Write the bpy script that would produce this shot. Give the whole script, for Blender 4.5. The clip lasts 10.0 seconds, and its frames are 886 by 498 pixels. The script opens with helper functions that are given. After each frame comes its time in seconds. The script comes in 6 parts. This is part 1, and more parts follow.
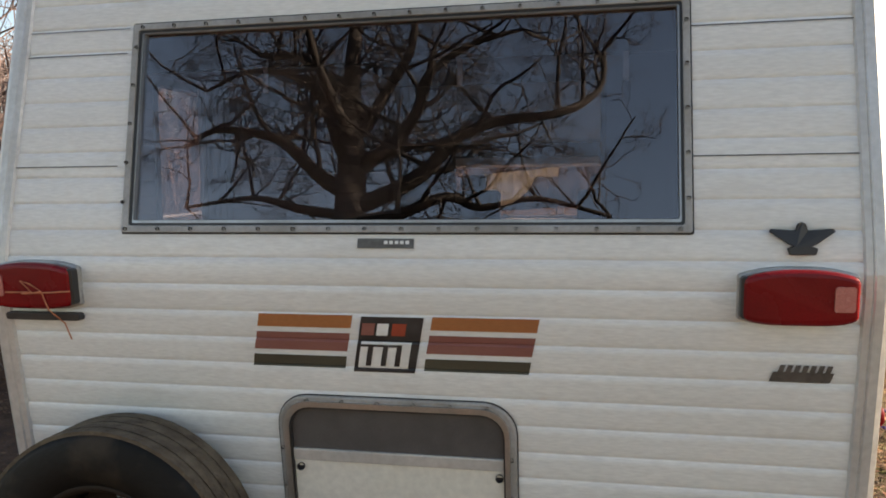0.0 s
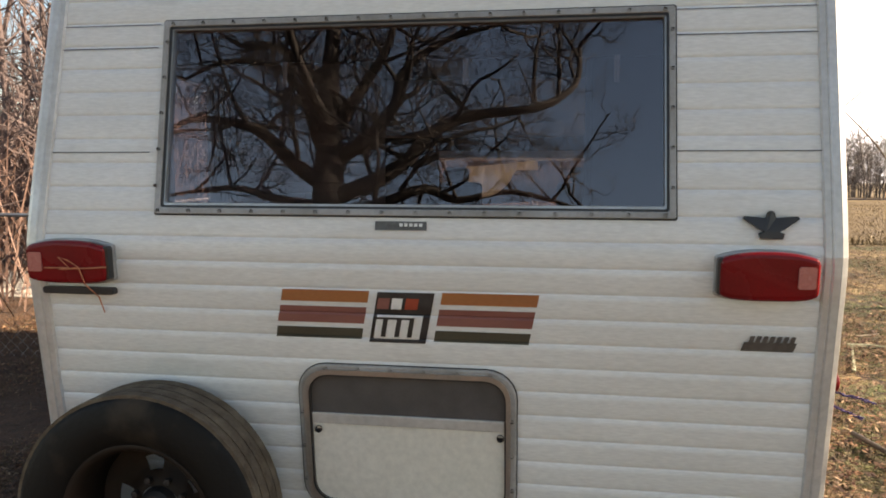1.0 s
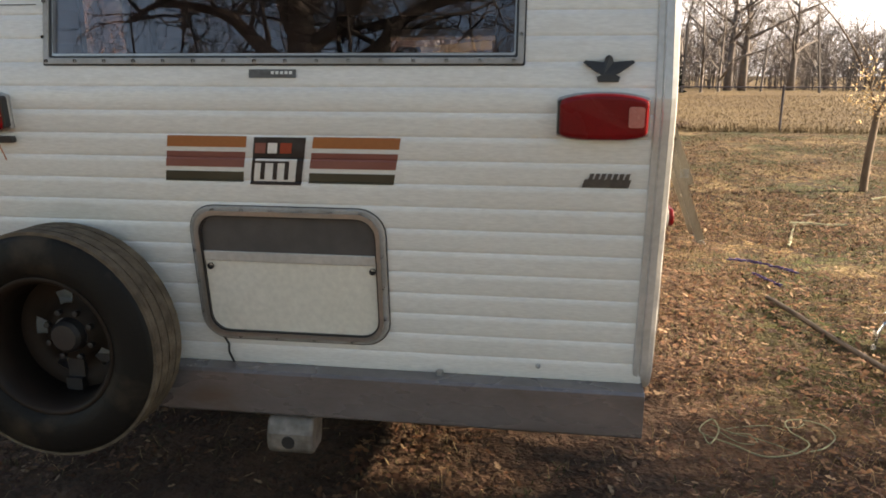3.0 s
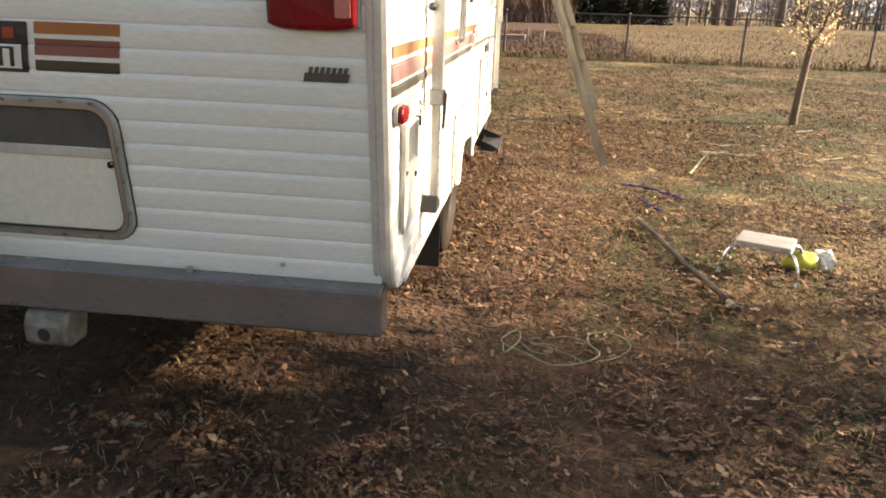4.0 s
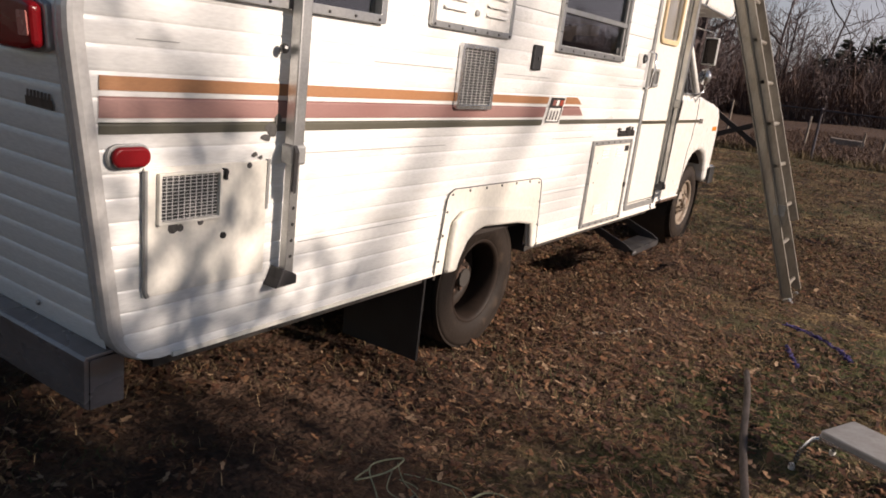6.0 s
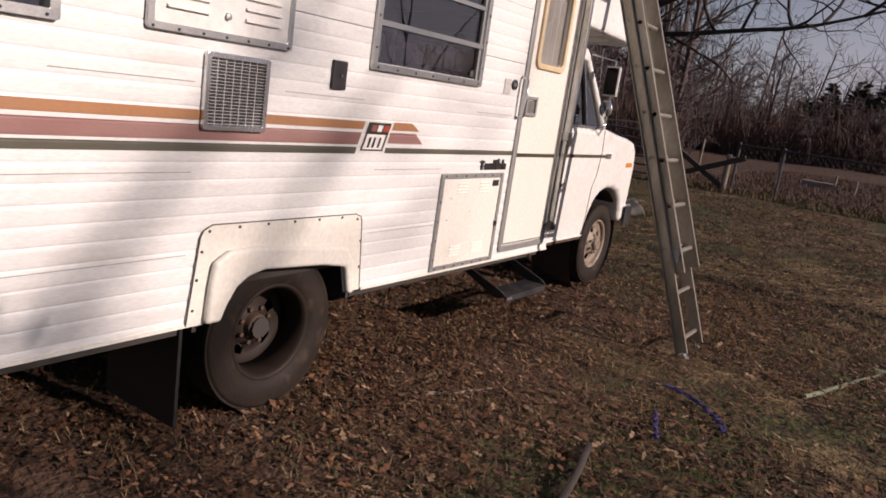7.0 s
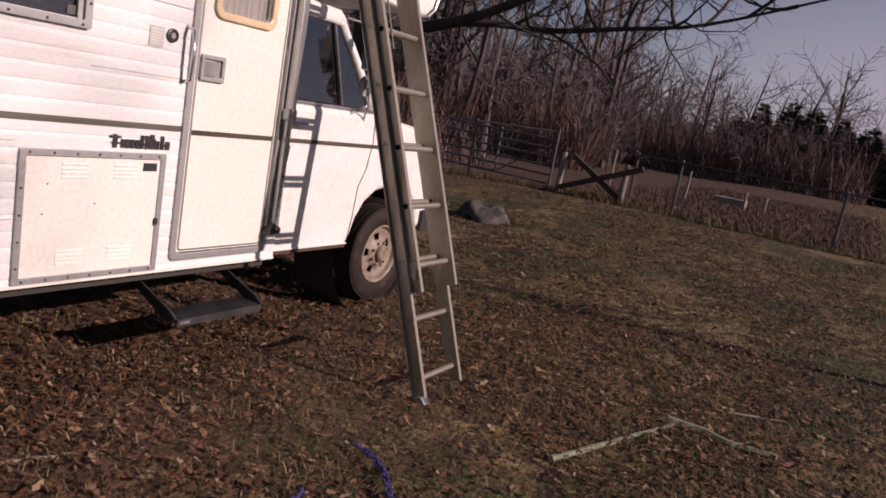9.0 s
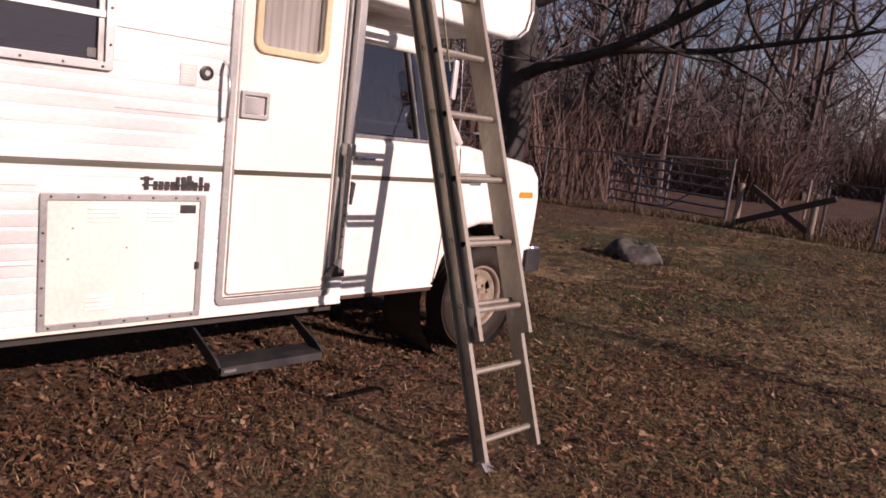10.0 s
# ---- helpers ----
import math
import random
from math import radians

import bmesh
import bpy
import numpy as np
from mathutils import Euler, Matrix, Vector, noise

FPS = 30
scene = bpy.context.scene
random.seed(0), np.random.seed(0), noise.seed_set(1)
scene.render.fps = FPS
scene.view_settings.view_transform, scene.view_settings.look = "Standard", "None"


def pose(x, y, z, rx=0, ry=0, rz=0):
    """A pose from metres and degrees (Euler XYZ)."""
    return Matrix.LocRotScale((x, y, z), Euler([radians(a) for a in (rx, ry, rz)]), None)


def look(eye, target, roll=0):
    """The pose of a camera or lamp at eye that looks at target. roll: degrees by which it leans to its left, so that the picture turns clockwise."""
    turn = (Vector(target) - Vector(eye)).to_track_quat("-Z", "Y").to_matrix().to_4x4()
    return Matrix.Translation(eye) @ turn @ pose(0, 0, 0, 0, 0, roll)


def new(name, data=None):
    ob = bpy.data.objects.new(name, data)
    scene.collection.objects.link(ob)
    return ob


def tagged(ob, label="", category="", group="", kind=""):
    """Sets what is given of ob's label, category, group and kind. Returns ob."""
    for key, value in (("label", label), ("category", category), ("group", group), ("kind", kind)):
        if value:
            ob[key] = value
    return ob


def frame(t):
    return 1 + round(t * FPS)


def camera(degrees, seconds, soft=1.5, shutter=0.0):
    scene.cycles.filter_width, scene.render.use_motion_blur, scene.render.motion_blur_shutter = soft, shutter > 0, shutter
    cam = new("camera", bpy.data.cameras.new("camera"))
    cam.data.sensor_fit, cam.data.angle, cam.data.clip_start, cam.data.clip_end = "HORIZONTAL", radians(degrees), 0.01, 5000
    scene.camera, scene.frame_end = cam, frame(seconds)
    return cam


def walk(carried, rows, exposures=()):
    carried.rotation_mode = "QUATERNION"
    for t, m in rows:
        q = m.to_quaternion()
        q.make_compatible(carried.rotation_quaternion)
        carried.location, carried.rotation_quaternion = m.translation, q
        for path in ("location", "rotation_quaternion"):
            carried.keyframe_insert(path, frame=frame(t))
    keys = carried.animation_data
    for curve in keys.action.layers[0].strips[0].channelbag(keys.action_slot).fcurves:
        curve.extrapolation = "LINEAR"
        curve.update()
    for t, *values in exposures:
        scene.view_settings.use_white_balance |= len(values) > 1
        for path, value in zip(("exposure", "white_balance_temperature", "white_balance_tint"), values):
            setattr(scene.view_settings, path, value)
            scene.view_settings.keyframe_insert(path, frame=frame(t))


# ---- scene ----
cam = camera(62.1, 10.0, soft=1.75)
PATH = [
    (0, (-0.065, -0.136, 1.685), (-0.439, 1.822, 1.520), -0.6),
    (0.5, (-0.104, -0.320, 1.688), (-0.446, 1.647, 1.593), 0.2),
    (1, (-0.134, -0.359, 1.672), (-0.431, 1.610, 1.488), 0.2),
    (1.5, (-0.141, -0.377, 1.673), (-0.425, 1.593, 1.472), -0.0),
    (2, (-0.129, -0.379, 1.668), (-0.420, 1.592, 1.492), 0.1),
    (2.5, (-0.059, -0.426, 1.611), (-0.184, 1.551, 1.345), 2.4),
    (3, (0.268, -0.508, 1.540), (-0.002, 1.420, 1.080), 0.1),
    (3.2, (0.472, -0.526, 1.496), (0.231, 1.391, 0.978), 3.2),
    (4.3, (1.296, -0.361, 1.430), (1.057, 1.514, 0.778), 1.2),
    (4.5, (1.478, -0.316, 1.412), (1.033, 1.524, 0.769), -1.5),
    (5, (1.809, -0.065, 1.427), (0.933, 1.603, 0.757), 0.5),
    (5.5, (2.103, 0.280, 1.428), (1.139, 1.908, 0.779), 1.8),
    (6, (2.401, 0.691, 1.467), (1.356, 2.319, 0.961), 6.9),
    (6.2, (2.522, 0.866, 1.446), (1.501, 2.522, 0.985), 8.0),
    (7.3, (2.938, 1.951, 1.521), (1.875, 3.595, 1.113), 8.2),
    (7.5, (2.987, 2.142, 1.501), (1.944, 3.800, 1.103), 8.4),
    (8, (3.104, 2.547, 1.517), (2.129, 4.247, 1.117), 8.5),
    (8.5, (3.331, 2.963, 1.521), (2.310, 4.642, 1.149), 8.9),
    (9, (3.465, 3.352, 1.496), (2.508, 5.069, 1.126), 10.2),
    (9.5, (3.618, 3.765, 1.476), (2.509, 5.364, 1.015), 10.7),
    (10, (3.702, 4.085, 1.500), (2.321, 5.494, 1.168), 6.7),
]
EXPOSURE = [(0.0, 2.33, 8300, 14), (0.6, 2.35, 8500, 14), (1.0, 2.27, 8400, 14), (1.5, 1.85, 8500, 14), (2.0, 1.83, 8500, 13), (2.5, 2.12, 8350, 13), (3.2, 2.18, 8450, 13), (4.5, 2.22, 7900, 12), (5.0, 2.1, 7500, 13), (5.5, 1.42, 7100, 15), (6.0, 0.45, 6900, 19), (6.2, 0.25, 6900, 22), (7.5, 0.03, 6600, 26), (8.5, 0.0, 6700, 31), (9.0, -0.03, 6700, 35), (9.5, 0.36, 6900, 36), (10.0, 0.27, 6950, 39)]
walk(cam, [(t, look(eye, target, roll)) for t, eye, target, roll in PATH], EXPOSURE)

# ---------------------------------------------------------------- light
SUN = Vector((1.0, 0.2, 0.47)).normalized()
world = bpy.data.worlds.new("world")
scene.world = world
world.use_nodes = True
wn = world.node_tree.nodes
sky = wn.new("ShaderNodeTexSky")
sky.sky_type = "NISHITA"
sky.sun_disc = False
sky.sun_elevation = math.asin(SUN.z)
sky.sun_rotation = math.atan2(SUN.x, SUN.y)
sky.air_density, sky.dust_density, sky.ozone_density = 1.0, 0.3, 1.6
wl_ = world.node_tree.links
# thin bright haze low in the sky on the sunny side
geo = wn.new("ShaderNodeTexCoord")
sepw = wn.new("ShaderNodeSeparateXYZ")
wl_.new(geo.outputs["Generated"], sepw.inputs[0])
low = wn.new("ShaderNodeMapRange")
low.interpolation_type = "SMOOTHSTEP"
low.inputs[1].default_value, low.inputs[2].default_value, low.inputs[3].default_value, low.inputs[4].default_value = 0.02, 0.36, 1.0, 0.0
wl_.new(sepw.outputs[2], low.inputs[0])
sunny = wn.new("ShaderNodeMapRange")
sunny.interpolation_type = "SMOOTHSTEP"
sunny.inputs[1].default_value, sunny.inputs[2].default_value = 0.35, 1.15
east = wn.new("ShaderNodeMath")
east.operation = "ADD"
wl_.new(sepw.outputs[0], east.inputs[0])
wl_.new(sepw.outputs[1], east.inputs[1])
wl_.new(east.outputs[0], sunny.inputs[0])
both = wn.new("ShaderNodeMath")
both.operation = "MULTIPLY"
wl_.new(low.outputs[0], both.inputs[0])
wl_.new(sunny.outputs[0], both.inputs[1])
hz = wn.new("ShaderNodeMix")
hz.data_type = "RGBA"
wl_.new(both.outputs[0], hz.inputs[0])
wl_.new(sky.outputs[0], hz.inputs[6])
hz.inputs[7].default_value = (7.5, 7.6, 8.4, 1)
wl_.new(hz.outputs[2], wn["Background"].inputs[0])
wn["Background"].inputs[1].default_value = 0.052
sun = new("sun", bpy.data.lights.new("sun", "SUN"))
sun.data.energy, sun.data.angle, sun.data.color = 5.0, radians(0.6), (1.0, 0.91, 0.79)
sun.matrix_world = look(SUN * 60, (0, 0, 0))


# ---------------------------------------------------------------- materials
def material(name, base, rough=0.6, metal=0.0, second=None, scale=6.0, amount=0.5, fine=60.0, bump=0.0, bump_scale=None,
             stretch=(1, 1, 1), island=0.0, coat=0.0, spots=None, spot_scale=3.0, spot_low=0.55, spot_high=0.7):
    """A Principled surface whose colour varies at two scales."""
    m = bpy.data.materials.new(name)
    m.use_nodes = True
    nt = m.node_tree
    n, l = nt.nodes, nt.links
    p = n["Principled BSDF"]
    p.inputs["Roughness"].default_value = rough
    p.inputs["Metallic"].default_value = metal
    p.inputs["Coat Weight"].default_value = coat
    tc = n.new("ShaderNodeTexCoord")
    mp = n.new("ShaderNodeMapping")
    mp.inputs["Scale"].default_value = stretch
    l.new(tc.outputs["Object"], mp.inputs[0])

    def nz(s, detail=6.0):
        t = n.new("ShaderNodeTexNoise")
        t.inputs["Scale"].default_value = s
        t.inputs["Detail"].default_value = detail
        l.new(mp.outputs[0], t.inputs["Vector"])
        return t.outputs[0]

    def ramp(fac, lo, hi):
        r = n.new("ShaderNodeMapRange")
        r.inputs[1].default_value, r.inputs[2].default_value = lo, hi
        l.new(fac, r.inputs[0])
        return r.outputs[0]

    def mix(fac, a, b):
        x = n.new("ShaderNodeMix")
        x.data_type = "RGBA"
        if isinstance(fac, float):
            x.inputs[0].default_value = fac
        else:
            l.new(fac, x.inputs[0])
        for i, c in ((6, a), (7, b)):
            if isinstance(c, tuple):
                x.inputs[i].default_value = (*c, 1)
            else:
                l.new(c, x.inputs[i])
        return x.outputs[2]

    second = second or tuple(c * 0.7 for c in base)
    big = ramp(nz(scale), 0.5 - 0.5 * amount * 0.6, 0.5 + 0.5 * amount)
    col = mix(big, base, second)
    small = ramp(nz(fine, 3.0), 0.3, 0.7)
    col = mix(small, col, mix(0.28, col, tuple(c * 0.55 for c in second)))
    if spots:
        col = mix(ramp(nz(spot_scale, 5.0), spot_low, spot_high), col, spots)
    if island:
        g = n.new("ShaderNodeNewGeometry")
        hs = n.new("ShaderNodeHueSaturation")
        mr = n.new("ShaderNodeMapRange")
        mr.inputs[3].default_value, mr.inputs[4].default_value = 1 - island, 1 + island
        l.new(g.outputs["Random Per Island"], mr.inputs[0])
        l.new(mr.outputs[0], hs.inputs["Value"])
        l.new(col, hs.inputs["Color"])
        col = hs.outputs[0]
    l.new(col, p.inputs["Base Color"])
    rr = n.new("ShaderNodeMapRange")
    rr.inputs[3].default_value, rr.inputs[4].default_value = max(0.02, rough - 0.1), min(1, rough + 0.12)
    l.new(big, rr.inputs[0])
    l.new(rr.outputs[0], p.inputs["Roughness"])
    if bump:
        b = n.new("ShaderNodeBump")
        b.inputs["Strength"].default_value = 1.0
        b.inputs["Distance"].default_value = bump
        l.new(nz(bump_scale or fine, 4.0), b.inputs["Height"])
        l.new(b.outputs[0], p.inputs["Normal"])
    return m


def leafy(name, stops, rough=0.75):
    """Colours picked leaf by leaf."""
    m = bpy.data.materials.new(name)
    m.use_nodes = True
    n, l = m.node_tree.nodes, m.node_tree.links
    p = n["Principled BSDF"]
    p.inputs["Roughness"].default_value = rough
    p.inputs["Specular IOR Level"].default_value = 0.35
    g = n.new("ShaderNodeNewGeometry")
    r = n.new("ShaderNodeValToRGB")
    r.color_ramp.interpolation = "LINEAR"
    els = r.color_ramp.elements
    while len(els) < len(stops):
        els.new(0.5)
    for i, c in enumerate(stops):
        els[i].position = i / (len(stops) - 1)
        els[i].color = (*c, 1)
    l.new(g.outputs["Random Per Island"], r.inputs[0])
    l.new(r.outputs[0], p.inputs["Base Color"])
    return m


def pane_glass(name, tint, front=0.04):
    """Clear or tinted pane; front: share of light that it mirrors when seen straight on."""
    m = bpy.data.materials.new(name)
    m.use_nodes = True
    n, l = m.node_tree.nodes, m.node_tree.links
    n.remove(n["Principled BSDF"])
    w = n.new("ShaderNodeLayerWeight")
    w.inputs[0].default_value = 0.5
    pw = n.new("ShaderNodeMath")
    pw.operation = "POWER"
    pw.inputs[1].default_value = 5.0
    l.new(w.outputs["Facing"], pw.inputs[0])
    f = n.new("ShaderNodeMapRange")
    f.inputs[3].default_value, f.inputs[4].default_value = front, 1.0
    l.new(pw.outputs[0], f.inputs[0])
    t = n.new("ShaderNodeBsdfTransparent")
    t.inputs[0].default_value = (*tint, 1)
    g = n.new("ShaderNodeBsdfGlossy")
    g.inputs["Roughness"].default_value = 0.0
    x = n.new("ShaderNodeMixShader")
    l.new(f.outputs[0], x.inputs[0])
    l.new(t.outputs[0], x.inputs[1])
    l.new(g.outputs[0], x.inputs[2])
    l.new(x.outputs[0], n["Material Output"].inputs[0])
    return m


SIDING = material("white_siding", (0.80, 0.797, 0.775), 0.36, second=(0.72, 0.715, 0.69), scale=1.6, amount=0.6, fine=35, stretch=(1, 1, 5),
                  spots=(0.52, 0.49, 0.44), spot_scale=2.6, spot_low=0.60, spot_high=0.95, bump=0.0003, bump_scale=5)
PANEL = material("cream_panel", (0.80, 0.77, 0.70), 0.42, second=(0.73, 0.70, 0.62), scale=2.0, amount=0.5, fine=50, bump=0.0004)
WHITE = material("white_paint", (0.82, 0.81, 0.78), 0.28, second=(0.72, 0.70, 0.65), scale=2.2, amount=0.5, fine=30, coat=0.3,
                 spots=(0.55, 0.49, 0.40), spot_scale=4, spot_low=0.66, spot_high=0.85)
ALU = material("weathered_aluminium", (0.55, 0.55, 0.54), 0.38, 0.85, second=(0.38, 0.38, 0.37), scale=9, fine=120, bump=0.0003)
ALU_DULL = material("dull_aluminium_trim", (0.44, 0.44, 0.43), 0.5, 0.6, second=(0.30, 0.30, 0.29), scale=12, fine=90, bump=0.0004)
LADDER = material("ladder_aluminium", (0.40, 0.365, 0.31), 0.45, 0.55, second=(0.22, 0.185, 0.15), scale=6, fine=80, stretch=(1, 1, 0.3), bump=0.0003)
STEEL = material("grey_bumper_paint", (0.27, 0.245, 0.245), 0.30, 0.45, second=(0.17, 0.15, 0.145), scale=3, fine=40, stretch=(1, 1, 3),
                 spots=(0.16, 0.11, 0.08), spot_scale=3, spot_low=0.6, spot_high=0.8)
TRIM = material("pale_metal_trim", (0.66, 0.65, 0.63), 0.42, 0.35, second=(0.52, 0.51, 0.49), scale=5, fine=60)
WINFRAME = material("grey_weathered_frame", (0.40, 0.395, 0.385), 0.5, 0.1, second=(0.25, 0.24, 0.22), scale=9, fine=90, bump=0.0004)
HITCH = material("dull_grey_hitch", (0.30, 0.27, 0.24), 0.6, 0.3, second=(0.10, 0.08, 0.065), scale=14)
CHROME = material("chrome", (0.78, 0.78, 0.79), 0.2, 0.85, second=(0.6, 0.6, 0.6), scale=6, fine=60)
BLACK = material("black_plastic", (0.02, 0.02, 0.021), 0.45, second=(0.035, 0.034, 0.033), scale=8)
BLACKSTEEL = material("black_painted_steel", (0.028, 0.028, 0.032), 0.5, 0.2, second=(0.05, 0.045, 0.042), scale=7)
UNDER = material("dirty_underbody", (0.03, 0.027, 0.024), 0.85, second=(0.05, 0.04, 0.032), scale=5)
RUBBER = material("tyre_rubber", (0.016, 0.0125, 0.0105), 0.7, second=(0.034, 0.024, 0.018), scale=5, amount=0.8, fine=60, bump=0.002, spots=(0.062, 0.043, 0.030), spot_scale=11, spot_low=0.56, spot_high=0.80)
DUSTY = material("dusty_tread_rubber", (0.075, 0.056, 0.040), 0.85, second=(0.20, 0.16, 0.115), scale=22, amount=0.6, fine=90, bump=0.008)
BLACKRUBBER = material("black_sidewall_rubber", (0.006, 0.006, 0.0062), 0.6, second=(0.014, 0.012, 0.010), scale=4, amount=0.8, fine=60, bump=0.002, spots=(0.060, 0.045, 0.031), spot_scale=5, spot_low=0.58, spot_high=0.80)
RIM = material("dirty_white_rim", (0.30, 0.25, 0.19), 0.6, second=(0.13, 0.09, 0.065), scale=14, amount=0.9, fine=60,
               spots=(0.16, 0.08, 0.05), spot_scale=18, spot_low=0.55, spot_high=0.7)
RIMDARK = material("dark_rusty_rim", (0.014, 0.011, 0.009), 0.6, 0.0, second=(0.034, 0.021, 0.015), scale=12, amount=0.9, fine=60)
for dull in (RUBBER, DUSTY, RIMDARK, BLACKRUBBER):
    dull.node_tree.nodes["Principled BSDF"].inputs["Specular IOR Level"].default_value = 0.18
RUST = material("rusty_iron", (0.085, 0.048, 0.032), 0.8, 0.2, second=(0.07, 0.042, 0.03), scale=18, fine=90, bump=0.001)
RED = material("red_lens", (0.23, 0.006, 0.010), 0.3, second=(0.13, 0.004, 0.006), scale=4, amount=0.5, fine=200, coat=0.0, bump=0.0004, bump_scale=160)
RED.node_tree.nodes["Principled BSDF"].inputs["Specular IOR Level"].default_value = 0.25
PINK = material("faded_reflector", (0.55, 0.20, 0.17), 0.3, second=(0.45, 0.14, 0.12), scale=20, fine=220, bump=0.0005)
AMBER = material("amber_lens", (0.75, 0.28, 0.03), 0.25, second=(0.6, 0.2, 0.02), scale=8, coat=0.4)
ORANGE = material("orange_stripe", (0.42, 0.155, 0.055), 0.4, second=(0.36, 0.125, 0.045), scale=3, fine=70, stretch=(1, 1, 4))
MAROON = material("brown_stripe", (0.24, 0.085, 0.07), 0.4, second=(0.31, 0.13, 0.105), scale=3, fine=70, stretch=(1, 1, 4))
DARK = material("dark_stripe", (0.055, 0.05, 0.036), 0.4, second=(0.09, 0.08, 0.055), scale=3, fine=70, stretch=(1, 1, 4))
# faded copies for the sunny side; the sun's glare is painted in as paleness
GLARE_FADED_ORANGE = material("glare_faded_orange_stripe", (0.40, 0.19, 0.085), 0.5, second=(0.34, 0.165, 0.08), scale=2, fine=50, stretch=(1, 1, 4))
GLARE_FADED_BROWN = material("glare_faded_brown_stripe", (0.27, 0.135, 0.12), 0.5, second=(0.34, 0.20, 0.175), scale=2, fine=50, stretch=(1, 1, 4))
GLARE_FADED_DARK = material("glare_faded_dark_stripe", (0.075, 0.072, 0.05), 0.5, second=(0.11, 0.10, 0.075), scale=3, fine=50, stretch=(1, 1, 4))
INK = material("black_print", (0.022, 0.02, 0.02), 0.4, second=(0.05, 0.046, 0.045), scale=20)
GREYINK = material("worn_grey_badge", (0.15, 0.145, 0.14), 0.4, 0.4, second=(0.08, 0.075, 0.07), scale=40)
REDPRINT = material("red_print", (0.42, 0.07, 0.035), 0.4)
SCREEN = material("vent_screen", (0.10, 0.09, 0.088), 0.6, second=(0.07, 0.062, 0.06), scale=10, fine=300, bump=0.001, bump_scale=420)
GLASS = pane_glass("tinted_glass", (0.62, 0.58, 0.60), 0.165)
CABGLASS = pane_glass("cab_glass", (0.42, 0.40, 0.42), 0.17)
MIRROR = material("mirror_glass", (0.85, 0.85, 0.86), 0.03, 1.0, second=(0.8, 0.8, 0.8))
CLEAR = pane_glass("clear_glass", (0.90, 0.90, 0.89), 0.035)


def fabric(name, base, second, through_light):
    """Cloth that lets some light through."""
    m = material(name, base, 0.9, second=second, scale=7, fine=90, stretch=(1, 3, 0.5))
    n, l = m.node_tree.nodes, m.node_tree.links
    p = n["Principled BSDF"]
    t = n.new("ShaderNodeBsdfTranslucent")
    t.inputs[0].default_value = (*base, 1)
    x = n.new("ShaderNodeMixShader")
    x.inputs[0].default_value = through_light
    l.new(p.outputs[0], x.inputs[1])
    l.new(t.outputs[0], x.inputs[2])
    l.new(x.outputs[0], n["Material Output"].inputs[0])
    return m


CURTAIN = fabric("grey_white_curtain", (0.66, 0.63, 0.60), (0.48, 0.45, 0.42), 0.35)
SUNSHADE = fabric("tan_sunshade_cloth", (0.80, 0.68, 0.48), (0.62, 0.50, 0.33), 0.75)
TANFRAME = material("yellowed_frame", (0.66, 0.52, 0.32), 0.5, second=(0.58, 0.44, 0.26), scale=8)
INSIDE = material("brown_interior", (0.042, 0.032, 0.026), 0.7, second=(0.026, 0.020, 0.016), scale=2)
ROPE = material("pale_rope", (0.23, 0.24, 0.16), 0.9, second=(0.14, 0.15, 0.095), scale=30, fine=200)
PURPLE = material("purple_strap", (0.048, 0.034, 0.15), 0.8, second=(0.028, 0.021, 0.085), scale=20)
TWINE = material("orange_twine", (0.55, 0.20, 0.10), 0.8, second=(0.42, 0.15, 0.08), scale=60)
VINYL = material("grey_vinyl_seat", (0.34, 0.325, 0.31), 0.5, second=(0.26, 0.245, 0.23), scale=12)
BAGMAT = material("yellow_plastic_bag", (0.58, 0.52, 0.08), 0.35, second=(0.45, 0.42, 0.06), scale=20, bump=0.004, bump_scale=22)
BAGWHITE = material("crumpled_white_plastic", (0.75, 0.74, 0.72), 0.35, second=(0.55, 0.54, 0.53), scale=30, bump=0.006, bump_scale=35)
WOODPOLE = material("weathered_brown_pole", (0.065, 0.048, 0.04), 0.75, second=(0.03, 0.022, 0.019), scale=9, stretch=(4, 1, 1), bump=0.001)
TIMBER = material("grey_timber", (0.30, 0.25, 0.20), 0.85, second=(0.19, 0.15, 0.12), scale=6, stretch=(1, 1, 0.2), bump=0.003, bump_scale=30)
DARKTIMBER = material("dark_creosote_timber", (0.055, 0.042, 0.038), 0.85, second=(0.085, 0.065, 0.055), scale=6, bump=0.003, bump_scale=30)
GATEMAT = material("dark_gate_tube", (0.085, 0.082, 0.105), 0.55, 0.3, second=(0.085, 0.062, 0.055), scale=8)
GALV = material("galvanised_pipe", (0.40, 0.40, 0.40), 0.45, 0.7, second=(0.27, 0.25, 0.23), scale=9)
BARK = material("oak_bark", (0.042, 0.034, 0.031), 0.92, second=(0.022, 0.018, 0.016), scale=4, fine=24, stretch=(1, 1, 0.35), bump=0.012, bump_scale=16)
GREYBARK = material("grey_brown_bark", (0.115, 0.083, 0.080), 0.92, second=(0.070, 0.050, 0.049), scale=3, fine=18, stretch=(1, 1, 0.35), island=0.35)
# paler copy of the grey bark; aerial haze is put into its colour
HAZEBARK = material("far_hazed_bark", (0.19, 0.165, 0.155), 0.95, second=(0.135, 0.115, 0.108), scale=3, fine=18, island=0.25)
# darker copy of the oak bark; shade on the mirrored oak is in the colour
SHADED_OAK = material("shaded_oak_bark", (0.024, 0.020, 0.019), 0.95, second=(0.013, 0.011, 0.011), scale=4, fine=24, stretch=(1, 1, 0.35), bump=0.012, bump_scale=16)
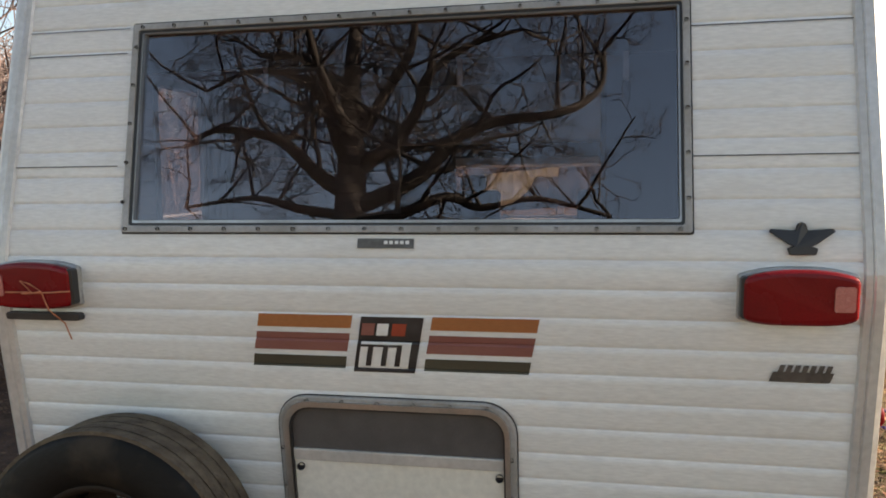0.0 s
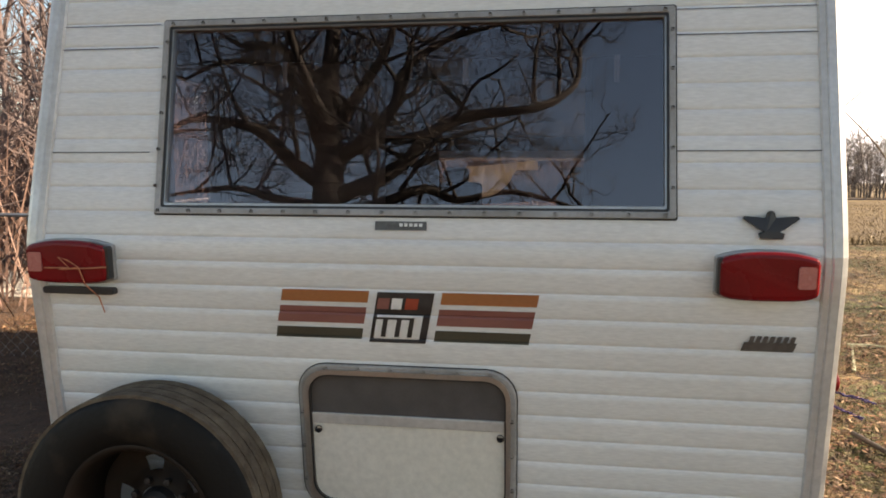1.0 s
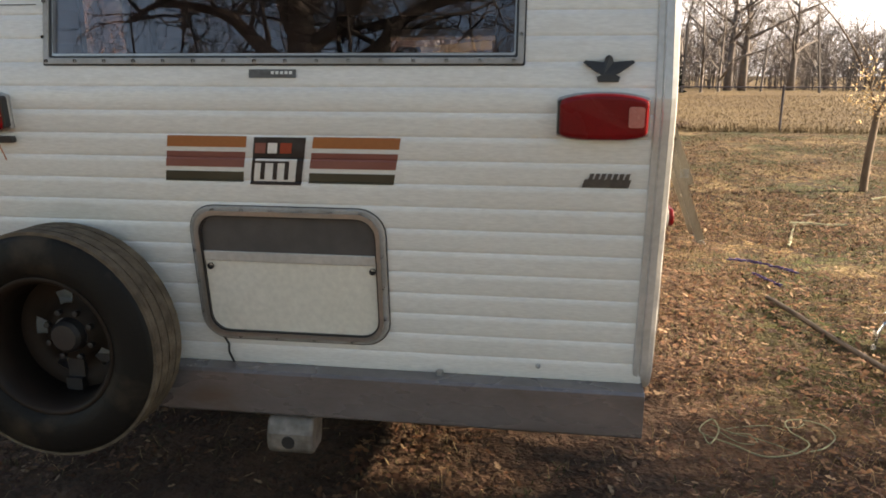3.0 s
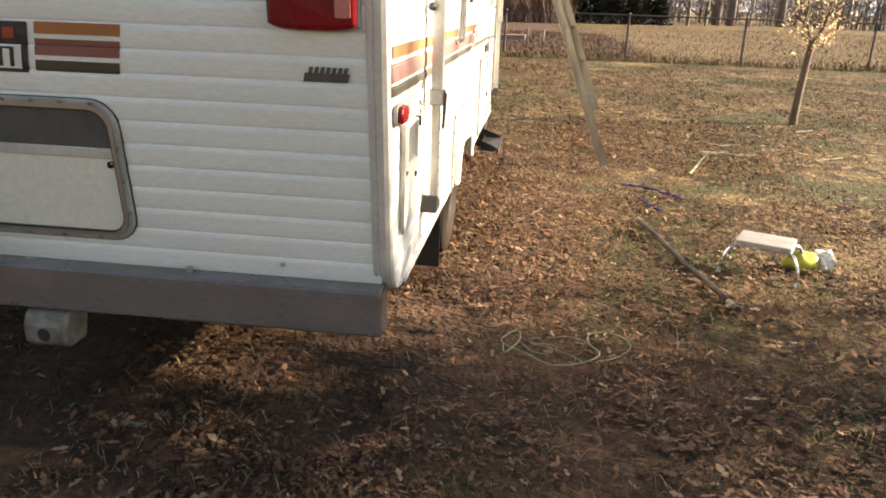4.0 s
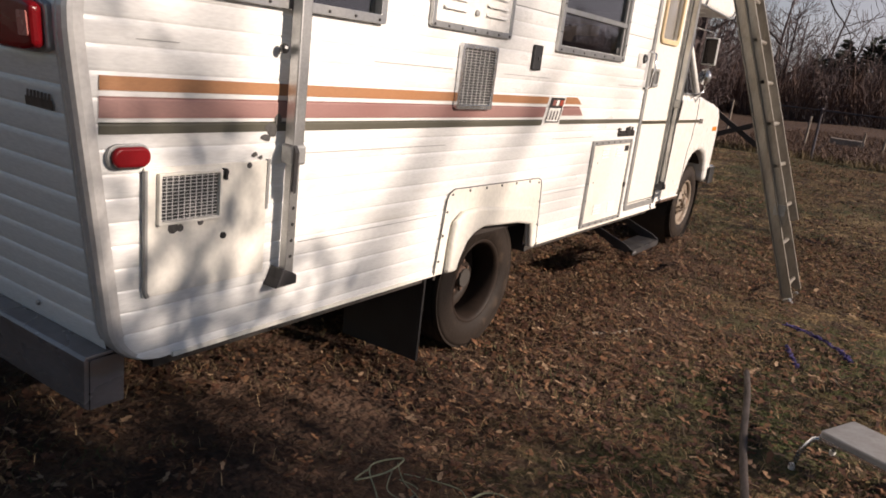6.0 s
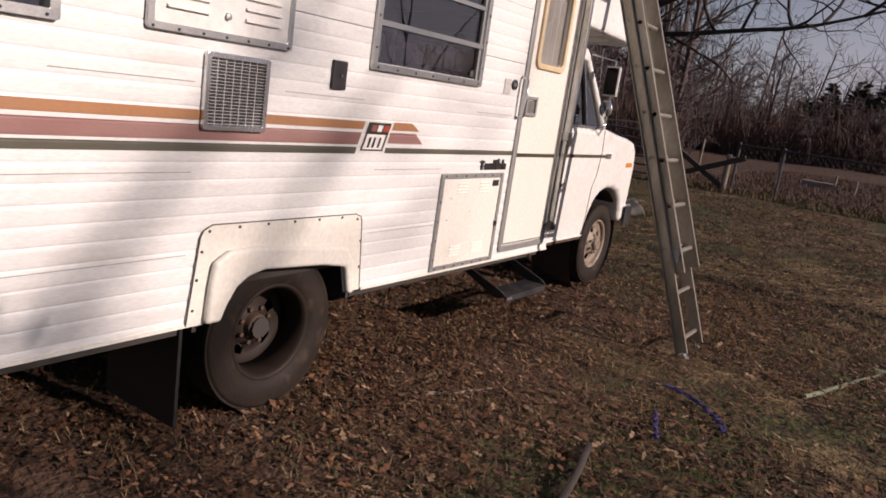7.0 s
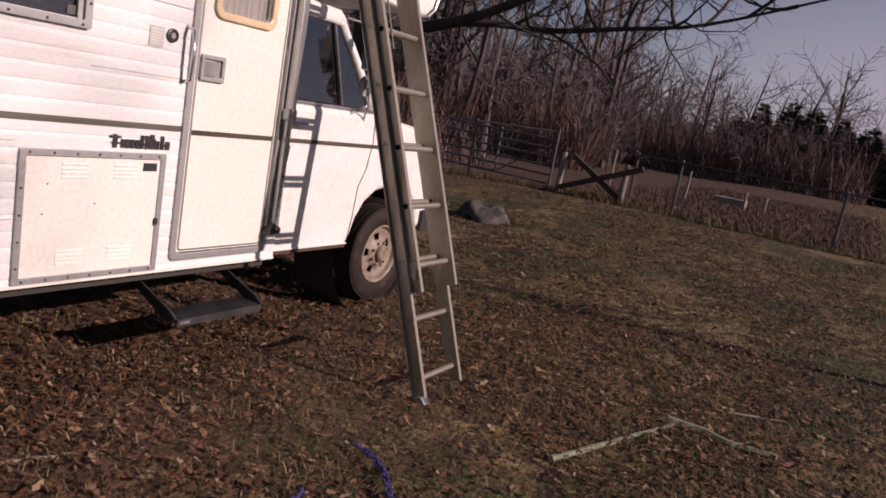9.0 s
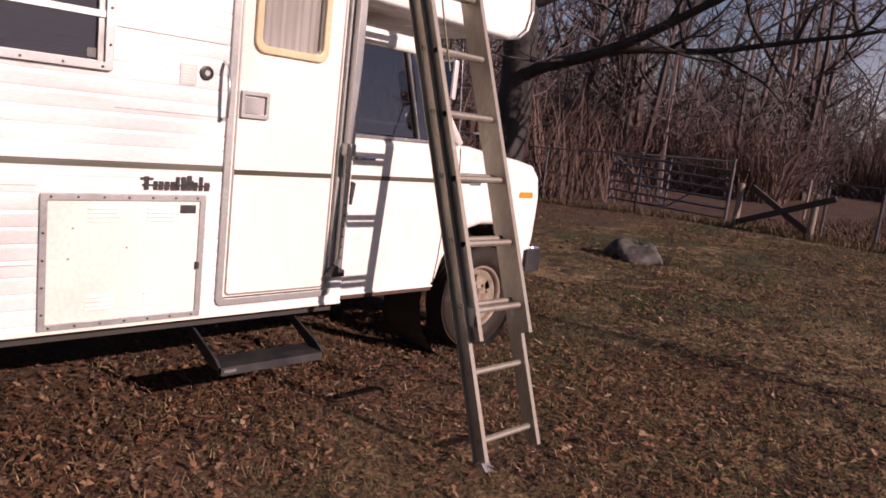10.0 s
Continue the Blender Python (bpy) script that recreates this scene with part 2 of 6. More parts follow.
YOUNGBARK = material("young_tree_bark", (0.17, 0.12, 0.085), 0.9, second=(0.11, 0.08, 0.06), scale=9, fine=60, bump=0.003)
STONE = material("grey_stump_wood", (0.105, 0.092, 0.082), 0.9, second=(0.022, 0.019, 0.017), scale=9, fine=30, bump=0.02, bump_scale=9)
CABLE = material("black_cable", (0.02, 0.02, 0.02), 0.6)
PALEROAD = material("pale_gravel_lane", (0.50, 0.47, 0.42), 0.95, second=(0.38, 0.35, 0.31), scale=0.8, fine=40, bump=0.01, bump_scale=30)


# ---------------------------------------------------------------- mesh tools
class Shape:
    """Vertices and faces, gathered piece by piece."""

    def __init__(self):
        self.v, self.f = [], []

    def add(self, verts, faces):
        k = len(self.v)
        self.v.extend(tuple(map(float, p)) for p in verts)
        self.f.extend(tuple(i + k for i in q) for q in faces)
        return self

    def box(self, x0, x1, y0, y1, z0, z1):
        v = [(x, y, z) for x in (x0, x1) for y in (y0, y1) for z in (z0, z1)]
        return self.add(v, [(0, 1, 3, 2), (4, 6, 7, 5), (0, 4, 5, 1), (2, 3, 7, 6), (0, 2, 6, 4), (1, 5, 7, 3)])

    def prism(self, ring, shift):
        """A closed ring of points, pushed along shift."""
        n = len(ring)
        s = Vector(shift)
        v = [tuple(p) for p in ring] + [tuple(Vector(p) + s) for p in ring]
        return self.add(v, [tuple(range(n))[::-1], tuple(range(n, 2 * n))] + [(i, (i + 1) % n, n + (i + 1) % n, n + i) for i in range(n)])

    def hoop(self, outer, inner, shift):
        """A ring between two outlines of equal count, pushed along shift."""
        n = len(outer)
        s = Vector(shift)
        v = [tuple(p) for p in outer] + [tuple(p) for p in inner] + [tuple(Vector(p) + s) for p in outer] + [tuple(Vector(p) + s) for p in inner]
        f = []
        for i in range(n):
            j = (i + 1) % n
            f += [(i, j, n + j, n + i), (2 * n + i, 3 * n + i, 3 * n + j, 2 * n + j), (i, 2 * n + i, 2 * n + j, j), (n + i, n + j, 3 * n + j, 3 * n + i)]
        return self.add(v, f)

    def tube(self, pts, radii, sides=8, cap=True):
        pts = [Vector(p) for p in pts]
        if not isinstance(radii, (list, tuple, np.ndarray)):
            radii = [radii] * len(pts)
        v, f = [], []
        up = Vector((0, 0, 1))
        for i, p in enumerate(pts):
            d = (pts[min(i + 1, len(pts) - 1)] - pts[max(i - 1, 0)])
            d = d.normalized() if d.length > 1e-9 else Vector((0, 0, 1))
            if i == 0:
                a = d.cross(up if abs(d.z) < 0.95 else Vector((1, 0, 0))).normalized()
            else:
                a = (a - d * a.dot(d))
                a = a.normalized() if a.length > 1e-6 else d.orthogonal().normalized()
            b = d.cross(a)
            for k in range(sides):
                t = 2 * math.pi * k / sides
                v.append(p + (a * math.cos(t) + b * math.sin(t)) * radii[i])
        for i in range(len(pts) - 1):
            for k in range(sides):
                q = (k + 1) % sides
                f.append((i * sides + k, i * sides + q, (i + 1) * sides + q, (i + 1) * sides + k))
        if cap:
            f.append(tuple(range(sides))[::-1])
            f.append(tuple((len(pts) - 1) * sides + k for k in range(sides)))
        return self.add(v, f)

    def lathe(self, profile, centre, axis="x", sides=40):
        """profile: (offset along the axis, radius); closed back on itself by its own points."""
        v, f = [], []
        c = Vector(centre)
        for o, r in profile:
            for k in range(sides):
                t = 2 * math.pi * k / sides
                a, b = r * math.cos(t), r * math.sin(t)
                v.append(c + Vector((o, a, b) if axis == "x" else (a, o, b) if axis == "y" else (a, b, o)))
        m = len(profile)
        for i in range(m - 1):
            for k in range(sides):
                q = (k + 1) % sides
                f.append((i * sides + k, i * sides + q, (i + 1) * sides + q, (i + 1) * sides + k))
        return self.add(v, f)

    def ball(self, centre, r, rings=6, sides=10, squash=(1, 1, 1)):
        c = Vector(centre)
        v = [c + Vector((0, 0, r * squash[2]))]
        for i in range(1, rings):
            a = math.pi * i / rings
            for k in range(sides):
                t = 2 * math.pi * k / sides
                v.append(c + Vector((r * squash[0] * math.sin(a) * math.cos(t), r * squash[1] * math.sin(a) * math.sin(t), r * squash[2] * math.cos(a))))
        v.append(c - Vector((0, 0, r * squash[2])))
        f = [(0, 1 + k, 1 + (k + 1) % sides) for k in range(sides)]
        for i in range(rings - 2):
            for k in range(sides):
                a, b = 1 + i * sides + k, 1 + i * sides + (k + 1) % sides
                f.append((a, a + sides, b + sides, b))
        e = len(v) - 1
        f += [(e, 1 + (rings - 2) * sides + (k + 1) % sides, 1 + (rings - 2) * sides + k) for k in range(sides)]
        return self.add(v, f)

    def mesh(self, name):
        me = bpy.data.meshes.new(name)
        me.from_pydata(self.v, [], self.f)
        bm = bmesh.new()
        bm.from_mesh(me)
        bmesh.ops.recalc_face_normals(bm, faces=bm.faces)
        bm.to_mesh(me)
        bm.free()
        return me


def rounded(u0, u1, w0, w1, r, n=5):
    """A rounded rectangle in a plane: points (u, w)."""
    out = []
    for cu, cw, a0 in ((u1 - r, w1 - r, 0), (u0 + r, w1 - r, 90), (u0 + r, w0 + r, 180), (u1 - r, w0 + r, 270)):
        for i in range(n + 1):
            a = radians(a0 + 90 * i / n)
            out.append((cu + r * math.cos(a), cw + r * math.sin(a)))
    return out


def finish(ob, mat, smooth=False, bevel=0.0, segments=2):
    ob.data.materials.append(mat)
    if smooth:
        ob.data.polygons.foreach_set("use_smooth", [True] * len(ob.data.polygons))
    if bevel:
        md = ob.modifiers.new("soft_edges", "BEVEL")
        md.width, md.segments, md.limit_method, md.angle_limit = bevel, segments, "ANGLE", radians(38)
    return ob


def part(name, shape, mat, parent, label="", smooth=False, bevel=0.0, segments=2):
    """One mesh under a thing or under a part."""
    ob = new(name, shape if isinstance(shape, bpy.types.Mesh) else shape.mesh(name))
    if not ob.data.materials:
        finish(ob, mat, smooth, bevel, segments)
    ob.parent = parent
    if label:
        ob["label"] = label
    return ob


def thing(name, label, category, group="", shape=None, mat=None, smooth=False, bevel=0.0, kind=""):
    ob = new(name, shape.mesh(name) if shape else None)
    if shape:
        finish(ob, mat, smooth, bevel)
    return tagged(ob, label, category, group, kind)


def ease(a, b, x):
    t = min(1.0, max(0.0, (x - a) / (b - a)))
    return t * t * (3 - 2 * t)


def land(x, y):
    """Height of the ground."""
    z = 0.27 * ease(4.0, 19.0, y) - 0.25 * ease(1.0, 8.0, -x) * ease(9.0, 16.0, y)
    z += 0.02 * noise.noise((x * 0.35, y * 0.35, 3.0)) * ease(1.2, 4.0, abs(x - 1.0) + abs(y - 4.5) * 0.4)
    far = ease(30, 160, math.hypot(x, y - 5))
    return z + far * 1.5 * noise.noise((x * 0.008, y * 0.008, 9.0)) - 0.02


# ---------------------------------------------------------------- ground
def steps(lo, hi, near_lo, near_hi, fine_step, growth=1.22):
    out = list(np.arange(near_lo, near_hi + 1e-6, fine_step))
    d, x = fine_step, near_hi
    while x < hi:
        d *= growth
        x += d
        out.append(x)
    d, x = fine_step, near_lo
    while x > lo:
        d *= growth
        x -= d
        out.insert(0, x)
    return out


xs = steps(-900, 900, -8, 8, 0.22)
ys = steps(-900, 900, -4, 20, 0.22)
gv = [(x, y, land(x, y) + (0.012 * noise.noise((x * 2.2, y * 2.2, 0.0)) if abs(x) < 9 and -5 < y < 21 else 0)) for y in ys for x in xs]
nx = len(xs)
gf = [(j * nx + i, j * nx + i + 1, (j + 1) * nx + i + 1, (j + 1) * nx + i) for j in range(len(ys) - 1) for i in range(nx - 1)]
gm = bpy.data.meshes.new("ground")
gm.from_pydata(gv, [], gf)
gm.polygons.foreach_set("use_smooth", [True] * len(gm.polygons))


def ground_material():
    """Bare earth, turf and two kinds of field."""
    m = bpy.data.materials.new("leafy_grass_ground")
    m.use_nodes = True
    n, l = m.node_tree.nodes, m.node_tree.links
    p = n["Principled BSDF"]
    p.inputs["Roughness"].default_value = 0.95
    p.inputs["Specular IOR Level"].default_value = 0.3
    tc = n.new("ShaderNodeTexCoord")

    def nz(s, d=5.0):
        t = n.new("ShaderNodeTexNoise")
        t.inputs["Scale"].default_value, t.inputs["Detail"].default_value = s, d
        l.new(tc.outputs["Object"], t.inputs["Vector"])
        return t.outputs[0]

    def rng(f, a, b):
        r = n.new("ShaderNodeMapRange")
        r.inputs[1].default_value, r.inputs[2].default_value = a, b
        l.new(f, r.inputs[0])
        return r.outputs[0]

    def mix(fac, a, b):
        x = n.new("ShaderNodeMix")
        x.data_type = "RGBA"
        l.new(fac, x.inputs[0])
        for i, c in ((6, a), (7, b)):
            if isinstance(c, tuple):
                x.inputs[i].default_value = (*c, 1)
            else:
                l.new(c, x.inputs[i])
        return x.outputs[2]

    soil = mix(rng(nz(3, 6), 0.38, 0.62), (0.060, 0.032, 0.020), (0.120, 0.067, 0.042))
    straw = mix(rng(nz(9), 0.35, 0.65), (0.105, 0.072, 0.030), (0.17, 0.118, 0.050))
    green = mix(rng(nz(14), 0.35, 0.65), (0.044, 0.054, 0.015), (0.078, 0.090, 0.026))
    mottle = mix(rng(nz(4, 9), 0.43, 0.55), straw, (0.034, 0.019, 0.011))
    mottle = mix(rng(nz(8, 8), 0.54, 0.60), mottle, (0.27, 0.185, 0.085))
    mottle = mix(rng(nz(17, 4), 0.56, 0.63), mottle, (0.030, 0.016, 0.010))
    mottle = mix(rng(nz(1.3, 7), 0.55, 0.66), mottle, (0.23, 0.165, 0.082))
    turf = mix(rng(nz(0.75, 8), 0.49, 0.57), mottle, mix(rng(nz(9, 6), 0.45, 0.6), green, (0.030, 0.020, 0.010)))
    sep = n.new("ShaderNodeSeparateXYZ")
    l.new(tc.outputs["Object"], sep.inputs[0])
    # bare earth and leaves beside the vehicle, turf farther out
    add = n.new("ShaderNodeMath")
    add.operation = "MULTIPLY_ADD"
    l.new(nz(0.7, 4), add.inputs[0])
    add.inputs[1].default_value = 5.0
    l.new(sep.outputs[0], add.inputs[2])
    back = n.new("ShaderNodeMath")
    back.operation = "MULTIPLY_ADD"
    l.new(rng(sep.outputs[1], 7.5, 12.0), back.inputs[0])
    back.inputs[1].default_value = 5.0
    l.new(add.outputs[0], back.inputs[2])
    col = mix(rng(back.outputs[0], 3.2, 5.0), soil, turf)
    weeds = mix(rng(nz(0.6, 6), 0.4, 0.6), (0.100, 0.055, 0.034), (0.064, 0.035, 0.023))
    tan = mix(rng(nz(0.25), 0.4, 0.6), (0.15, 0.103, 0.046), (0.105, 0.069, 0.032))
    far = mix(rng(sep.outputs[1], 18.0, 18.8), col, mix(rng(sep.outputs[0], 0.8, 4.2), weeds, tan))
    col = mix(rng(nz(45, 3), 0.35, 0.7), far, mix(rng(nz(20, 2), 0.4, 0.6), far, (0.05, 0.034, 0.022)))
    l.new(col, p.inputs["Base Color"])
    b = n.new("ShaderNodeBump")
    b.inputs["Distance"].default_value = 0.05
    l.new(nz(30, 6), b.inputs["Height"])
    l.new(b.outputs[0], p.inputs["Normal"])
    return m


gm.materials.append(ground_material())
ground = tagged(new("ground", gm), "leaf-strewn winter lawn with bare brown earth", "ground", kind="structure")


# ---------------------------------------------------------------- motorhome: shell
LEFT, RIGHT = -1.738, 0.632
PITCH = 0.0665


def rear_y(z):
    d = z - 1.47
    return 1.691 + 0.1795 * math.sqrt(d * d + 0.0016) + 0.0455 * d


def rib(z, depth):
    s = (z / PITCH) % 1.0
    return 0.85 * depth * (0.55 * ease(0.0, 0.05, s) + 0.45 * ease(0.0, 0.42, s)) * (1 - ease(0.93, 1.0, s))


def rear_at(u, w, out=0.0, depth=0.006):
    """A point of the rear wall, from the drawing of that wall (1.1 m to its unit); out: metres proud of it."""
    x, z = 1.098 * u - 0.033, 1.103 * w - 0.109
    return (x, rear_y(z) - rib(w, depth) - out, z)


def drawn(x):
    return (x + 0.033) / 1.098


def side_at(y, z, out=0.0, depth=0.0035):
    bend = max(0.0, 1 - (y - rear_y(z)) / 0.09)
    return (RIGHT + rib(z, depth) + out - 0.018 * bend * bend, y, z)


def levels(z0, z1, extra=()):
    zs = {round(z0, 4), round(z1, 4)} | {round(e, 4) for e in extra if z0 < e < z1}
    k = math.floor(z0 / PITCH) - 1
    while k * PITCH < z1:
        for s in (0.0, 0.025, 0.05, 0.14, 0.24, 0.34, 0.44, 0.7, 0.925, 0.965):
            z = (k + s) * PITCH
            if z0 < z < z1 and min(abs(z - q) for q in zs) > 0.0015:
                zs.add(round(z, 4))
        k += 1
    return sorted(zs)


def sheet(surface, cols, z0, z1, holes=(), thick=0.035, into=(0, 1, 0)):
    """A ribbed outer skin and a flat inner skin, with openings. cols: breaks along the wall, the first may be a function of z."""
    s = Shape()
    zs = levels(z0, z1, [h for q in holes for h in q[2:]])
    place = [[surface(c(z) if callable(c) else c, z) for c in cols] for z in zs]
    n = len(cols)
    iv = Vector(into) * thick
    keep = []
    for j in range(len(zs) - 1):
        for i in range(n - 1):
            c0 = cols[i](zs[j]) if callable(cols[i]) else cols[i]
            u, w = (c0 + (cols[i + 1] if not callable(cols[i + 1]) else cols[i + 1](zs[j]))) / 2, (zs[j] + zs[j + 1]) / 2
            if not any(a < u < b and c < w < d for a, b, c, d in holes):
                keep.append((i, j))
    flat = [p for row in place for p in row]
    quads = [(j * n + i, j * n + i + 1, (j + 1) * n + i + 1, (j + 1) * n + i) for i, j in keep]
    s.add(flat, quads)
    s.add([tuple(Vector(p) + iv) for p in flat], quads)
    return s


motorhome = thing("motorhome", "old white ribbed motorhome with orange and brown stripes", "motorhome")
WX0, WX1, WZ0, WZ1 = -1.178, 0.190, 1.541, 2.045
part("rear_wall", sheet(rear_at, [drawn(LEFT + 0.03), WX0, WX1, drawn(RIGHT - 0.035)], 0.60, 2.56, [(WX0, WX1, WZ0, WZ1)]), SIDING, motorhome,
     "white horizontally ribbed aluminium siding", smooth=True)


def side_start(z):
    r, b = 0.13, 0.50
    y = rear_y(z) + 0.004
    if z < b + r:
        y += r - math.sqrt(max(0.0, r * r - (r - (z - b)) ** 2))
    return y


SIDE_HOLES = [(2.03, 2.83, 1.575, 2.2), (4.31, 5.20, 1.59, 2.2), (5.765, 6.365, 0.57, 2.33), (3.50, 4.31, 0.50, 0.72)]
side_cols = [side_start, lambda z: side_start(z) + 0.03, lambda z: side_start(z) + 0.09, 2.03, 2.83, 3.50, 4.31, 5.20, 5.765, 6.365, 6.47]
part("side_wall", sheet(side_at, side_cols, 0.50, 2.72, SIDE_HOLES, into=(-1, 0, 0)), SIDING, motorhome, "sunlit cream-white ribbed side siding", smooth=True)
LHOLES = [(2.52, 3.0, 1.56, 2.10)]
part("side_wall", sheet(lambda y, z: (LEFT - rib(z, 0.0035), y, z), [side_start, 2.52, 3.0, 6.47], 0.50, 2.72, LHOLES, into=(1, 0, 0)), SIDING, motorhome, smooth=True)
roof_ring = [(LEFT - 0.01, 1.97, 2.70), (RIGHT + 0.01, 1.97, 2.70), (RIGHT + 0.01, 7.4, 2.70), (LEFT - 0.01, 7.4, 2.70)]
part("roof", Shape().prism(roof_ring, (0, 0, 0.07)), WHITE, motorhome, bevel=0.03, segments=3)
nose = [(6.475, 2.075), (7.56, 2.055), (7.66, 2.075), (7.73, 2.13), (7.765, 2.25), (7.74, 2.42), (7.62, 2.60), (7.40, 2.70), (6.475, 2.70)]
part("overcab_bunk", Shape().prism([(LEFT, y, z) for y, z in nose], (RIGHT - LEFT, 0, 0)), WHITE, motorhome, "white cab-over bunk nose", bevel=0.035, segments=3)
part("bunk_edge_trim", Shape().tube([(RIGHT + 0.004, y, z) for y, z in nose[:8]], 0.009, 6), ALU, motorhome)
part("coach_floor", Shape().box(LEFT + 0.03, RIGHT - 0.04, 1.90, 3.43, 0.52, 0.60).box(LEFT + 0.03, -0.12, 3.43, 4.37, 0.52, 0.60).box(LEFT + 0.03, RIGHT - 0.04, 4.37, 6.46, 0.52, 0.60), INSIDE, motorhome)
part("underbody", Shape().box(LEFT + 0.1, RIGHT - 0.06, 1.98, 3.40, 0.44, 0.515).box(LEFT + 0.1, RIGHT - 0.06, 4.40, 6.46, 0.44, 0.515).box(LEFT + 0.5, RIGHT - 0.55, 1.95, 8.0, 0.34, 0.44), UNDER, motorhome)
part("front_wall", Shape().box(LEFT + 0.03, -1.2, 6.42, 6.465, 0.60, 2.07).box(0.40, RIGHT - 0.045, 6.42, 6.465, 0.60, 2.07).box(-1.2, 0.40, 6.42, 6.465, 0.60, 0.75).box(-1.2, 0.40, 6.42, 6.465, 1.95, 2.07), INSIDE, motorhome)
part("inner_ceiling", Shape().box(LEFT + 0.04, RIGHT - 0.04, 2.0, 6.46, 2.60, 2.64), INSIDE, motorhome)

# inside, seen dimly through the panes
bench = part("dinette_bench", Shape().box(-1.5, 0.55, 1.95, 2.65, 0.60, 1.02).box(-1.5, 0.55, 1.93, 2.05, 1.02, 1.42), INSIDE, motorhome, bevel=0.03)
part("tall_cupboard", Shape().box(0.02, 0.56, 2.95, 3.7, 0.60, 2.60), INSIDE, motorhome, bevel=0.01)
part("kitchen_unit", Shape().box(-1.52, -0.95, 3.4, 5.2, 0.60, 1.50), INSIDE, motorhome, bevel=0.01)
fold = [(-1.16 + 0.86 * k / 16, 6.98 + 0.012 * math.sin(k * 1.7), 1.80 + 0.075 * k / 16 + 0.008 * math.sin(k * 2.3), 1.78 - 0.27 * math.sin(math.pi * min(1, k / 12)) ** 0.7) for k in range(17)]
part("sunshade", Shape().add([(x, y, z) for x, y, z, w in fold] + [(x, y - 0.01, min(w, z - 0.02)) for x, y, z, w in fold], [(k, k + 1, 18 + k, 17 + k) for k in range(16)]), SUNSHADE, motorhome, "crumpled tan cloth sunshade behind the windscreen")
part("valance", Shape().box(-1.45, 0.50, 2.02, 2.06, 2.06, 2.22), INSIDE, motorhome)
for x in (-1.02, -0.42, 0.05):
    part("curtain_hook", Shape().box(x - 0.008, x + 0.008, 2.005, 2.019, 1.98, 2.06), ALU, motorhome)
part("curtain", Shape().prism([(LEFT + 0.05 + 0.012 * math.sin(i * 1.1), 2.80 + 0.24 * i / 24, 1.50) for i in range(25)] + [(LEFT + 0.065 + 0.012 * math.sin(i * 1.1), 2.80 + 0.24 * i / 24, 1.50) for i in range(24, -1, -1)], (0, 0, 0.65)), CURTAIN, motorhome)
wl = part("side_window", Shape().hoop([(LEFT - 0.012, y, z) for y, z in rounded(2.49, 3.03, 1.53, 2.13, 0.02, 1)], [(LEFT - 0.012, y, z) for y, z in rounded(2.52, 3.0, 1.56, 2.10, 0.02, 1)], (0.05, 0, 0)), ALU, motorhome)
part("pane", Shape().box(LEFT + 0.01, LEFT + 0.014, 2.52, 3.0, 1.56, 2.10), CLEAR, wl)


def screws(parent, places, axis, r=0.005, mat=None):
    """Round screw heads on a frame."""
    base = Shape().lathe([(-0.003, r), (0.002, r), (0.003, r * 0.6), (0.003, 0.0005)], (0, 0, 0), axis, 8).mesh("screw")
    base.materials.append(mat or BLACKSTEEL)
    for p in places:
        ob = part("screw", base, mat, parent)
        ob.location = p


# rear window
def rear_ring(u0, u1, w0, w1, out, r=0.005, n=2):
    """A ring on the rear wall; its far side leans a little."""
    return [rear_at(x + (0.018 * (2.062 - z) / 0.538 if x < -0.5 else 0.0), z, out, 0) for x, z in rounded(u0, u1, w0, w1, r, n)]


rw = part("rear_window", Shape().hoop(rear_ring(-1.195, 0.206, 1.524, 2.062, 0.016), rear_ring(WX0, WX1, WZ0, WZ1, 0.016), (0, 0.03, 0.0)), WINFRAME, motorhome, "wide rear window in a screwed aluminium frame", bevel=0.003)
part("gasket", Shape().hoop(rear_ring(WX0, WX1, WZ0, WZ1, 0.011), rear_ring(WX0 + 0.006, WX1 - 0.006, WZ0 + 0.006, WZ1 - 0.006, 0.011), (0, 0.03, 0)), BLACK, rw)
part("inner_frame", Shape().hoop(rear_ring(WX0 + 0.006, WX1 - 0.006, WZ0 + 0.006, WZ1 - 0.006, 0.007), rear_ring(WX0 + 0.010, WX1 - 0.010, WZ0 + 0.012, WZ1 - 0.009, 0.007), (0, 0.03, 0)), ALU, rw)
part("edge_seal", Shape().hoop(rear_ring(-1.199, 0.210, 1.519, 2.066, 0.006, 0.006), rear_ring(-1.194, 0.205, 1.525, 2.061, 0.006), (0, 0.03, 0)), BLACKSTEEL, rw, "dark dirty sealant")
pane = part("pane", Shape().prism(rear_ring(WX0 + 0.004, WX1 - 0.004, WZ0 + 0.006, WZ1 - 0.004, -0.006), (0, 0.004, 0)), GLASS, rw, "tinted glass that mirrors a bare tree")
spots = [rear_at(-1.165 + 1.345 * i / 15, z, 0.018, 0) for i in range(16) for z in (1.533, 2.053)] + [rear_at(x, 1.60 + 0.4 * i / 4, 0.018, 0) for i in range(5) for x in (-1.178, 0.198)]
screws(rw, spots, "y")


def rear_decal(name, x_low, x_high, z0, z1, slant, mat, parent, label="", out=0.0025):
    """A print that lies on the ribs. slant: how far its top leans to +x per metre of height."""
    zs = levels(z0, z1)
    s = Shape()
    v = []
    for z in zs:
        d = slant * (z - z0)
        v += [rear_at(x_low + d, z, out), rear_at(x_high + d, z, out)]
    s.add(v, [(2 * i, 2 * i + 1, 2 * i + 3, 2 * i + 2) for i in range(len(zs) - 1)])
    return part(name, s, mat, parent, label)


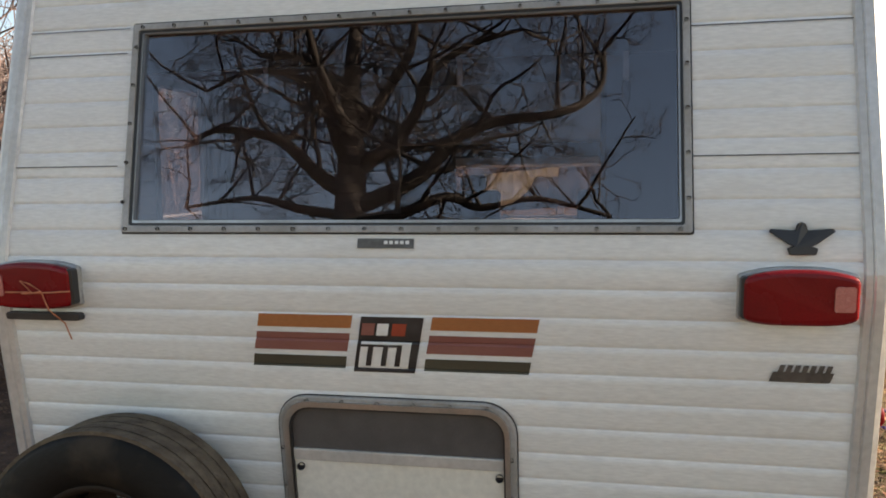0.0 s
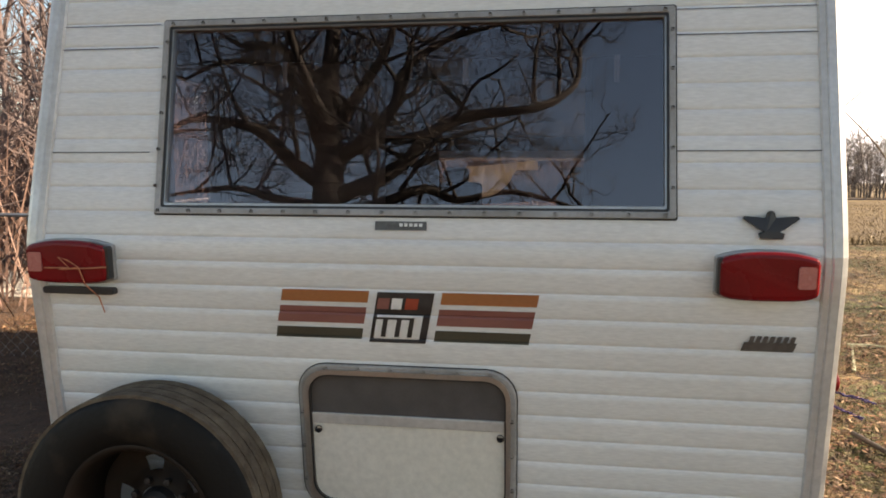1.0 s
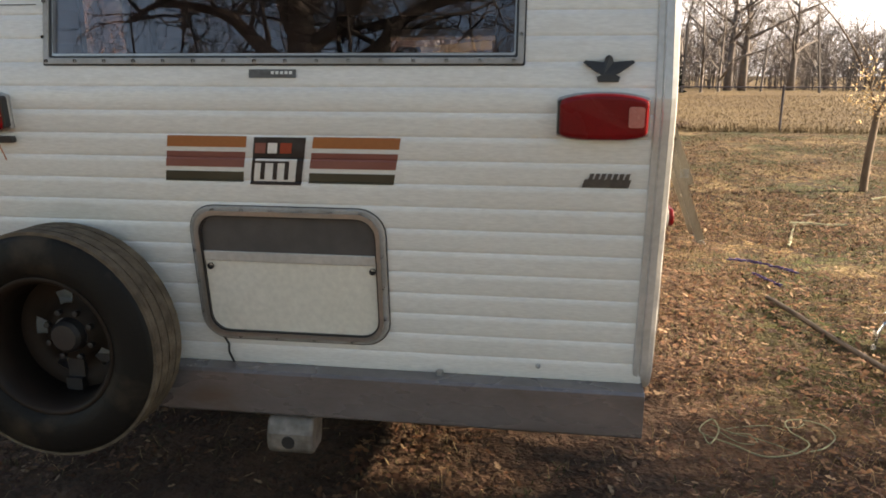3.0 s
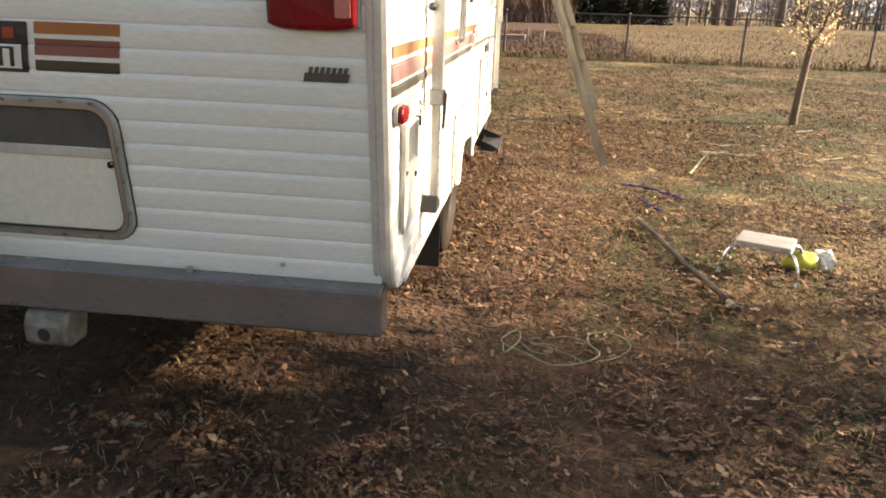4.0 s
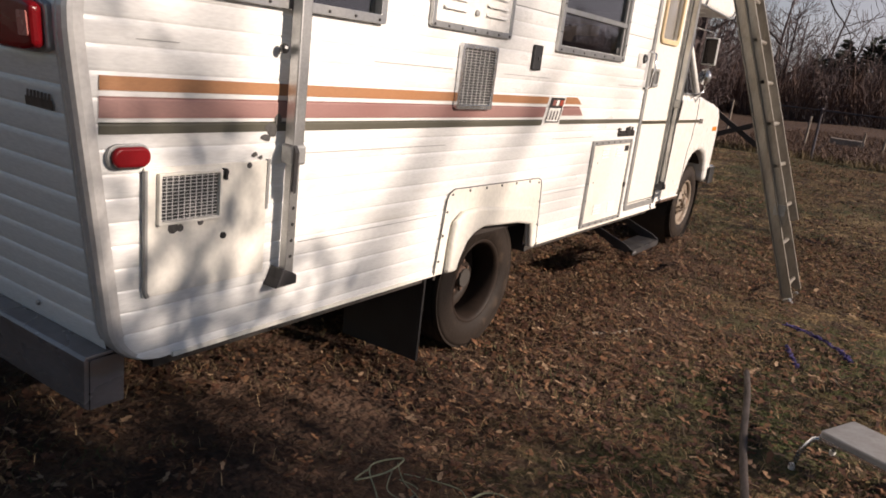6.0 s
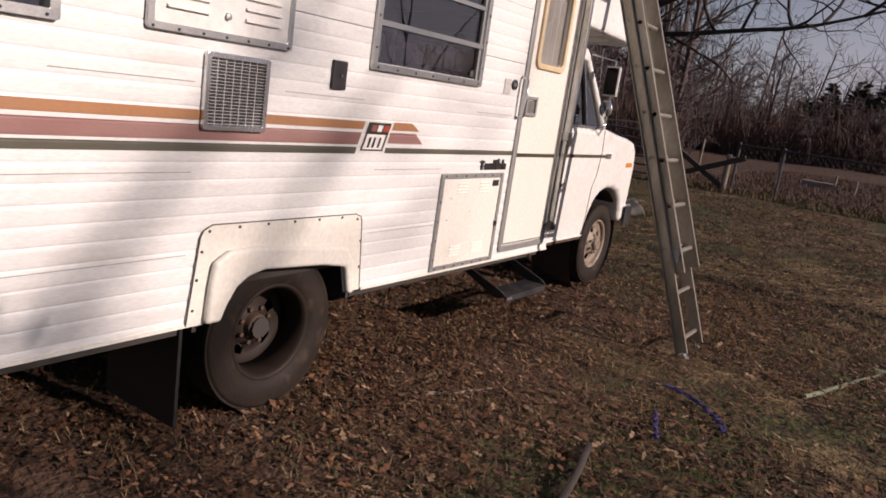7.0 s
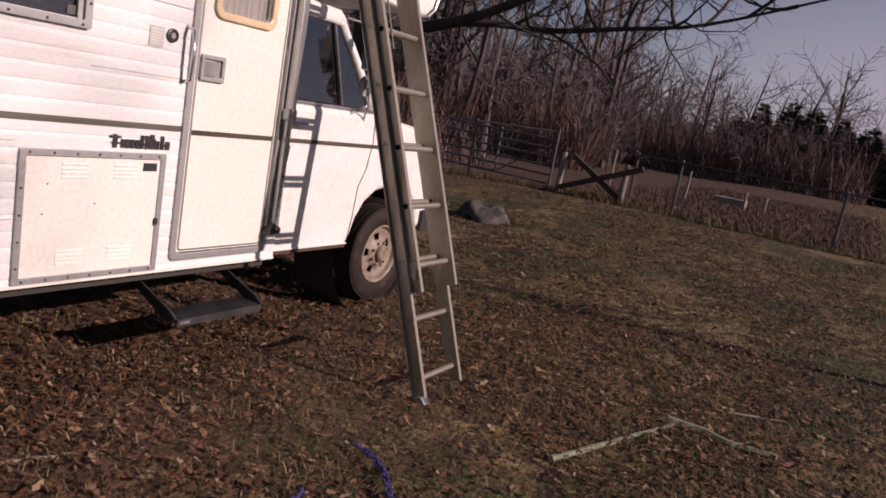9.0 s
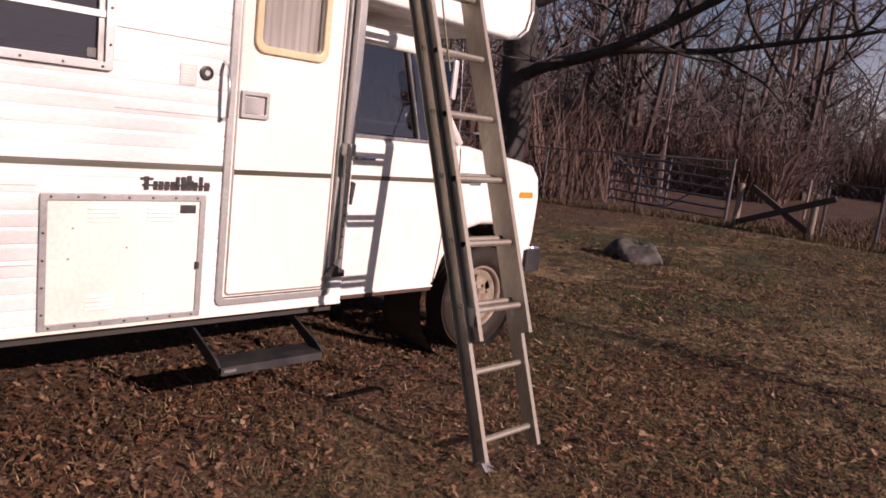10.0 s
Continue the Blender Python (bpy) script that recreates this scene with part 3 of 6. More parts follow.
SL = 0.20
for x0, x1 in ((-0.838, -0.598), (-0.402, -0.152)):
    rear_decal("stripe", x0, x1, 1.193, 1.223, SL, DARK, motorhome, "black stripe")
    rear_decal("stripe", x0 + 0.008, x1 + 0.008, 1.236, 1.281, SL, MAROON, motorhome, "brown stripe")
    rear_decal("stripe", x0 + 0.02, x1 + 0.02, 1.294, 1.326, SL, ORANGE, motorhome, "orange stripe")
em = rear_decal("maker_emblem", -0.577, -0.424, 1.186, 1.324, SL, INK, motorhome, "dark slanted square emblem with white and red fields", 0.003)
rear_decal("white_field", -0.565, -0.441, 1.196, 1.262, SL, WHITE, em, out=0.005)
for a, b, c in ((-0.553, -0.521, MAROON), (-0.515, -0.487, WHITE), (-0.478, -0.444, REDPRINT)):
    rear_decal("field", a, b, 1.278, 1.308, SL, c, em, out=0.005)
for a in (-0.545, -0.508, -0.474):
    rear_decal("mark", a, a + 0.013, 1.202, 1.250, SL, INK, em, out=0.0065)
rear_decal("mark", -0.556, -0.452, 1.250, 1.256, SL, INK, em, out=0.0068)
bd = rear_decal("sales_badge", -0.555, -0.418, 1.487, 1.510, 0, GREYINK, motorhome, "small worn grey badge with unreadable print", 0.004)
for i in range(5):
    rear_decal("print_bar", -0.49 + 0.013 * i, -0.481 + 0.013 * i, 1.497, 1.505, 0, WHITE, bd, out=0.0055)
sc = rear_decal("model_badge", 0.372, 0.496, 1.198, 1.222, 0.3, GREYINK, motorhome, "worn grey model badge with blurred letters", 0.005)
for i in range(7):
    rear_decal("print_bar", 0.386 + 0.016 * i, 0.397 + 0.016 * i, 1.214, 1.238, 0.3, GREYINK, sc, out=0.006)

# the winged black ornament over the lamp
wing = [(0.0, 1.478), (0.026, 1.478), (0.03, 1.492), (0.018, 1.496), (0.03, 1.502), (0.066, 1.527), (0.062, 1.533), (0.012, 1.529), (0.008, 1.543), (0.0, 1.547)]
outline = [(0.427 + x, z) for x, z in wing] + [(0.427 - x, z) for x, z in wing[::-1][1:-1]]
part("winged_ornament", Shape().prism([rear_at(x, z, 0.004) for x, z in outline], (0, -0.012, 0)), BLACK, motorhome, "black plastic winged ornament", bevel=0.002)


# tail lamps
def tail_lamp(x0, x1, mirror):
    z0, z1 = 1.334, 1.447
    xm, hw = (x0 + x1) / 2, (x1 - x0) / 2
    bulge = [(xm + hw * t, z0 - 0.003 + 0.012 * t ** 4) for t in np.linspace(-1, 1, 9)] + [(xm + hw * t, z1 + 0.003 - 0.017 * abs(t) ** 2.5) for t in np.linspace(1, -1, 11)]
    lamp = part("tail_lamp", Shape().prism([rear_at(x + (-0.006 if x < (x0 + x1) / 2 else 0.006), z + (0.004 if z > 1.39 else -0.003), 0.0, 0) for x, z in bulge], (0, -0.024, 0)), ALU_DULL, motorhome, "red tail lamp with a faded reflector", bevel=0.006)
    part("lens", Shape().prism([rear_at(x, z, 0.022, 0) for x, z in bulge], (0, -0.034, 0.0)), RED, lamp, bevel=0.014, segments=3)
    a = x1 - 0.052 if mirror else x0 + 0.012
    part("reflector", Shape().prism([rear_at(x, z, 0.0545, 0) for x, z in rounded(a, a + 0.04, z0 + 0.03, z1 - 0.03, 0.004, 1)], (0, -0.004, 0)), PINK, lamp)
    b = x0 - 0.004 if mirror else x1 - 0.012
    part("end_cap", Shape().prism([rear_at(x, z, 0.02, 0) for x, z in rounded(b, b + 0.018, z0 + 0.01, z1 - 0.012, 0.006, 2)], (0, -0.028, 0)), BLACK, lamp, bevel=0.004)
    return lamp


tail_lamp(0.303, 0.532, True)
ll = tail_lamp(-1.536, -1.296, False)
part("lower_bracket", Shape().prism([rear_at(x, z, 0, 0) for x, z in rounded(-1.51, -1.295, 1.298, 1.318, 0.005, 1)], (0, -0.03, 0)), BLACKSTEEL, ll, bevel=0.003)
tw = [(-1.475, 1.375), (-1.40, 1.376), (-1.43, 1.405), (-1.405, 1.398), (-1.372, 1.378), (-1.43, 1.372), (-1.345, 1.376), (-1.29, 1.38)]
part("twine", Shape().tube([rear_at(x, z, 0.060, 0) for x, z in tw], 0.0025, 5), TWINE, ll, "orange twine tied over the lens")
part("twine_end", Shape().tube([rear_at(x, z, o, 0) for x, z, o in ((-1.372, 1.378, 0.060), (-1.36, 1.33, 0.056), (-1.345, 1.29, 0.02), (-1.338, 1.245, 0.012))], 0.0022, 5), TWINE, ll)

# rear hatch
rh = part("rear_hatch", Shape().hoop([rear_at(x, z, 0.018, 0) for x, z in rounded(-0.781, -0.181, 0.687, 1.120, 0.080, 6)], [rear_at(x, z, 0.018, 0) for x, z in rounded(-0.748, -0.212, 0.716, 1.088, 0.055, 6)], (0, 0.03, 0)), WINFRAME, motorhome, "rounded hatch with a screen above a white lower panel", bevel=0.006)
part("inner_rim", Shape().hoop([rear_at(x, z, 0.024, 0) for x, z in rounded(-0.766, -0.197, 0.70, 1.106, 0.068, 6)], [rear_at(x, z, 0.024, 0) for x, z in rounded(-0.752, -0.209, 0.713, 1.092, 0.058, 6)], (0, 0.02, 0)), ALU, rh)
part("edge_seal", Shape().hoop([rear_at(x, z, 0.010, 0) for x, z in rounded(-0.7835, -0.1785, 0.6845, 1.1225, 0.082, 6)], [rear_at(x, z, 0.010, 0) for x, z in rounded(-0.780, -0.182, 0.688, 1.119, 0.080, 6)], (0, 0.03, 0)), BLACKSTEEL, rh, "dark dirty sealant")
part("gasket", Shape().hoop([rear_at(x, z, 0.021, 0) for x, z in rounded(-0.7515, -0.2095, 0.7135, 1.0915, 0.057, 6)], [rear_at(x, z, 0.021, 0) for x, z in rounded(-0.747, -0.213, 0.718, 1.087, 0.054, 6)], (0, 0.02, 0)), BLACK, rh)
up = [q for q in rounded(-0.748, -0.212, 0.716, 1.088, 0.055, 6) if q[1] > 0.99]
part("screen", Shape().prism([rear_at(x, z, 0.008, 0) for x, z in up + [(-0.748, 0.975), (-0.212, 0.975)]], (0, 0.01, 0)), SCREEN, rh, "dark perforated screen")
lo = [q for q in rounded(-0.748, -0.212, 0.716, 1.088, 0.055, 6) if q[1] < 0.80]
part("lower_panel", Shape().prism([rear_at(x, z, 0.010, 0) for x, z in [(-0.212, 0.95), (-0.748, 0.95)] + lo], (0, 0.012, 0)), PANEL, rh, "flat white panel")
part("cross_rail", Shape().prism([rear_at(x, z, 0.016, 0) for x, z in ((-0.748, 0.947), (-0.212, 0.947), (-0.212, 0.978), (-0.748, 0.978))], (0, 0.012, 0)), TRIM, rh, bevel=0.003)
for x in (-0.729, -0.224):
    part("lock", Shape().lathe([(-0.008, 0.011), (0.0, 0.011), (0.004, 0.008), (0.004, 0.0006)], rear_at(x, 0.93, 0.014, 0), "y", 12), BLACKSTEEL, rh)
screws(rh, [rear_at(x, z, 0.02, 0) for x, z in [(-0.70 + 0.09 * i, 1.108) for i in range(6)] + [(-0.66 + 0.12 * i, 0.697) for i in range(4)] + [(-0.772, 0.78 + 0.1 * i) for i in range(3)] + [(-0.193, 0.78 + 0.1 * i) for i in range(3)]], "y", 0.0055)
part("hanging_cable", Shape().tube([rear_at(x, z, 0.012) for x, z in ((-0.716, 0.69), (-0.706, 0.665), (-0.708, 0.64), (-0.70, 0.618), (-0.696, 0.604))], 0.004, 6), CABLE, motorhome)
part("drip_button", Shape().lathe([(0, 0.009), (-0.006, 0.008), (-0.009, 0.0005)], rear_at(0.27, 0.645, 0.004), "y", 12), ALU_DULL, motorhome)
for z, h in ((1.690, 0.004), (1.985, 0.004), (2.052, 0.003)):
    for a, b in ((drawn(LEFT + 0.05), -1.208), (0.208, drawn(RIGHT - 0.06))):
        rear_decal("panel_seam", a, b, z, z + h * 0.7, 0, GREYINK, motorhome, out=0.003)

# corner trim, both rear edges, and round the lower corner of the near side
SECTION = ((-0.052, -0.004), (-0.048, -0.013), (-0.034, -0.015), (-0.031, -0.011), (-0.026, -0.015), (-0.006, -0.014), (0.008, -0.008), (0.013, 0.004), (0.013, 0.022), (0.008, 0.024), (0.008, 0.034), (0.003, 0.036))


def corner_trim(x, d, z_low):
    zs = sorted(set([z_low + (0.66 - z_low) * k / 14 for k in range(15)] + [0.66 + (2.70 - 0.66) * k / 40 for k in range(41)]))
    rows = []
    for z in zs:
        back = side_start(z) - 0.004 if z < 0.63 else rear_y(z)
        rows.append([(x + d * a, back + b, z) for a, b in SECTION])
    n = len(SECTION)
    flat = [q for r in rows for q in r]
    return Shape().add(flat, [(i * n + k, i * n + k + 1, (i + 1) * n + k + 1, (i + 1) * n + k) for i in range(len(rows) - 1) for k in range(n - 1)])


part("corner_trim", corner_trim(RIGHT - 0.012, 1, 0.502), TRIM, motorhome, "pale grooved metal corner trim")
part("corner_trim", corner_trim(LEFT, -1, 0.55), TRIM, motorhome)
part("lower_edge_trim", Shape().box(RIGHT - 0.004, RIGHT + 0.010, 2.0, 3.47, 0.494, 0.508).box(RIGHT - 0.004, RIGHT + 0.010, 4.40, 6.47, 0.494, 0.508), PANEL, motorhome)

# bumper
bumper = part("rear_bumper", Shape().prism([(-1.70, y, z) for y, z in ((1.750, 0.388), (1.740, 0.397), (1.740, 0.540), (1.747, 0.551), (1.88, 0.556), (1.88, 0.545), (1.755, 0.540), (1.755, 0.388))], (2.305, 0, 0)), STEEL, motorhome, "folded dark grey steel bumper", bevel=0.004)
part("end_cap", Shape().box(0.596, 0.606, 1.757, 1.86, 0.388, 0.539), STEEL, bumper)
# black strip above the bumper, put in as the shade of the gap
part("gap_shade_strip", Shape().box(LEFT + 0.07, RIGHT - 0.08, 1.835, 1.87, 0.556, 0.60), BLACK, bumper)
part("bolt", Shape().lathe([(0.0, 0.013), (0.016, 0.013), (0.018, 0.009), (0.018, 0.0006)], (-0.065, 1.795, 0.552), "z", 6), ALU, bumper)
for x in (-1.3, 0.1):
    part("bumper_bracket", Shape().box(x - 0.03, x + 0.03, 1.76, 2.2, 0.40, 0.47), UNDER, bumper)
hitch = part("tow_hitch", Shape().prism([(-0.665, y, z) for y, z in ((1.79, 0.392), (1.745, 0.375), (1.722, 0.33), (1.722, 0.27), (1.75, 0.245), (1.84, 0.25), (1.88, 0.392))], (0.165, 0, 0)), HITCH, motorhome, "dull grey tow hitch tongue under the bumper", bevel=0.014, segments=3)
part("hitch_hole", Shape().lathe([(0.0, 0.024), (-0.003, 0.024), (-0.003, 0.0005)], (-0.585, 1.7235, 0.30), "y", 12), BLACK, hitch)


# ---------------------------------------------------------------- wheels
def wheel_parts(owner, name, centre, radius, width, axis, outward, rim_mat, dish, hub_mat, label, tread_mat=None, tyre_mat=None):
    """Tyre, deep rim, disc with hand holes, hub and nuts. outward: +1 or -1 along the axis."""
    s = outward

    def prof(rows):
        return [(o * s, r) for o, r in rows]

    w = width / 2
    rr = radius * 0.60
    tyre = Shape().lathe(prof([(w * 0.72, rr), (w * 0.92, rr + 0.02), (w, rr + 0.06), (w * 0.96, radius - 0.06), (w * 0.88, radius - 0.028), (w * 0.80, radius - 0.012), (-w * 0.80, radius - 0.012), (-w * 0.88, radius - 0.028), (-w * 0.96, radius - 0.06), (-w, rr + 0.06), (-w * 0.72, rr)]), centre, axis, 56)
    wh = part(name, tyre, tyre_mat or RUBBER, owner, label, smooth=True)
    tread = Shape()
    for a, b in ((-0.80, -0.48), (-0.42, -0.03), (0.03, 0.42), (0.48, 0.80)):
        tread.lathe(prof([(w * a, radius - 0.014), (w * a, radius - 0.002), (w * (a + b) / 2, radius), (w * b, radius - 0.002), (w * b, radius - 0.014)]), centre, axis, 56)
    part("tread", tread, tread_mat or RUBBER, wh, "dusty worn tread" if tread_mat else "")
    rim = Shape().lathe(prof([(w * 0.80, rr + 0.006), (w * 0.84, rr - 0.002), (w * 0.74, rr - 0.012), (w * 0.60, rr - 0.02), (-w * 0.7, rr - 0.03), (-w * 0.8, rr)]), centre, axis, 48)
    part("rim", rim, rim_mat, wh, smooth=True)
    # disc with oval holes: a polar grid that leaves gaps
    d = w * dish
    rows = [(d + 0.030, 0.062), (d + 0.026, 0.085), (d + 0.002, 0.105), (d - 0.004, 0.125), (d - 0.004, 0.150), (d + 0.008, 0.165), (d + 0.004, rr - 0.022)]
    v, f, n = [], [], 60
    c = Vector(centre)
    for o, r in rows:
        for k in range(n):
            t = 2 * math.pi * k / n
            a, b = r * math.cos(t), r * math.sin(t)
            v.append(c + Vector((o * s, a, b) if axis == "x" else (a, o * s, b)))
    for i in range(len(rows) - 1):
        for k in range(n):
            if 2 <= i <= 3 and (k % 12) in (3, 4, 5, 6):
                continue
            f.append((i * n + k, i * n + (k + 1) % n, (i + 1) * n + (k + 1) % n, (i + 1) * n + k))
    part("disc", Shape().add(v, f), rim_mat, wh, smooth=True)
    hub = Shape().lathe(prof([(d + 0.028, 0.060), (d + 0.055, 0.055), (d + 0.068, 0.044), (d + 0.070, 0.0008)]), centre, axis, 24)
    part("hub", hub, hub_mat, wh)
    for k in range(8):
        t = 2 * math.pi * (k + 0.5) / 8
        a, b = 0.083 * math.cos(t), 0.083 * math.sin(t)
        p = c + Vector((((d + 0.024) * s, a, b)) if axis == "x" else (a, (d + 0.024) * s, b))
        part("nut", Shape().lathe(prof([(0, 0.011), (0.018, 0.011), (0.02, 0.0006)]), p, axis, 6), hub_mat, wh)
    return wh


wheel_parts(motorhome, "rear_wheel", (0.495, 3.898, 0.352), 0.365, 0.19, "x", 1, RIMDARK, -0.75, RUST, "dusty rear tyre with a deep dark rim")
wheel_parts(motorhome, "rear_wheel", (0.265, 3.898, 0.352), 0.365, 0.19, "x", 1, RIMDARK, 0.4, RUST, "")
wheel_parts(motorhome, "rear_wheel", (-1.56, 3.898, 0.352), 0.365, 0.19, "x", -1, RIMDARK, -0.55, RUST, "")
wheel_parts(motorhome, "front_wheel", (0.43, 7.74, 0.385), 0.35, 0.19, "x", 1, RIM, 0.45, RIM, "dusty front tyre on a dirty cream rim")
wheel_parts(motorhome, "front_wheel", (-1.38, 7.74, 0.385), 0.35, 0.19, "x", -1, RIM, 0.45, RIM, "")
spare = thing("spare_wheel", "spare wheel with dusty worn tyre mounted on the rear bumper", "wheel")
wheel_parts(spare, "tyre", (-1.315, 1.615, 0.680), 0.384, 0.205, "y", -1, RIMDARK, -0.75, BLACKSTEEL, "dusty cracked spare tyre", DUSTY, BLACKRUBBER)
part("carrier_arm", Shape().box(-1.35, -1.29, 1.66, 1.75, 0.41, 0.52).box(-1.35, -1.29, 1.68, 1.705, 0.41, 0.74), BLACKSTEEL, spare)
part("axle", Shape().tube([(-1.45, 3.898, 0.35), (0.5, 3.898, 0.35)], 0.05, 10).ball((-0.5, 3.898, 0.35), 0.16), UNDER, motorhome)
part("axle", Shape().tube([(-1.4, 7.72, 0.37), (0.4, 7.72, 0.37)], 0.04, 10), UNDER, motorhome)
part("mud_flap", Shape().box(0.12, 0.585, 3.395, 3.41, 0.05, 0.52), BLACK, motorhome, "black rubber mud flap")
part("wheel_well", Shape().box(-0.1, 0.60, 3.44, 3.46, 0.45, 0.80).box(-0.1, 0.60, 4.34, 4.36, 0.45, 0.80).box(-0.1, 0.60, 3.44, 4.36, 0.80, 0.82), UNDER, motorhome)

# wheel-arch panel
fo = [(3.375, 0.50), (3.415, 0.845), (3.43, 0.872), (3.47, 0.892), (4.30, 0.885), (4.335, 0.87), (4.345, 0.85), (4.385, 0.50)]
fi = [(3.522, 0.50), (3.545, 0.56), (3.59, 0.632), (3.645, 0.668), (3.73, 0.688), (4.085, 0.664), (4.234, 0.638), (4.272, 0.50)]
ring = [(RIGHT + 0.004, y, z) for y, z in fo + fi[::-1]]
fender = part("wheel_arch_panel", Shape().prism(ring, (0.008, 0, 0)), PANEL, motorhome, "screwed-on cream wheel arch panel", bevel=0.003)
fo2 = [(3.447, 0.50), (3.458, 0.66), (3.472, 0.745), (3.54, 0.786), (3.68, 0.792), (4.236, 0.736), (4.291, 0.66), (4.315, 0.50)]
part("raised_lip", Shape().prism([(RIGHT + 0.010, y, z) for y, z in fo2 + fi[::-1]], (0.034, 0, 0)), PANEL, fender, bevel=0.022, segments=5)
part("arch_edge", Shape().tube([(RIGHT + 0.012, y, z) for y, z in fo], 0.0028, 5), BLACKSTEEL, fender)
screws(fender, [(RIGHT + 0.014, y, z) for y, z in ((3.40, 0.56), (3.41, 0.68), (3.425, 0.79), (3.455, 0.868), (3.6, 0.875), (3.75, 0.876), (3.9, 0.876), (4.05, 0.875), (4.2, 0.874), (4.31, 0.86), (4.35, 0.75), (4.36, 0.62))], "x", 0.006)


# ---------------------------------------------------------------- motorhome: side fittings
def side_plate(name, y0, y1, z0, z1, mat, parent, proud=0.008, base=0.002, r=0.0, label="", bevel=0.0):
    pts = rounded(y0, y1, z0, z1, r, 4) if r else [(y0, z0), (y1, z0), (y1, z1), (y0, z1)]
    return part(name, Shape().prism([(RIGHT + base, y, z) for y, z in pts], (proud, 0, 0)), mat, parent, label, bevel=bevel)


def side_frame(name, y0, y1, z0, z1, w, mat, parent, proud=0.018, base=0.002, r=0.012, label="", depth=0.0):
    o = [(RIGHT + base - depth, y, z) for y, z in rounded(y0, y1, z0, z1, r, 4)]
    i = [(RIGHT + base - depth, y, z) for y, z in rounded(y0 + w, y1 - w, z0 + w, z1 - w, max(0.003, r - w * 0.4), 4)]
    return part(name, Shape().hoop(o, i, (proud + depth, 0, 0)), mat, parent, label, bevel=0.002)


def side_decal(name, rows, mat, parent, label="", out=0.0022):
    """A print on the ribs. rows: (z, y from, y to), from low to high; straight between."""
    zs = levels(rows[0][0], rows[-1][0], [r[0] for r in rows])
    v = []
    for z in zs:
        a = float(np.interp(z, [r[0] for r in rows], [r[1] for r in rows]))
        b = float(np.interp(z, [r[0] for r in rows], [r[2] for r in rows]))
        k = min(max(a, 1.87), b)
        v += [side_at(a, z, out), side_at((a + k) / 2, z, out), side_at(k, z, out), side_at(b, z, out)]
    return part(name, Shape().add(v, [(4 * i + q, 4 * i + q + 1, 4 * i + q + 5, 4 * i + q + 4) for i in range(len(zs) - 1) for q in range(3)]), mat, parent, label)


Y0 = 1.768
side_decal("side_stripe", [(1.283, Y0, 4.285), (1.320, Y0, 4.298)], GLARE_FADED_ORANGE, motorhome, "faded orange stripe, paled further by painted glare")
side_decal("side_stripe", [(1.212, Y0, 4.258), (1.268, Y0, 4.280)], GLARE_FADED_BROWN, motorhome, "faded brown stripe, paled further by painted glare")
side_decal("side_stripe", [(1.170, Y0, 4.245), (1.201, Y0, 4.256)], GLARE_FADED_DARK, motorhome, "dark stripe")
side_decal("side_stripe", [(1.286, 4.50, 4.725), (1.324, 4.512, 4.66)], GLARE_FADED_ORANGE, motorhome, "orange stripe end")
side_decal("side_stripe", [(1.222, 4.475, 4.765), (1.274, 4.492, 4.70)], GLARE_FADED_BROWN, motorhome, "brown stripe end")
side_decal("side_stripe", [(1.174, 4.46, 5.735), (1.200, 4.468, 5.735)], GLARE_FADED_DARK, motorhome, "dark brown stripe")
side_decal("side_stripe", [(1.166, 6.385, 6.465), (1.192, 6.385, 6.465)], GLARE_FADED_DARK, motorhome)
se = side_decal("maker_emblem", [(1.176, 4.262, 4.452), (1.326, 4.315, 4.505)], WHITE, motorhome, "white and dark slanted emblem", 0.003)
side_decal("dark_field", [(1.184, 4.276, 4.442), (1.318, 4.322, 4.490)], INK, se, out=0.0042)
side_decal("white_field", [(1.192, 4.292, 4.430), (1.262, 4.316, 4.452)], WHITE, se, out=0.0054)
for a, b, c in ((4.340, 4.376, MAROON), (4.384, 4.418, WHITE), (4.428, 4.468, REDPRINT)):
    side_decal("field", [(1.276, a, b), (1.306, a + 0.01, b + 0.01)], c, se, out=0.0054)
for a in (4.318, 4.352, 4.392):
    side_decal("mark", [(1.200, a, a + 0.016), (1.248, a + 0.015, a + 0.031)], INK, se, out=0.0066)
for z in (1.4145, 1.0925, 0.78, 1.73, 2.05):
    for a, b in ((Y0 + 0.1, 2.0), (2.83, 3.35), (3.78, 4.27), (5.25, 5.72)) if z > 1.2 else ((2.5, 3.36), (4.40, 4.97)):
        side_decal("panel_seam", [(z, a, b), (z + 0.0028, a, b)], ALU_DULL, motorhome, out=0.0015)


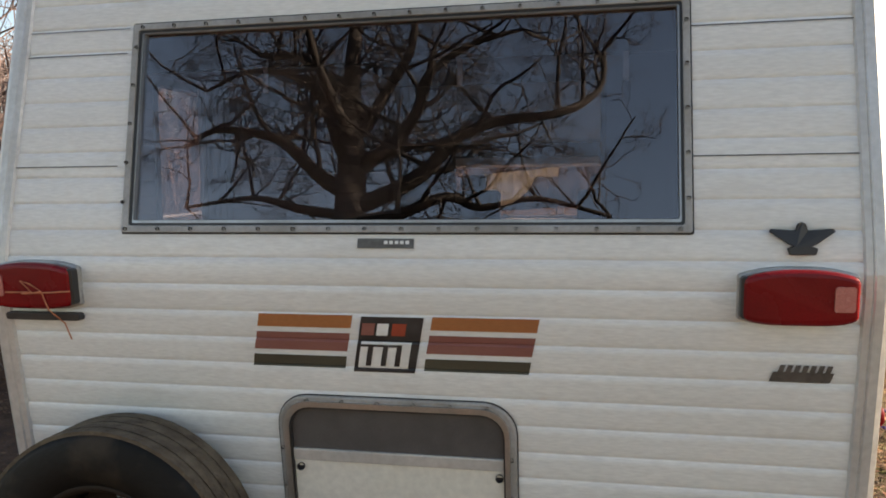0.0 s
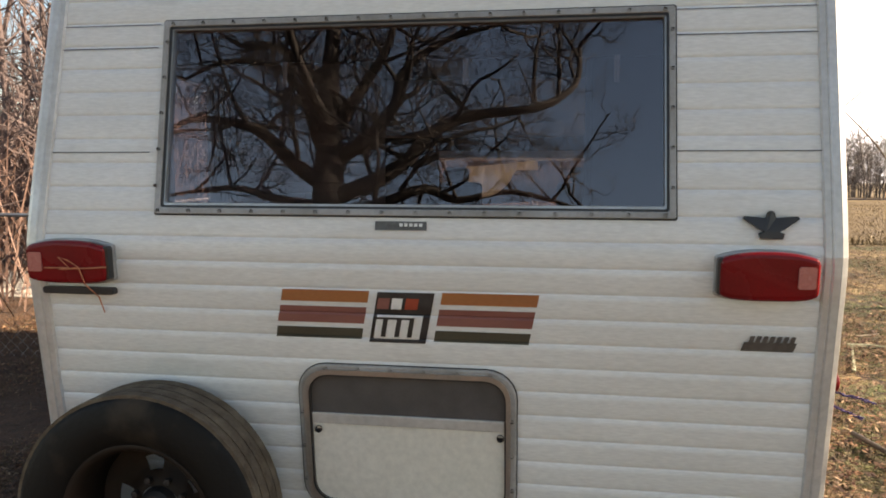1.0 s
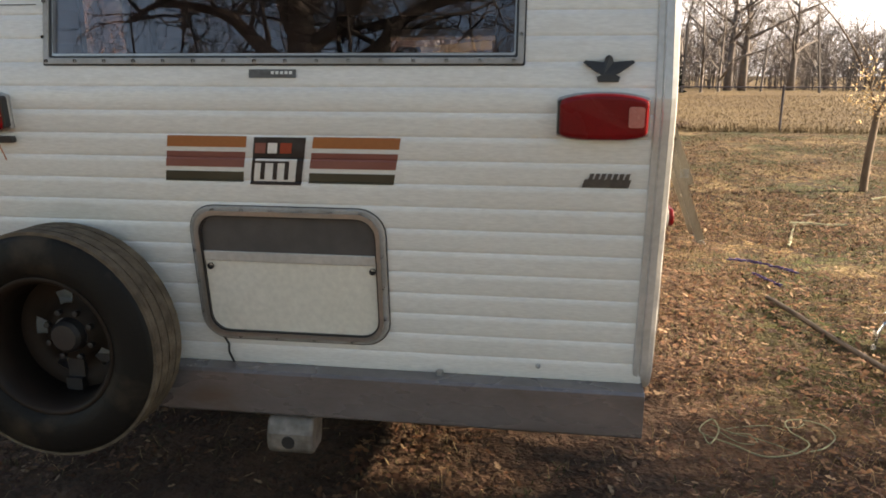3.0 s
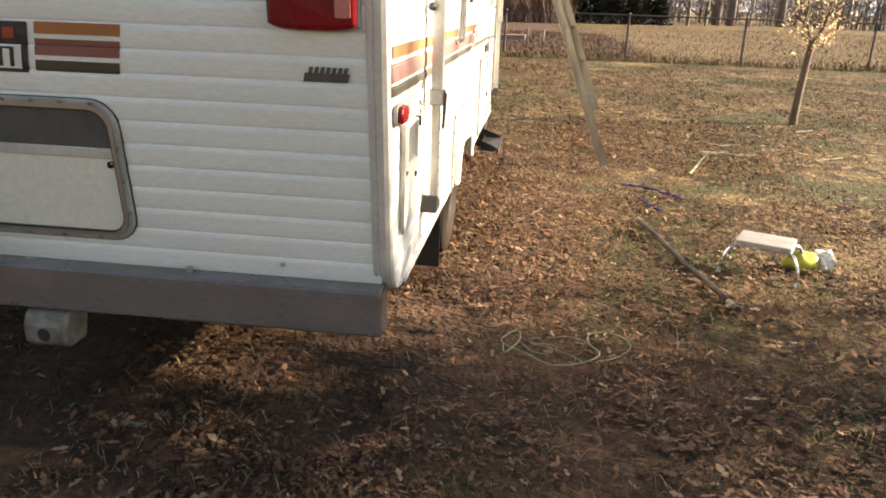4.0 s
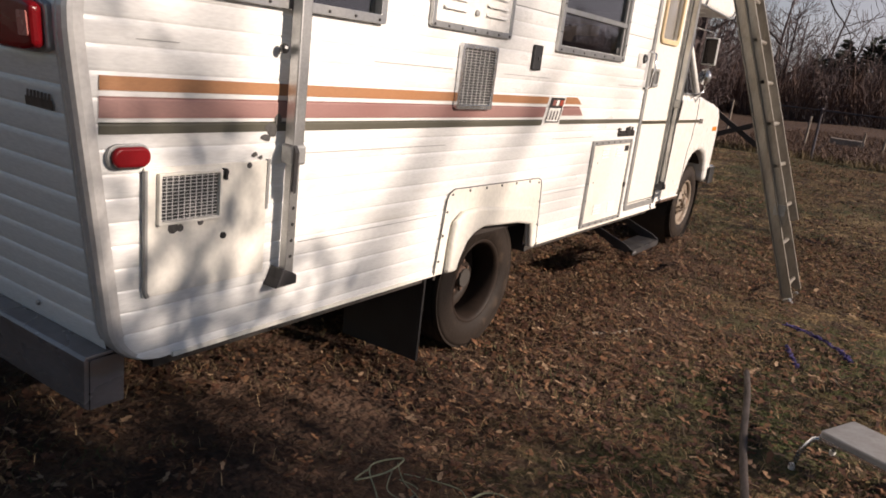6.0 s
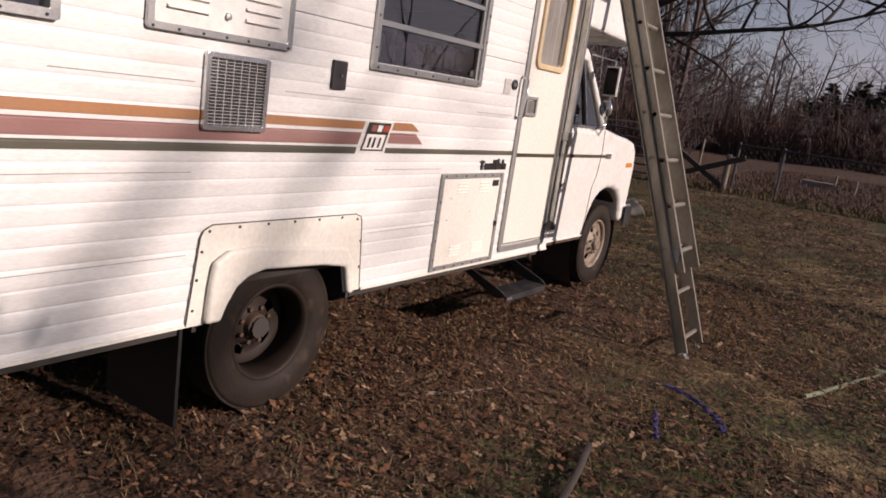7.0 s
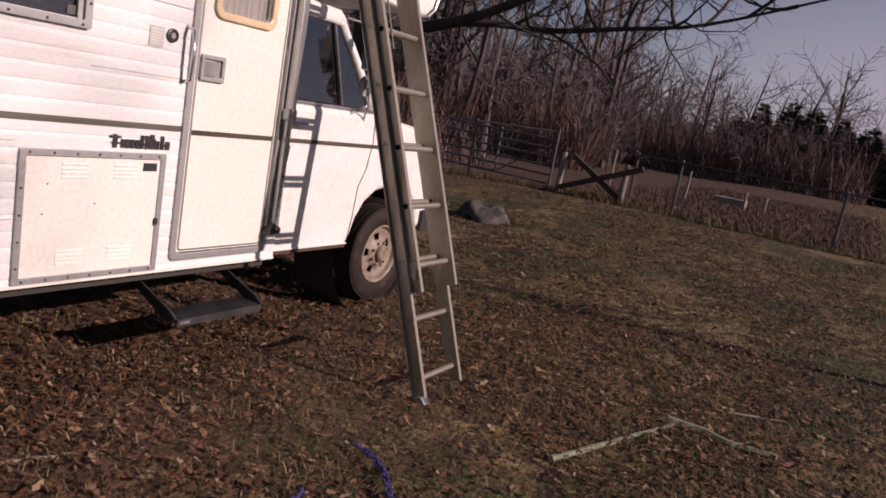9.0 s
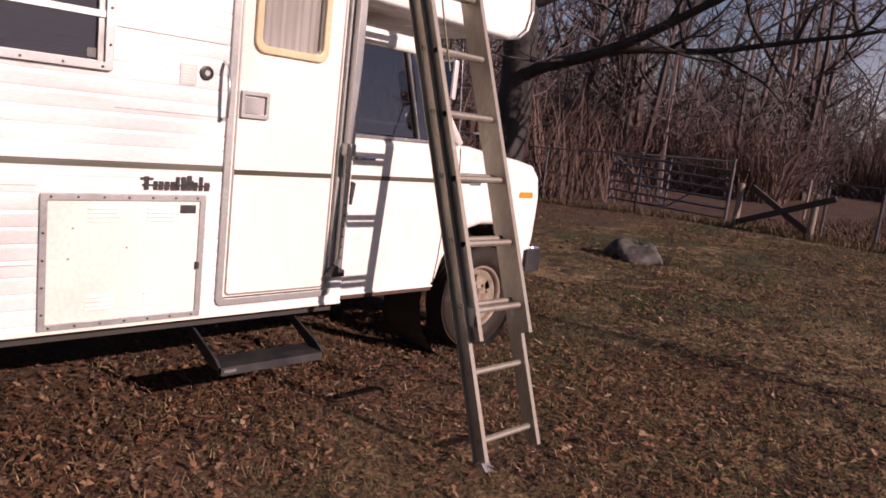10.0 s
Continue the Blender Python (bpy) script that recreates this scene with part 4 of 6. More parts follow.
def louvre_window(y0, y1, z0, z1, bar, label):
    w = side_frame("side_window", y0, y1, z0, z1, 0.032, ALU, motorhome, 0.02, label=label, depth=0.02)
    part("pane", Shape().box(RIGHT - 0.012, RIGHT - 0.008, y0 + 0.02, y1 - 0.02, z0 + 0.02, z1 - 0.02), GLASS, w)
    if bar:
        part("cross_bar", Shape().box(RIGHT - 0.006, RIGHT + 0.016, y0 + 0.03, y1 - 0.03, bar, bar + 0.025), ALU, w)
        part("cross_bar", Shape().box(RIGHT - 0.006, RIGHT + 0.010, y0 + 0.03, y1 - 0.03, bar + 0.20, bar + 0.222), ALU, w)
        for a, b in ((y0 + 0.03, y0 + 0.05), (y1 - 0.055, y1 - 0.03)):
            part("inner_frame", Shape().box(RIGHT - 0.006, RIGHT + 0.008, a, b, z0 + 0.03, z1 - 0.03), ALU_DULL, w)
    screws(w, [(RIGHT + 0.024, y0 + 0.04 + (y1 - y0 - 0.08) * i / 6, z0 + 0.014) for i in range(7)] + [(RIGHT + 0.024, y, z0 + 0.1 + 0.14 * i) for i in range(4) for y in (y0 + 0.013, y1 - 0.013)], "x", 0.005)
    return w


louvre_window(4.28, 5.232, 1.555, 2.23, 1.755, "dark aluminium-framed side window with cross bars")
sw = louvre_window(2.0, 2.857, 1.548, 2.23, 0, "aluminium-framed rear side window")
part("sticker", Shape().box(RIGHT - 0.007, RIGHT - 0.005, 5.14, 5.175, 1.60, 1.635), GREYINK, motorhome)
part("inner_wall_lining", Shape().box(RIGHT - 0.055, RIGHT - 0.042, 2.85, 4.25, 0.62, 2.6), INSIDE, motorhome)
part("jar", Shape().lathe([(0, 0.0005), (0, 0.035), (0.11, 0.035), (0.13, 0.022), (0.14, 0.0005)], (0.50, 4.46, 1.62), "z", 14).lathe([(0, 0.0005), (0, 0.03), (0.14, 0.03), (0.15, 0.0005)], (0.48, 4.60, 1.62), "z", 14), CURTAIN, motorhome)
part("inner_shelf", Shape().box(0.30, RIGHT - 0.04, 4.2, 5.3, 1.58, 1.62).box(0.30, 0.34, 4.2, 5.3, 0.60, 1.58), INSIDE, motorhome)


def grille(parent, y0, y1, z0, z1, bars, cols, x0, mat, back=BLACK):
    part("backing", Shape().box(x0 - 0.004, x0, y0, y1, z0, z1), back, parent)
    h = (z1 - z0) / bars
    slat = Shape().prism([(0, 0, 0), (0.0015, 0, 0), (0.0015, 0, h * 0.16), (0, 0, h * 0.17)], (0, y1 - y0, 0)).mesh("slat")
    slat.materials.append(mat)
    for i in range(bars):
        ob = part("slat", slat, mat, parent)
        ob.location = (x0, y0, z0 + i * h + h * 0.2)
    rib_mesh = Shape().box(0, 0.0018, 0, 0.0018, 0, z1 - z0).mesh("upright")
    rib_mesh.materials.append(mat)
    for i in range(1, cols):
        ob = part("upright", rib_mesh, mat, parent)
        ob.location = (x0, y0 + (y1 - y0) * i / cols, z0)


# lower rear locker with its vent
lk = side_plate("locker_door", 1.893, 2.342, 0.702, 1.078, PANEL, motorhome, 0.007, 0.003, label="flat cream locker door with a grille and flaking paint", bevel=0.003)
part("hinge_strip", Shape().tube([(RIGHT + 0.014, 1.893, 1.071), (RIGHT + 0.014, 1.897, 0.72), (RIGHT + 0.012, 1.905, 0.706)], 0.008, 6), ALU_DULL, lk)
part("edge_strip", Shape().box(RIGHT + 0.002, RIGHT + 0.014, 2.335, 2.345, 0.92, 1.082), ALU_DULL, lk)
vf = side_frame("vent_frame", 1.932, 2.150, 0.912, 1.062, 0.009, PANEL, lk, 0.014, 0.010, 0.004)
grille(vf, 1.942, 2.142, 0.922, 1.054, 13, 10, RIGHT + 0.012, WHITE)
for y, z, r in ((1.988, 0.899, 0.018), (2.083, 0.906, 0.011), (2.012, 0.896, 0.012), (2.262, 1.066, 0.010)):
    part("bare_patch", Shape().lathe([(0.0, r), (0.0015, r * 0.95), (0.0015, 0.0005)], (RIGHT + 0.0105, y, z), "x", 9), GREYINK, lk)
part("latch", Shape().box(RIGHT + 0.010, RIGHT + 0.024, 2.150, 2.172, 1.046, 1.058).box(RIGHT + 0.010, RIGHT + 0.030, 2.156, 2.164, 1.030, 1.064), BLACKSTEEL, lk)
part("lock", Shape().lathe([(0, 0.011), (0.006, 0.010), (0.006, 0.0005)], (RIGHT + 0.010, 2.168, 0.853), "x", 10), BLACK, lk)

mk = part("marker_lamp", Shape().prism([(RIGHT + 0.002, y, z) for y, z in rounded(1.783, 1.909, 1.078, 1.146, 0.032, 5)], (0.012, 0, 0)), ALU_DULL, motorhome, "red oval side marker lamp", bevel=0.003)
part("lens", Shape().prism([(RIGHT + 0.012, y, z) for y, z in rounded(1.790, 1.902, 1.084, 1.140, 0.027, 5)], (0.020, 0, 0)), RED, mk, bevel=0.009, segments=3)

# furnace grille and the louvred refrigerator panel above it
fg = side_frame("furnace_vent", 3.382, 3.678, 1.250, 1.528, 0.02, CHROME, motorhome, 0.022, label="bright metal furnace grille")
grille(fg, 3.402, 3.658, 1.270, 1.508, 20, 7, RIGHT + 0.010, WHITE)
fp = side_plate("fridge_panel", 3.160, 3.762, 1.590, 2.05, WHITE, motorhome, 0.014, 0.003, 0.01, "white louvred refrigerator panel with a metal edge", 0.003)
part("edge", Shape().hoop([(RIGHT + 0.003, y, z) for y, z in rounded(3.140, 3.782, 1.572, 2.07, 0.012, 3)], [(RIGHT + 0.003, y, z) for y, z in rounded(3.166, 3.756, 1.598, 2.044, 0.008, 3)], (0.018, 0, 0)), ALU, fp, bevel=0.003)
lv = Shape().prism([(0, 0, 0), (0.012, 0, -0.006), (0.012, 0, -0.003), (0, 0, 0.008)], (0, 0.17, 0)).mesh("louvre")
lv.materials.append(WHITE)
for k in range(9):
    for y in (3.21, 3.54):
        ob = part("louvre", lv, WHITE, fp)
        ob.location = (RIGHT + 0.017, y, 1.655 + 0.04 * k)
part("turn_lock", Shape().lathe([(0, 0.014), (0.012, 0.012), (0.014, 0.0005)], (RIGHT + 0.016, 3.46, 1.655), "x", 12), ALU_DULL, fp)
screws(fp, [(RIGHT + 0.022, 3.16 + 0.1 * i, 1.583) for i in range(7)], "x", 0.005)

ol = side_plate("outlet_cover", 4.036, 4.122, 1.448, 1.570, BLACK, motorhome, 0.016, 0.003, 0.006, "black outlet cover", 0.004)
part("outlet_knob", Shape().lathe([(0, 0.009), (0.006, 0.008), (0.006, 0.0005)], (RIGHT + 0.018, 4.085, 1.507), "x", 10), GREYINK, ol)

# big lower hatch
hf = side_frame("storage_hatch", 4.982, 5.662, 0.510, 1.066, 0.027, ALU_DULL, motorhome, 0.014, 0.003, 0.006, "white storage hatch in a screwed metal frame")
part("panel", Shape().box(RIGHT + 0.003, RIGHT + 0.009, 5.005, 5.64, 0.533, 1.043), PANEL, hf, bevel=0.002)
for y0 in (5.16, 5.40):
    for z0 in (0.955, 0.585):
        for k in range(4):
            part("louvre", Shape().prism([(RIGHT + 0.008, y0, z0 + 0.018 * k), (RIGHT + 0.015, y0, z0 - 0.004 + 0.018 * k), (RIGHT + 0.008, y0, z0 + 0.007 + 0.018 * k)], (0, 0.12, 0)), PANEL, hf)
part("dark_label", Shape().box(RIGHT + 0.008, RIGHT + 0.011, 5.545, 5.618, 0.985, 1.022), BLACK, hf)
part("latch", Shape().box(RIGHT + 0.010, RIGHT + 0.026, 5.628, 5.640, 0.735, 0.765), BLACKSTEEL, hf)
for y, z in ((5.105, 0.925), (5.09, 0.80), (5.32, 0.84)):
    part("old_screw_hole", Shape().lathe([(0, 0.004), (0.001, 0.004), (0.001, 0.0004)], (RIGHT + 0.0092, y, z), "x", 8), BLACK, hf)
screws(hf, [(RIGHT + 0.018, 5.02 + 0.1 * i, z) for i in range(7) for z in (0.523, 1.053)] + [(RIGHT + 0.018, 4.994, 0.58 + 0.11 * i) for i in range(4)], "x", 0.005)

# the model name, as plain bars
nm = part("name_badge", Shape().box(RIGHT + 0.004, RIGHT + 0.010, 5.375, 5.68, 1.103, 1.110), INK, motorhome, "black cast name badge, letters as bars", bevel=0.0)
bars = ((5.385, 0.012, 0.052), (5.425, 0.010, 0.034), (5.448, 0.012, 0.034), (5.474, 0.012, 0.034), (5.500, 0.012, 0.034), (5.524, 0.009, 0.054), (5.548, 0.012, 0.054), (5.574, 0.012, 0.060), (5.602, 0.012, 0.034), (5.630, 0.010, 0.056), (5.656, 0.014, 0.034))
for y, w, h in bars:
    part("bar", Shape().box(RIGHT + 0.004, RIGHT + 0.011, y - 0.002, y + w * 1.4, 1.086, 1.088 + h * 1.06), INK, nm)
part("bar", Shape().box(RIGHT + 0.004, RIGHT + 0.0115, 5.368, 5.42, 1.128, 1.138), INK, nm)
part("bar", Shape().box(RIGHT + 0.004, RIGHT + 0.0118, 5.562, 5.60, 1.090, 1.130), INK, nm)

for y, z, a, b in ((2.352, 1.175, 0.028, 0.020), (2.330, 1.150, 0.020, 0.012), (2.285, 1.098, 0.012, 0.008), (2.31, 1.088, 0.010, 0.006), (2.375, 1.205, 0.014, 0.018)):
    ring = [(RIGHT + 0.0045, y + a * (1 + 0.25 * math.sin(3 * t + y * 40)) * math.cos(t), z + b * (1 + 0.25 * math.cos(2 * t + z * 50)) * math.sin(t)) for t in (2 * math.pi * k / 14 for k in range(14))]
    part("bare_patch", Shape().prism(ring, (0.0012, 0, 0)), GREYINK, motorhome, "flaked grey patch in the paint")
lp = side_plate("switch_plate", 5.514, 5.588, 1.540, 1.628, TRIM, motorhome, 0.004, 0.003, 0.004, "thin pale metal plate")
for k in range(6):
    part("plate_slot", Shape().box(RIGHT + 0.007, RIGHT + 0.0085, 5.522, 5.58, 1.552 + 0.012 * k, 1.556 + 0.012 * k), PANEL, lp)
kl = part("round_lock", Shape().lathe([(0, 0.031), (0.010, 0.030), (0.012, 0.024), (0.007, 0.022), (0.007, 0.0005)], (RIGHT + 0.003, 5.632, 1.600), "x", 20), BLACK, motorhome, "round black lock")
part("key_plate", Shape().lathe([(0, 0.013), (0.004, 0.012), (0.004, 0.0005)], (RIGHT + 0.010, 5.632, 1.600), "x", 12), ALU, kl)

# entry door
dr = part("entry_door", Shape().hoop([(RIGHT - 0.03, y, z) for y, z in rounded(5.775, 6.355, 0.585, 2.315, 0.01, 4)], [(RIGHT - 0.03, y, z) for y, z in rounded(5.885, 6.215, 1.757, 2.217, 0.036, 4)], (0.036, 0, 0)), PANEL, motorhome, "cream entry door with a curtained window")
o = [(RIGHT + 0.002, y, z) for y, z in rounded(5.738, 6.392, 0.545, 2.355, 0.03, 4)]
i = [(RIGHT + 0.002, y, z) for y, z in rounded(5.772, 6.358, 0.580, 2.320, 0.02, 4)]
part("door_frame", Shape().hoop(o, i, (0.014, 0, 0)), ALU_DULL, dr, "weathered metal door frame", bevel=0.004)
part("door_edge", Shape().hoop([(RIGHT + 0.004, y, z) for y, z in rounded(5.784, 6.346, 0.592, 2.308, 0.02, 4)], [(RIGHT + 0.004, y, z) for y, z in rounded(5.792, 6.338, 0.600, 2.300, 0.016, 4)], (0.006, 0, 0)), ALU, dr)
o = [(RIGHT + 0.004, y, z) for y, z in rounded(5.848, 6.252, 1.722, 2.252, 0.055, 6)]
i = [(RIGHT + 0.004, y, z) for y, z in rounded(5.884, 6.216, 1.758, 2.216, 0.035, 6)]
part("window_frame", Shape().hoop(o, i, (0.02, 0, 0)), TANFRAME, dr, "yellowed plastic window surround", bevel=0.008)
door_pane = part("window_pane", Shape().box(RIGHT - 0.008, RIGHT - 0.004, 5.88, 6.22, 1.75, 2.22), CLEAR, dr)
door_pane.visible_shadow = False
cv = [(RIGHT - 0.024 + 0.006 * math.sin(k * 0.9) + 0.004 * math.sin(k * 2.3), 5.865 + 0.36 * k / 60) for k in range(61)]
part("door_curtain", Shape().add([(x, y, z) for z in (1.73, 2.24) for x, y in cv], [(k, k + 1, 62 + k, 61 + k) for k in range(60)]), CURTAIN, dr, "pale pleated curtain", smooth=True)
part("door_stripe", Shape().box(RIGHT + 0.006, RIGHT + 0.009, 5.794, 6.336, 1.164, 1.188), DARK, dr)
dh = part("door_handle", Shape().hoop([(RIGHT + 0.006, y, z) for y, z in rounded(5.800, 5.945, 1.425, 1.548, 0.008, 3)], [(RIGHT + 0.006, y, z) for y, z in rounded(5.818, 5.927, 1.445, 1.528, 0.006, 3)], (0.016, 0, 0)), ALU_DULL, dr, "grey metal paddle latch", bevel=0.003)
part("paddle", Shape().box(RIGHT + 0.006, RIGHT + 0.013, 5.818, 5.895, 1.447, 1.520).box(RIGHT + 0.006, RIGHT + 0.009, 5.895, 5.927, 1.445, 1.528), ALU, dh)
part("grab_handle", Shape().tube([(RIGHT + 0.005, 5.712, 1.655), (RIGHT + 0.05, 5.712, 1.64), (RIGHT + 0.06, 5.714, 1.53), (RIGHT + 0.05, 5.716, 1.42), (RIGHT + 0.005, 5.716, 1.405)], 0.009, 8), CHROME, motorhome, "bent chrome grab handle", smooth=True)


# awning arms
def awning_arm(y, top, label, clamp, lean):
    x = RIGHT + 0.047
    arm = part("awning_arm", Shape().box(x - 0.018, x + 0.026, y - 0.023, y + 0.023, clamp, top), ALU, motorhome, label, bevel=0.005)
    part("inner_leg", Shape().box(x - 0.014, x + 0.018, y - 0.018, y + 0.018, 0.69, clamp + 0.05), ALU, arm, bevel=0.003)
    if y > 4:
        part("rear_channel", Shape().box(RIGHT + 0.004, x - 0.019, y - 0.040 - lean, y + 0.006 - lean, 0.70, top), ALU_DULL, arm)
    part("foot", Shape().prism([(RIGHT + 0.003, y + a, b) for a, b in ((-0.060, 0.655), (0.036, 0.658), (0.036, 0.690), (0.018, 0.70), (-0.028, 0.72), (-0.042, 0.685))], (0.066, 0, 0)), BLACKSTEEL, arm, "dark cast foot bracket", bevel=0.005)
    k = part("clamp", Shape().box(x - 0.024, x + 0.034, y - 0.031, y + 0.028, clamp - 0.015, clamp + 0.05), ALU_DULL, arm, "grey locking clamp", bevel=0.008)
    part("lever", Shape().prism([(x + 0.032, y - 0.03, clamp + 0.05), (x + 0.044, y - 0.03, clamp + 0.03), (x + 0.036, y - 0.026, clamp - 0.10), (x + 0.028, y - 0.026, clamp - 0.10)], (0, 0.016, 0)), BLACKSTEEL, k)
    hole = Shape().lathe([(0, 0.006), (0.0015, 0.006), (0.0015, 0.0005)], (0, 0, 0), "x", 8).mesh("hole")
    hole.materials.append(BLACK)
    for n in range(6):
        ob = part("hole", hole, BLACK, arm)
        ob.location = (x + 0.0183, y, 0.76 + 0.055 * n)
    return arm


awning_arm(2.408, 2.66, "square aluminium awning arm with peg holes", 1.085, 0.0)
awning_arm(6.40, 2.66, "aluminium awning arm beside the entry door", 1.30, -0.0)
part("knob", Shape().ball((RIGHT + 0.03, 2.36, 1.43), 0.016), BLACK, motorhome)

# folding entry step
st = part("entry_step", Shape().box(0.60, 0.765, 5.725, 6.285, 0.268, 0.284), BLACKSTEEL, motorhome, "black folding steel entry step", bevel=0.004)
part("tread_lip", Shape().box(0.757, 0.769, 5.725, 6.285, 0.245, 0.284), BLACKSTEEL, st)
for y in (5.715, 6.287):
    part("step_arm", Shape().prism([(0.28, y, 0.445), (0.34, y, 0.455), (0.72, y, 0.315), (0.765, y, 0.285), (0.72, y, 0.262), (0.66, y, 0.27)], (0, 0.012, 0)), BLACKSTEEL, st)
part("back_bar", Shape().box(0.30, 0.33, 5.725, 6.285, 0.42, 0.45), BLACKSTEEL, st)
part("worn_label", Shape().box(0.769, 0.771, 5.74, 5.80, 0.258, 0.272), ALU, st)


# ---------------------------------------------------------------- motorhome: van cab
CX0, CX1 = -1.52, 0.585
low = [(6.47, 0.485), (7.20, 0.500), (7.245, 0.56), (7.285, 0.68), (7.36, 0.79), (7.47, 0.862), (7.60, 0.893), (7.74, 0.892), (7.86, 0.855), (7.95, 0.77), (7.99, 0.68), (8.005, 0.58), (8.10, 0.58), (8.155, 0.80), (8.165, 1.08), (8.135, 1.22), (8.06, 1.295), (7.90, 1.325), (7.66, 1.35), (7.42, 1.385), (6.47, 1.385)]
cab = part("cab_body", Shape().prism([(CX0, y, z) for y, z in low], (CX1 - CX0, 0, 0)), WHITE, motorhome, "white van cab with short rounded hood", bevel=0.045, segments=4, smooth=False)
part("cab_roof", Shape().prism([(CX0 + 0.09, y, z) for y, z in ((6.47, 1.885), (6.95, 1.875), (7.05, 1.90), (6.95, 1.965), (6.47, 1.975))], (CX1 - CX0 - 0.18, 0, 0)), WHITE, cab, bevel=0.03, segments=3)
for s, x in ((1, CX1 - 0.03), (-1, CX0 + 0.03)):
    part("a_pillar", Shape().tube([(x - s * 0.09, 6.98, 1.90), (x - s * 0.05, 7.14, 1.68), (x - s * 0.01, 7.33, 1.39)], [0.03, 0.027, 0.034], 8), WHITE, cab, smooth=True)
    part("roof_rail", Shape().tube([(x - s * 0.085, 6.47, 1.905), (x - s * 0.085, 6.99, 1.895)], 0.026, 8), WHITE, cab, smooth=True)
    gl = [(6.48, 1.405), (7.28, 1.405), (6.965, 1.875), (6.48, 1.885)]
    part("door_glass", Shape().add([(x - s * (0.012 if z < 1.5 else 0.085), y, z) for y, z in gl] + [(x - s * (0.016 if z < 1.5 else 0.089), y, z) for y, z in gl], [(0, 1, 2, 3), (7, 6, 5, 4)]), CABGLASS, cab)
    part("window_divider", Shape().tube([(x + s * 0.0, 6.985, 1.40), (x - s * 0.075, 6.90, 1.875)], 0.010, 6), BLACK, cab)
    part("divider_edge", Shape().tube([(x + s * 0.004, 6.992, 1.40), (x - s * 0.068, 6.912, 1.87)], 0.005, 6), CHROME, cab)
    part("belt_trim", Shape().box(x - 0.02, x + 0.02, 6.48, 7.30, 1.382, 1.400), CHROME if s > 0 else WHITE, cab, bevel=0.003)
part("windscreen", Shape().add([(CX0 + 0.05, 7.335, 1.39), (CX1 - 0.05, 7.335, 1.39), (CX1 - 0.13, 7.0, 1.89), (CX0 + 0.13, 7.0, 1.89)], [(0, 1, 2, 3)]), CLEAR, cab)
part("dashboard", Shape().box(CX0 + 0.1, CX1 - 0.1, 7.05, 7.34, 1.15, 1.40), BLACK, cab)
for x in (-1.05, 0.12):
    part("cab_seat", Shape().box(x - 0.24, x + 0.24, 6.50, 6.64, 1.0, 1.66).box(x - 0.12, x + 0.12, 6.51, 6.60, 1.66, 1.80), INSIDE, cab, bevel=0.04)
wheel_ring = [(0.12 + 0.19 * math.cos(2 * math.pi * k / 20), 6.93 + 0.06 * math.sin(2 * math.pi * k / 20), 1.45 + 0.18 * math.sin(2 * math.pi * k / 20)) for k in range(21)]
part("steering_wheel", Shape().tube([(x - 1.17, y, z) for x, y, z in wheel_ring], 0.012, 6), BLACK, cab)
# door shut lines and trims on the near flank
X = CX1 + 0.0015
part("door_gap", Shape().tube([(X, 7.315, 1.37), (X, 7.33, 1.20), (X, 7.30, 1.02), (X, 7.24, 0.90), (X, 7.225, 0.70), (X, 7.205, 0.56)], 0.0032, 5), BLACKSTEEL, cab)
part("cab_stripe", Shape().box(X - 0.003, X + 0.004, 6.475, 7.45, 1.158, 1.182), DARK, cab, "thin brown stripe")
part("stripe_end_badge", Shape().box(X - 0.002, X + 0.008, 7.43, 7.53, 1.150, 1.192), CHROME, cab, bevel=0.003)
part("sill_trim", Shape().box(CX1 - 0.03, CX1 + 0.004, 6.475, 7.19, 0.498, 0.520), RUST, cab)
part("sill_edge", Shape().box(CX1 - 0.02, CX1 + 0.007, 6.475, 7.20, 0.520, 0.530), WHITE, cab)
mh = part("cab_door_handle", Shape().tube([(X, 6.52, 1.272), (X + 0.03, 6.53, 1.275), (X + 0.032, 6.63, 1.275), (X, 6.64, 1.272)], 0.009, 6), CHROME, cab)
part("door_lock_pull", Shape().prism([(X, 6.50, 1.15), (X, 6.53, 1.14), (X, 6.515, 1.02), (X, 6.50, 1.03)], (0.02, 0, 0)), BLACK, cab, bevel=0.003)
part("side_marker", Shape().prism([(0.565, y, z) for y, z in rounded(7.93, 8.07, 1.075, 1.115, 0.006, 2)], (0.026, 0, 0)), AMBER, cab, "amber side marker lamp", bevel=0.004)
part("arch_liner", Shape().lathe([(0.0, 0.46), (-0.35, 0.46)], (CX1 - 0.06, 7.64, 0.42), "x", 28), UNDER, cab)
fb = part("front_bumper", Shape().prism([(CX0 - 0.02, y, z) for y, z in ((8.10, 0.56), (8.20, 0.55), (8.235, 0.60), (8.235, 0.70), (8.20, 0.74), (8.12, 0.74))], (CX1 - CX0 + 0.04, 0, 0)), CHROME, motorhome, "chrome front bumper", bevel=0.012)
part("bumper_end", Shape().box(CX1 + 0.012, CX1 + 0.030, 8.06, 8.22, 0.565, 0.725), BLACK, fb, bevel=0.006)
for x in (-1.2, 0.26):
    hl = part("headlamp", Shape().lathe([(0, 0.12), (0.02, 0.115), (0.03, 0.09), (0.035, 0.0005)], (x, 8.15, 0.98), "y", 24), CHROME, cab)
part("grille", Shape().box(-0.98, 0.06, 8.155, 8.18, 0.84, 1.12), BLACK, cab)
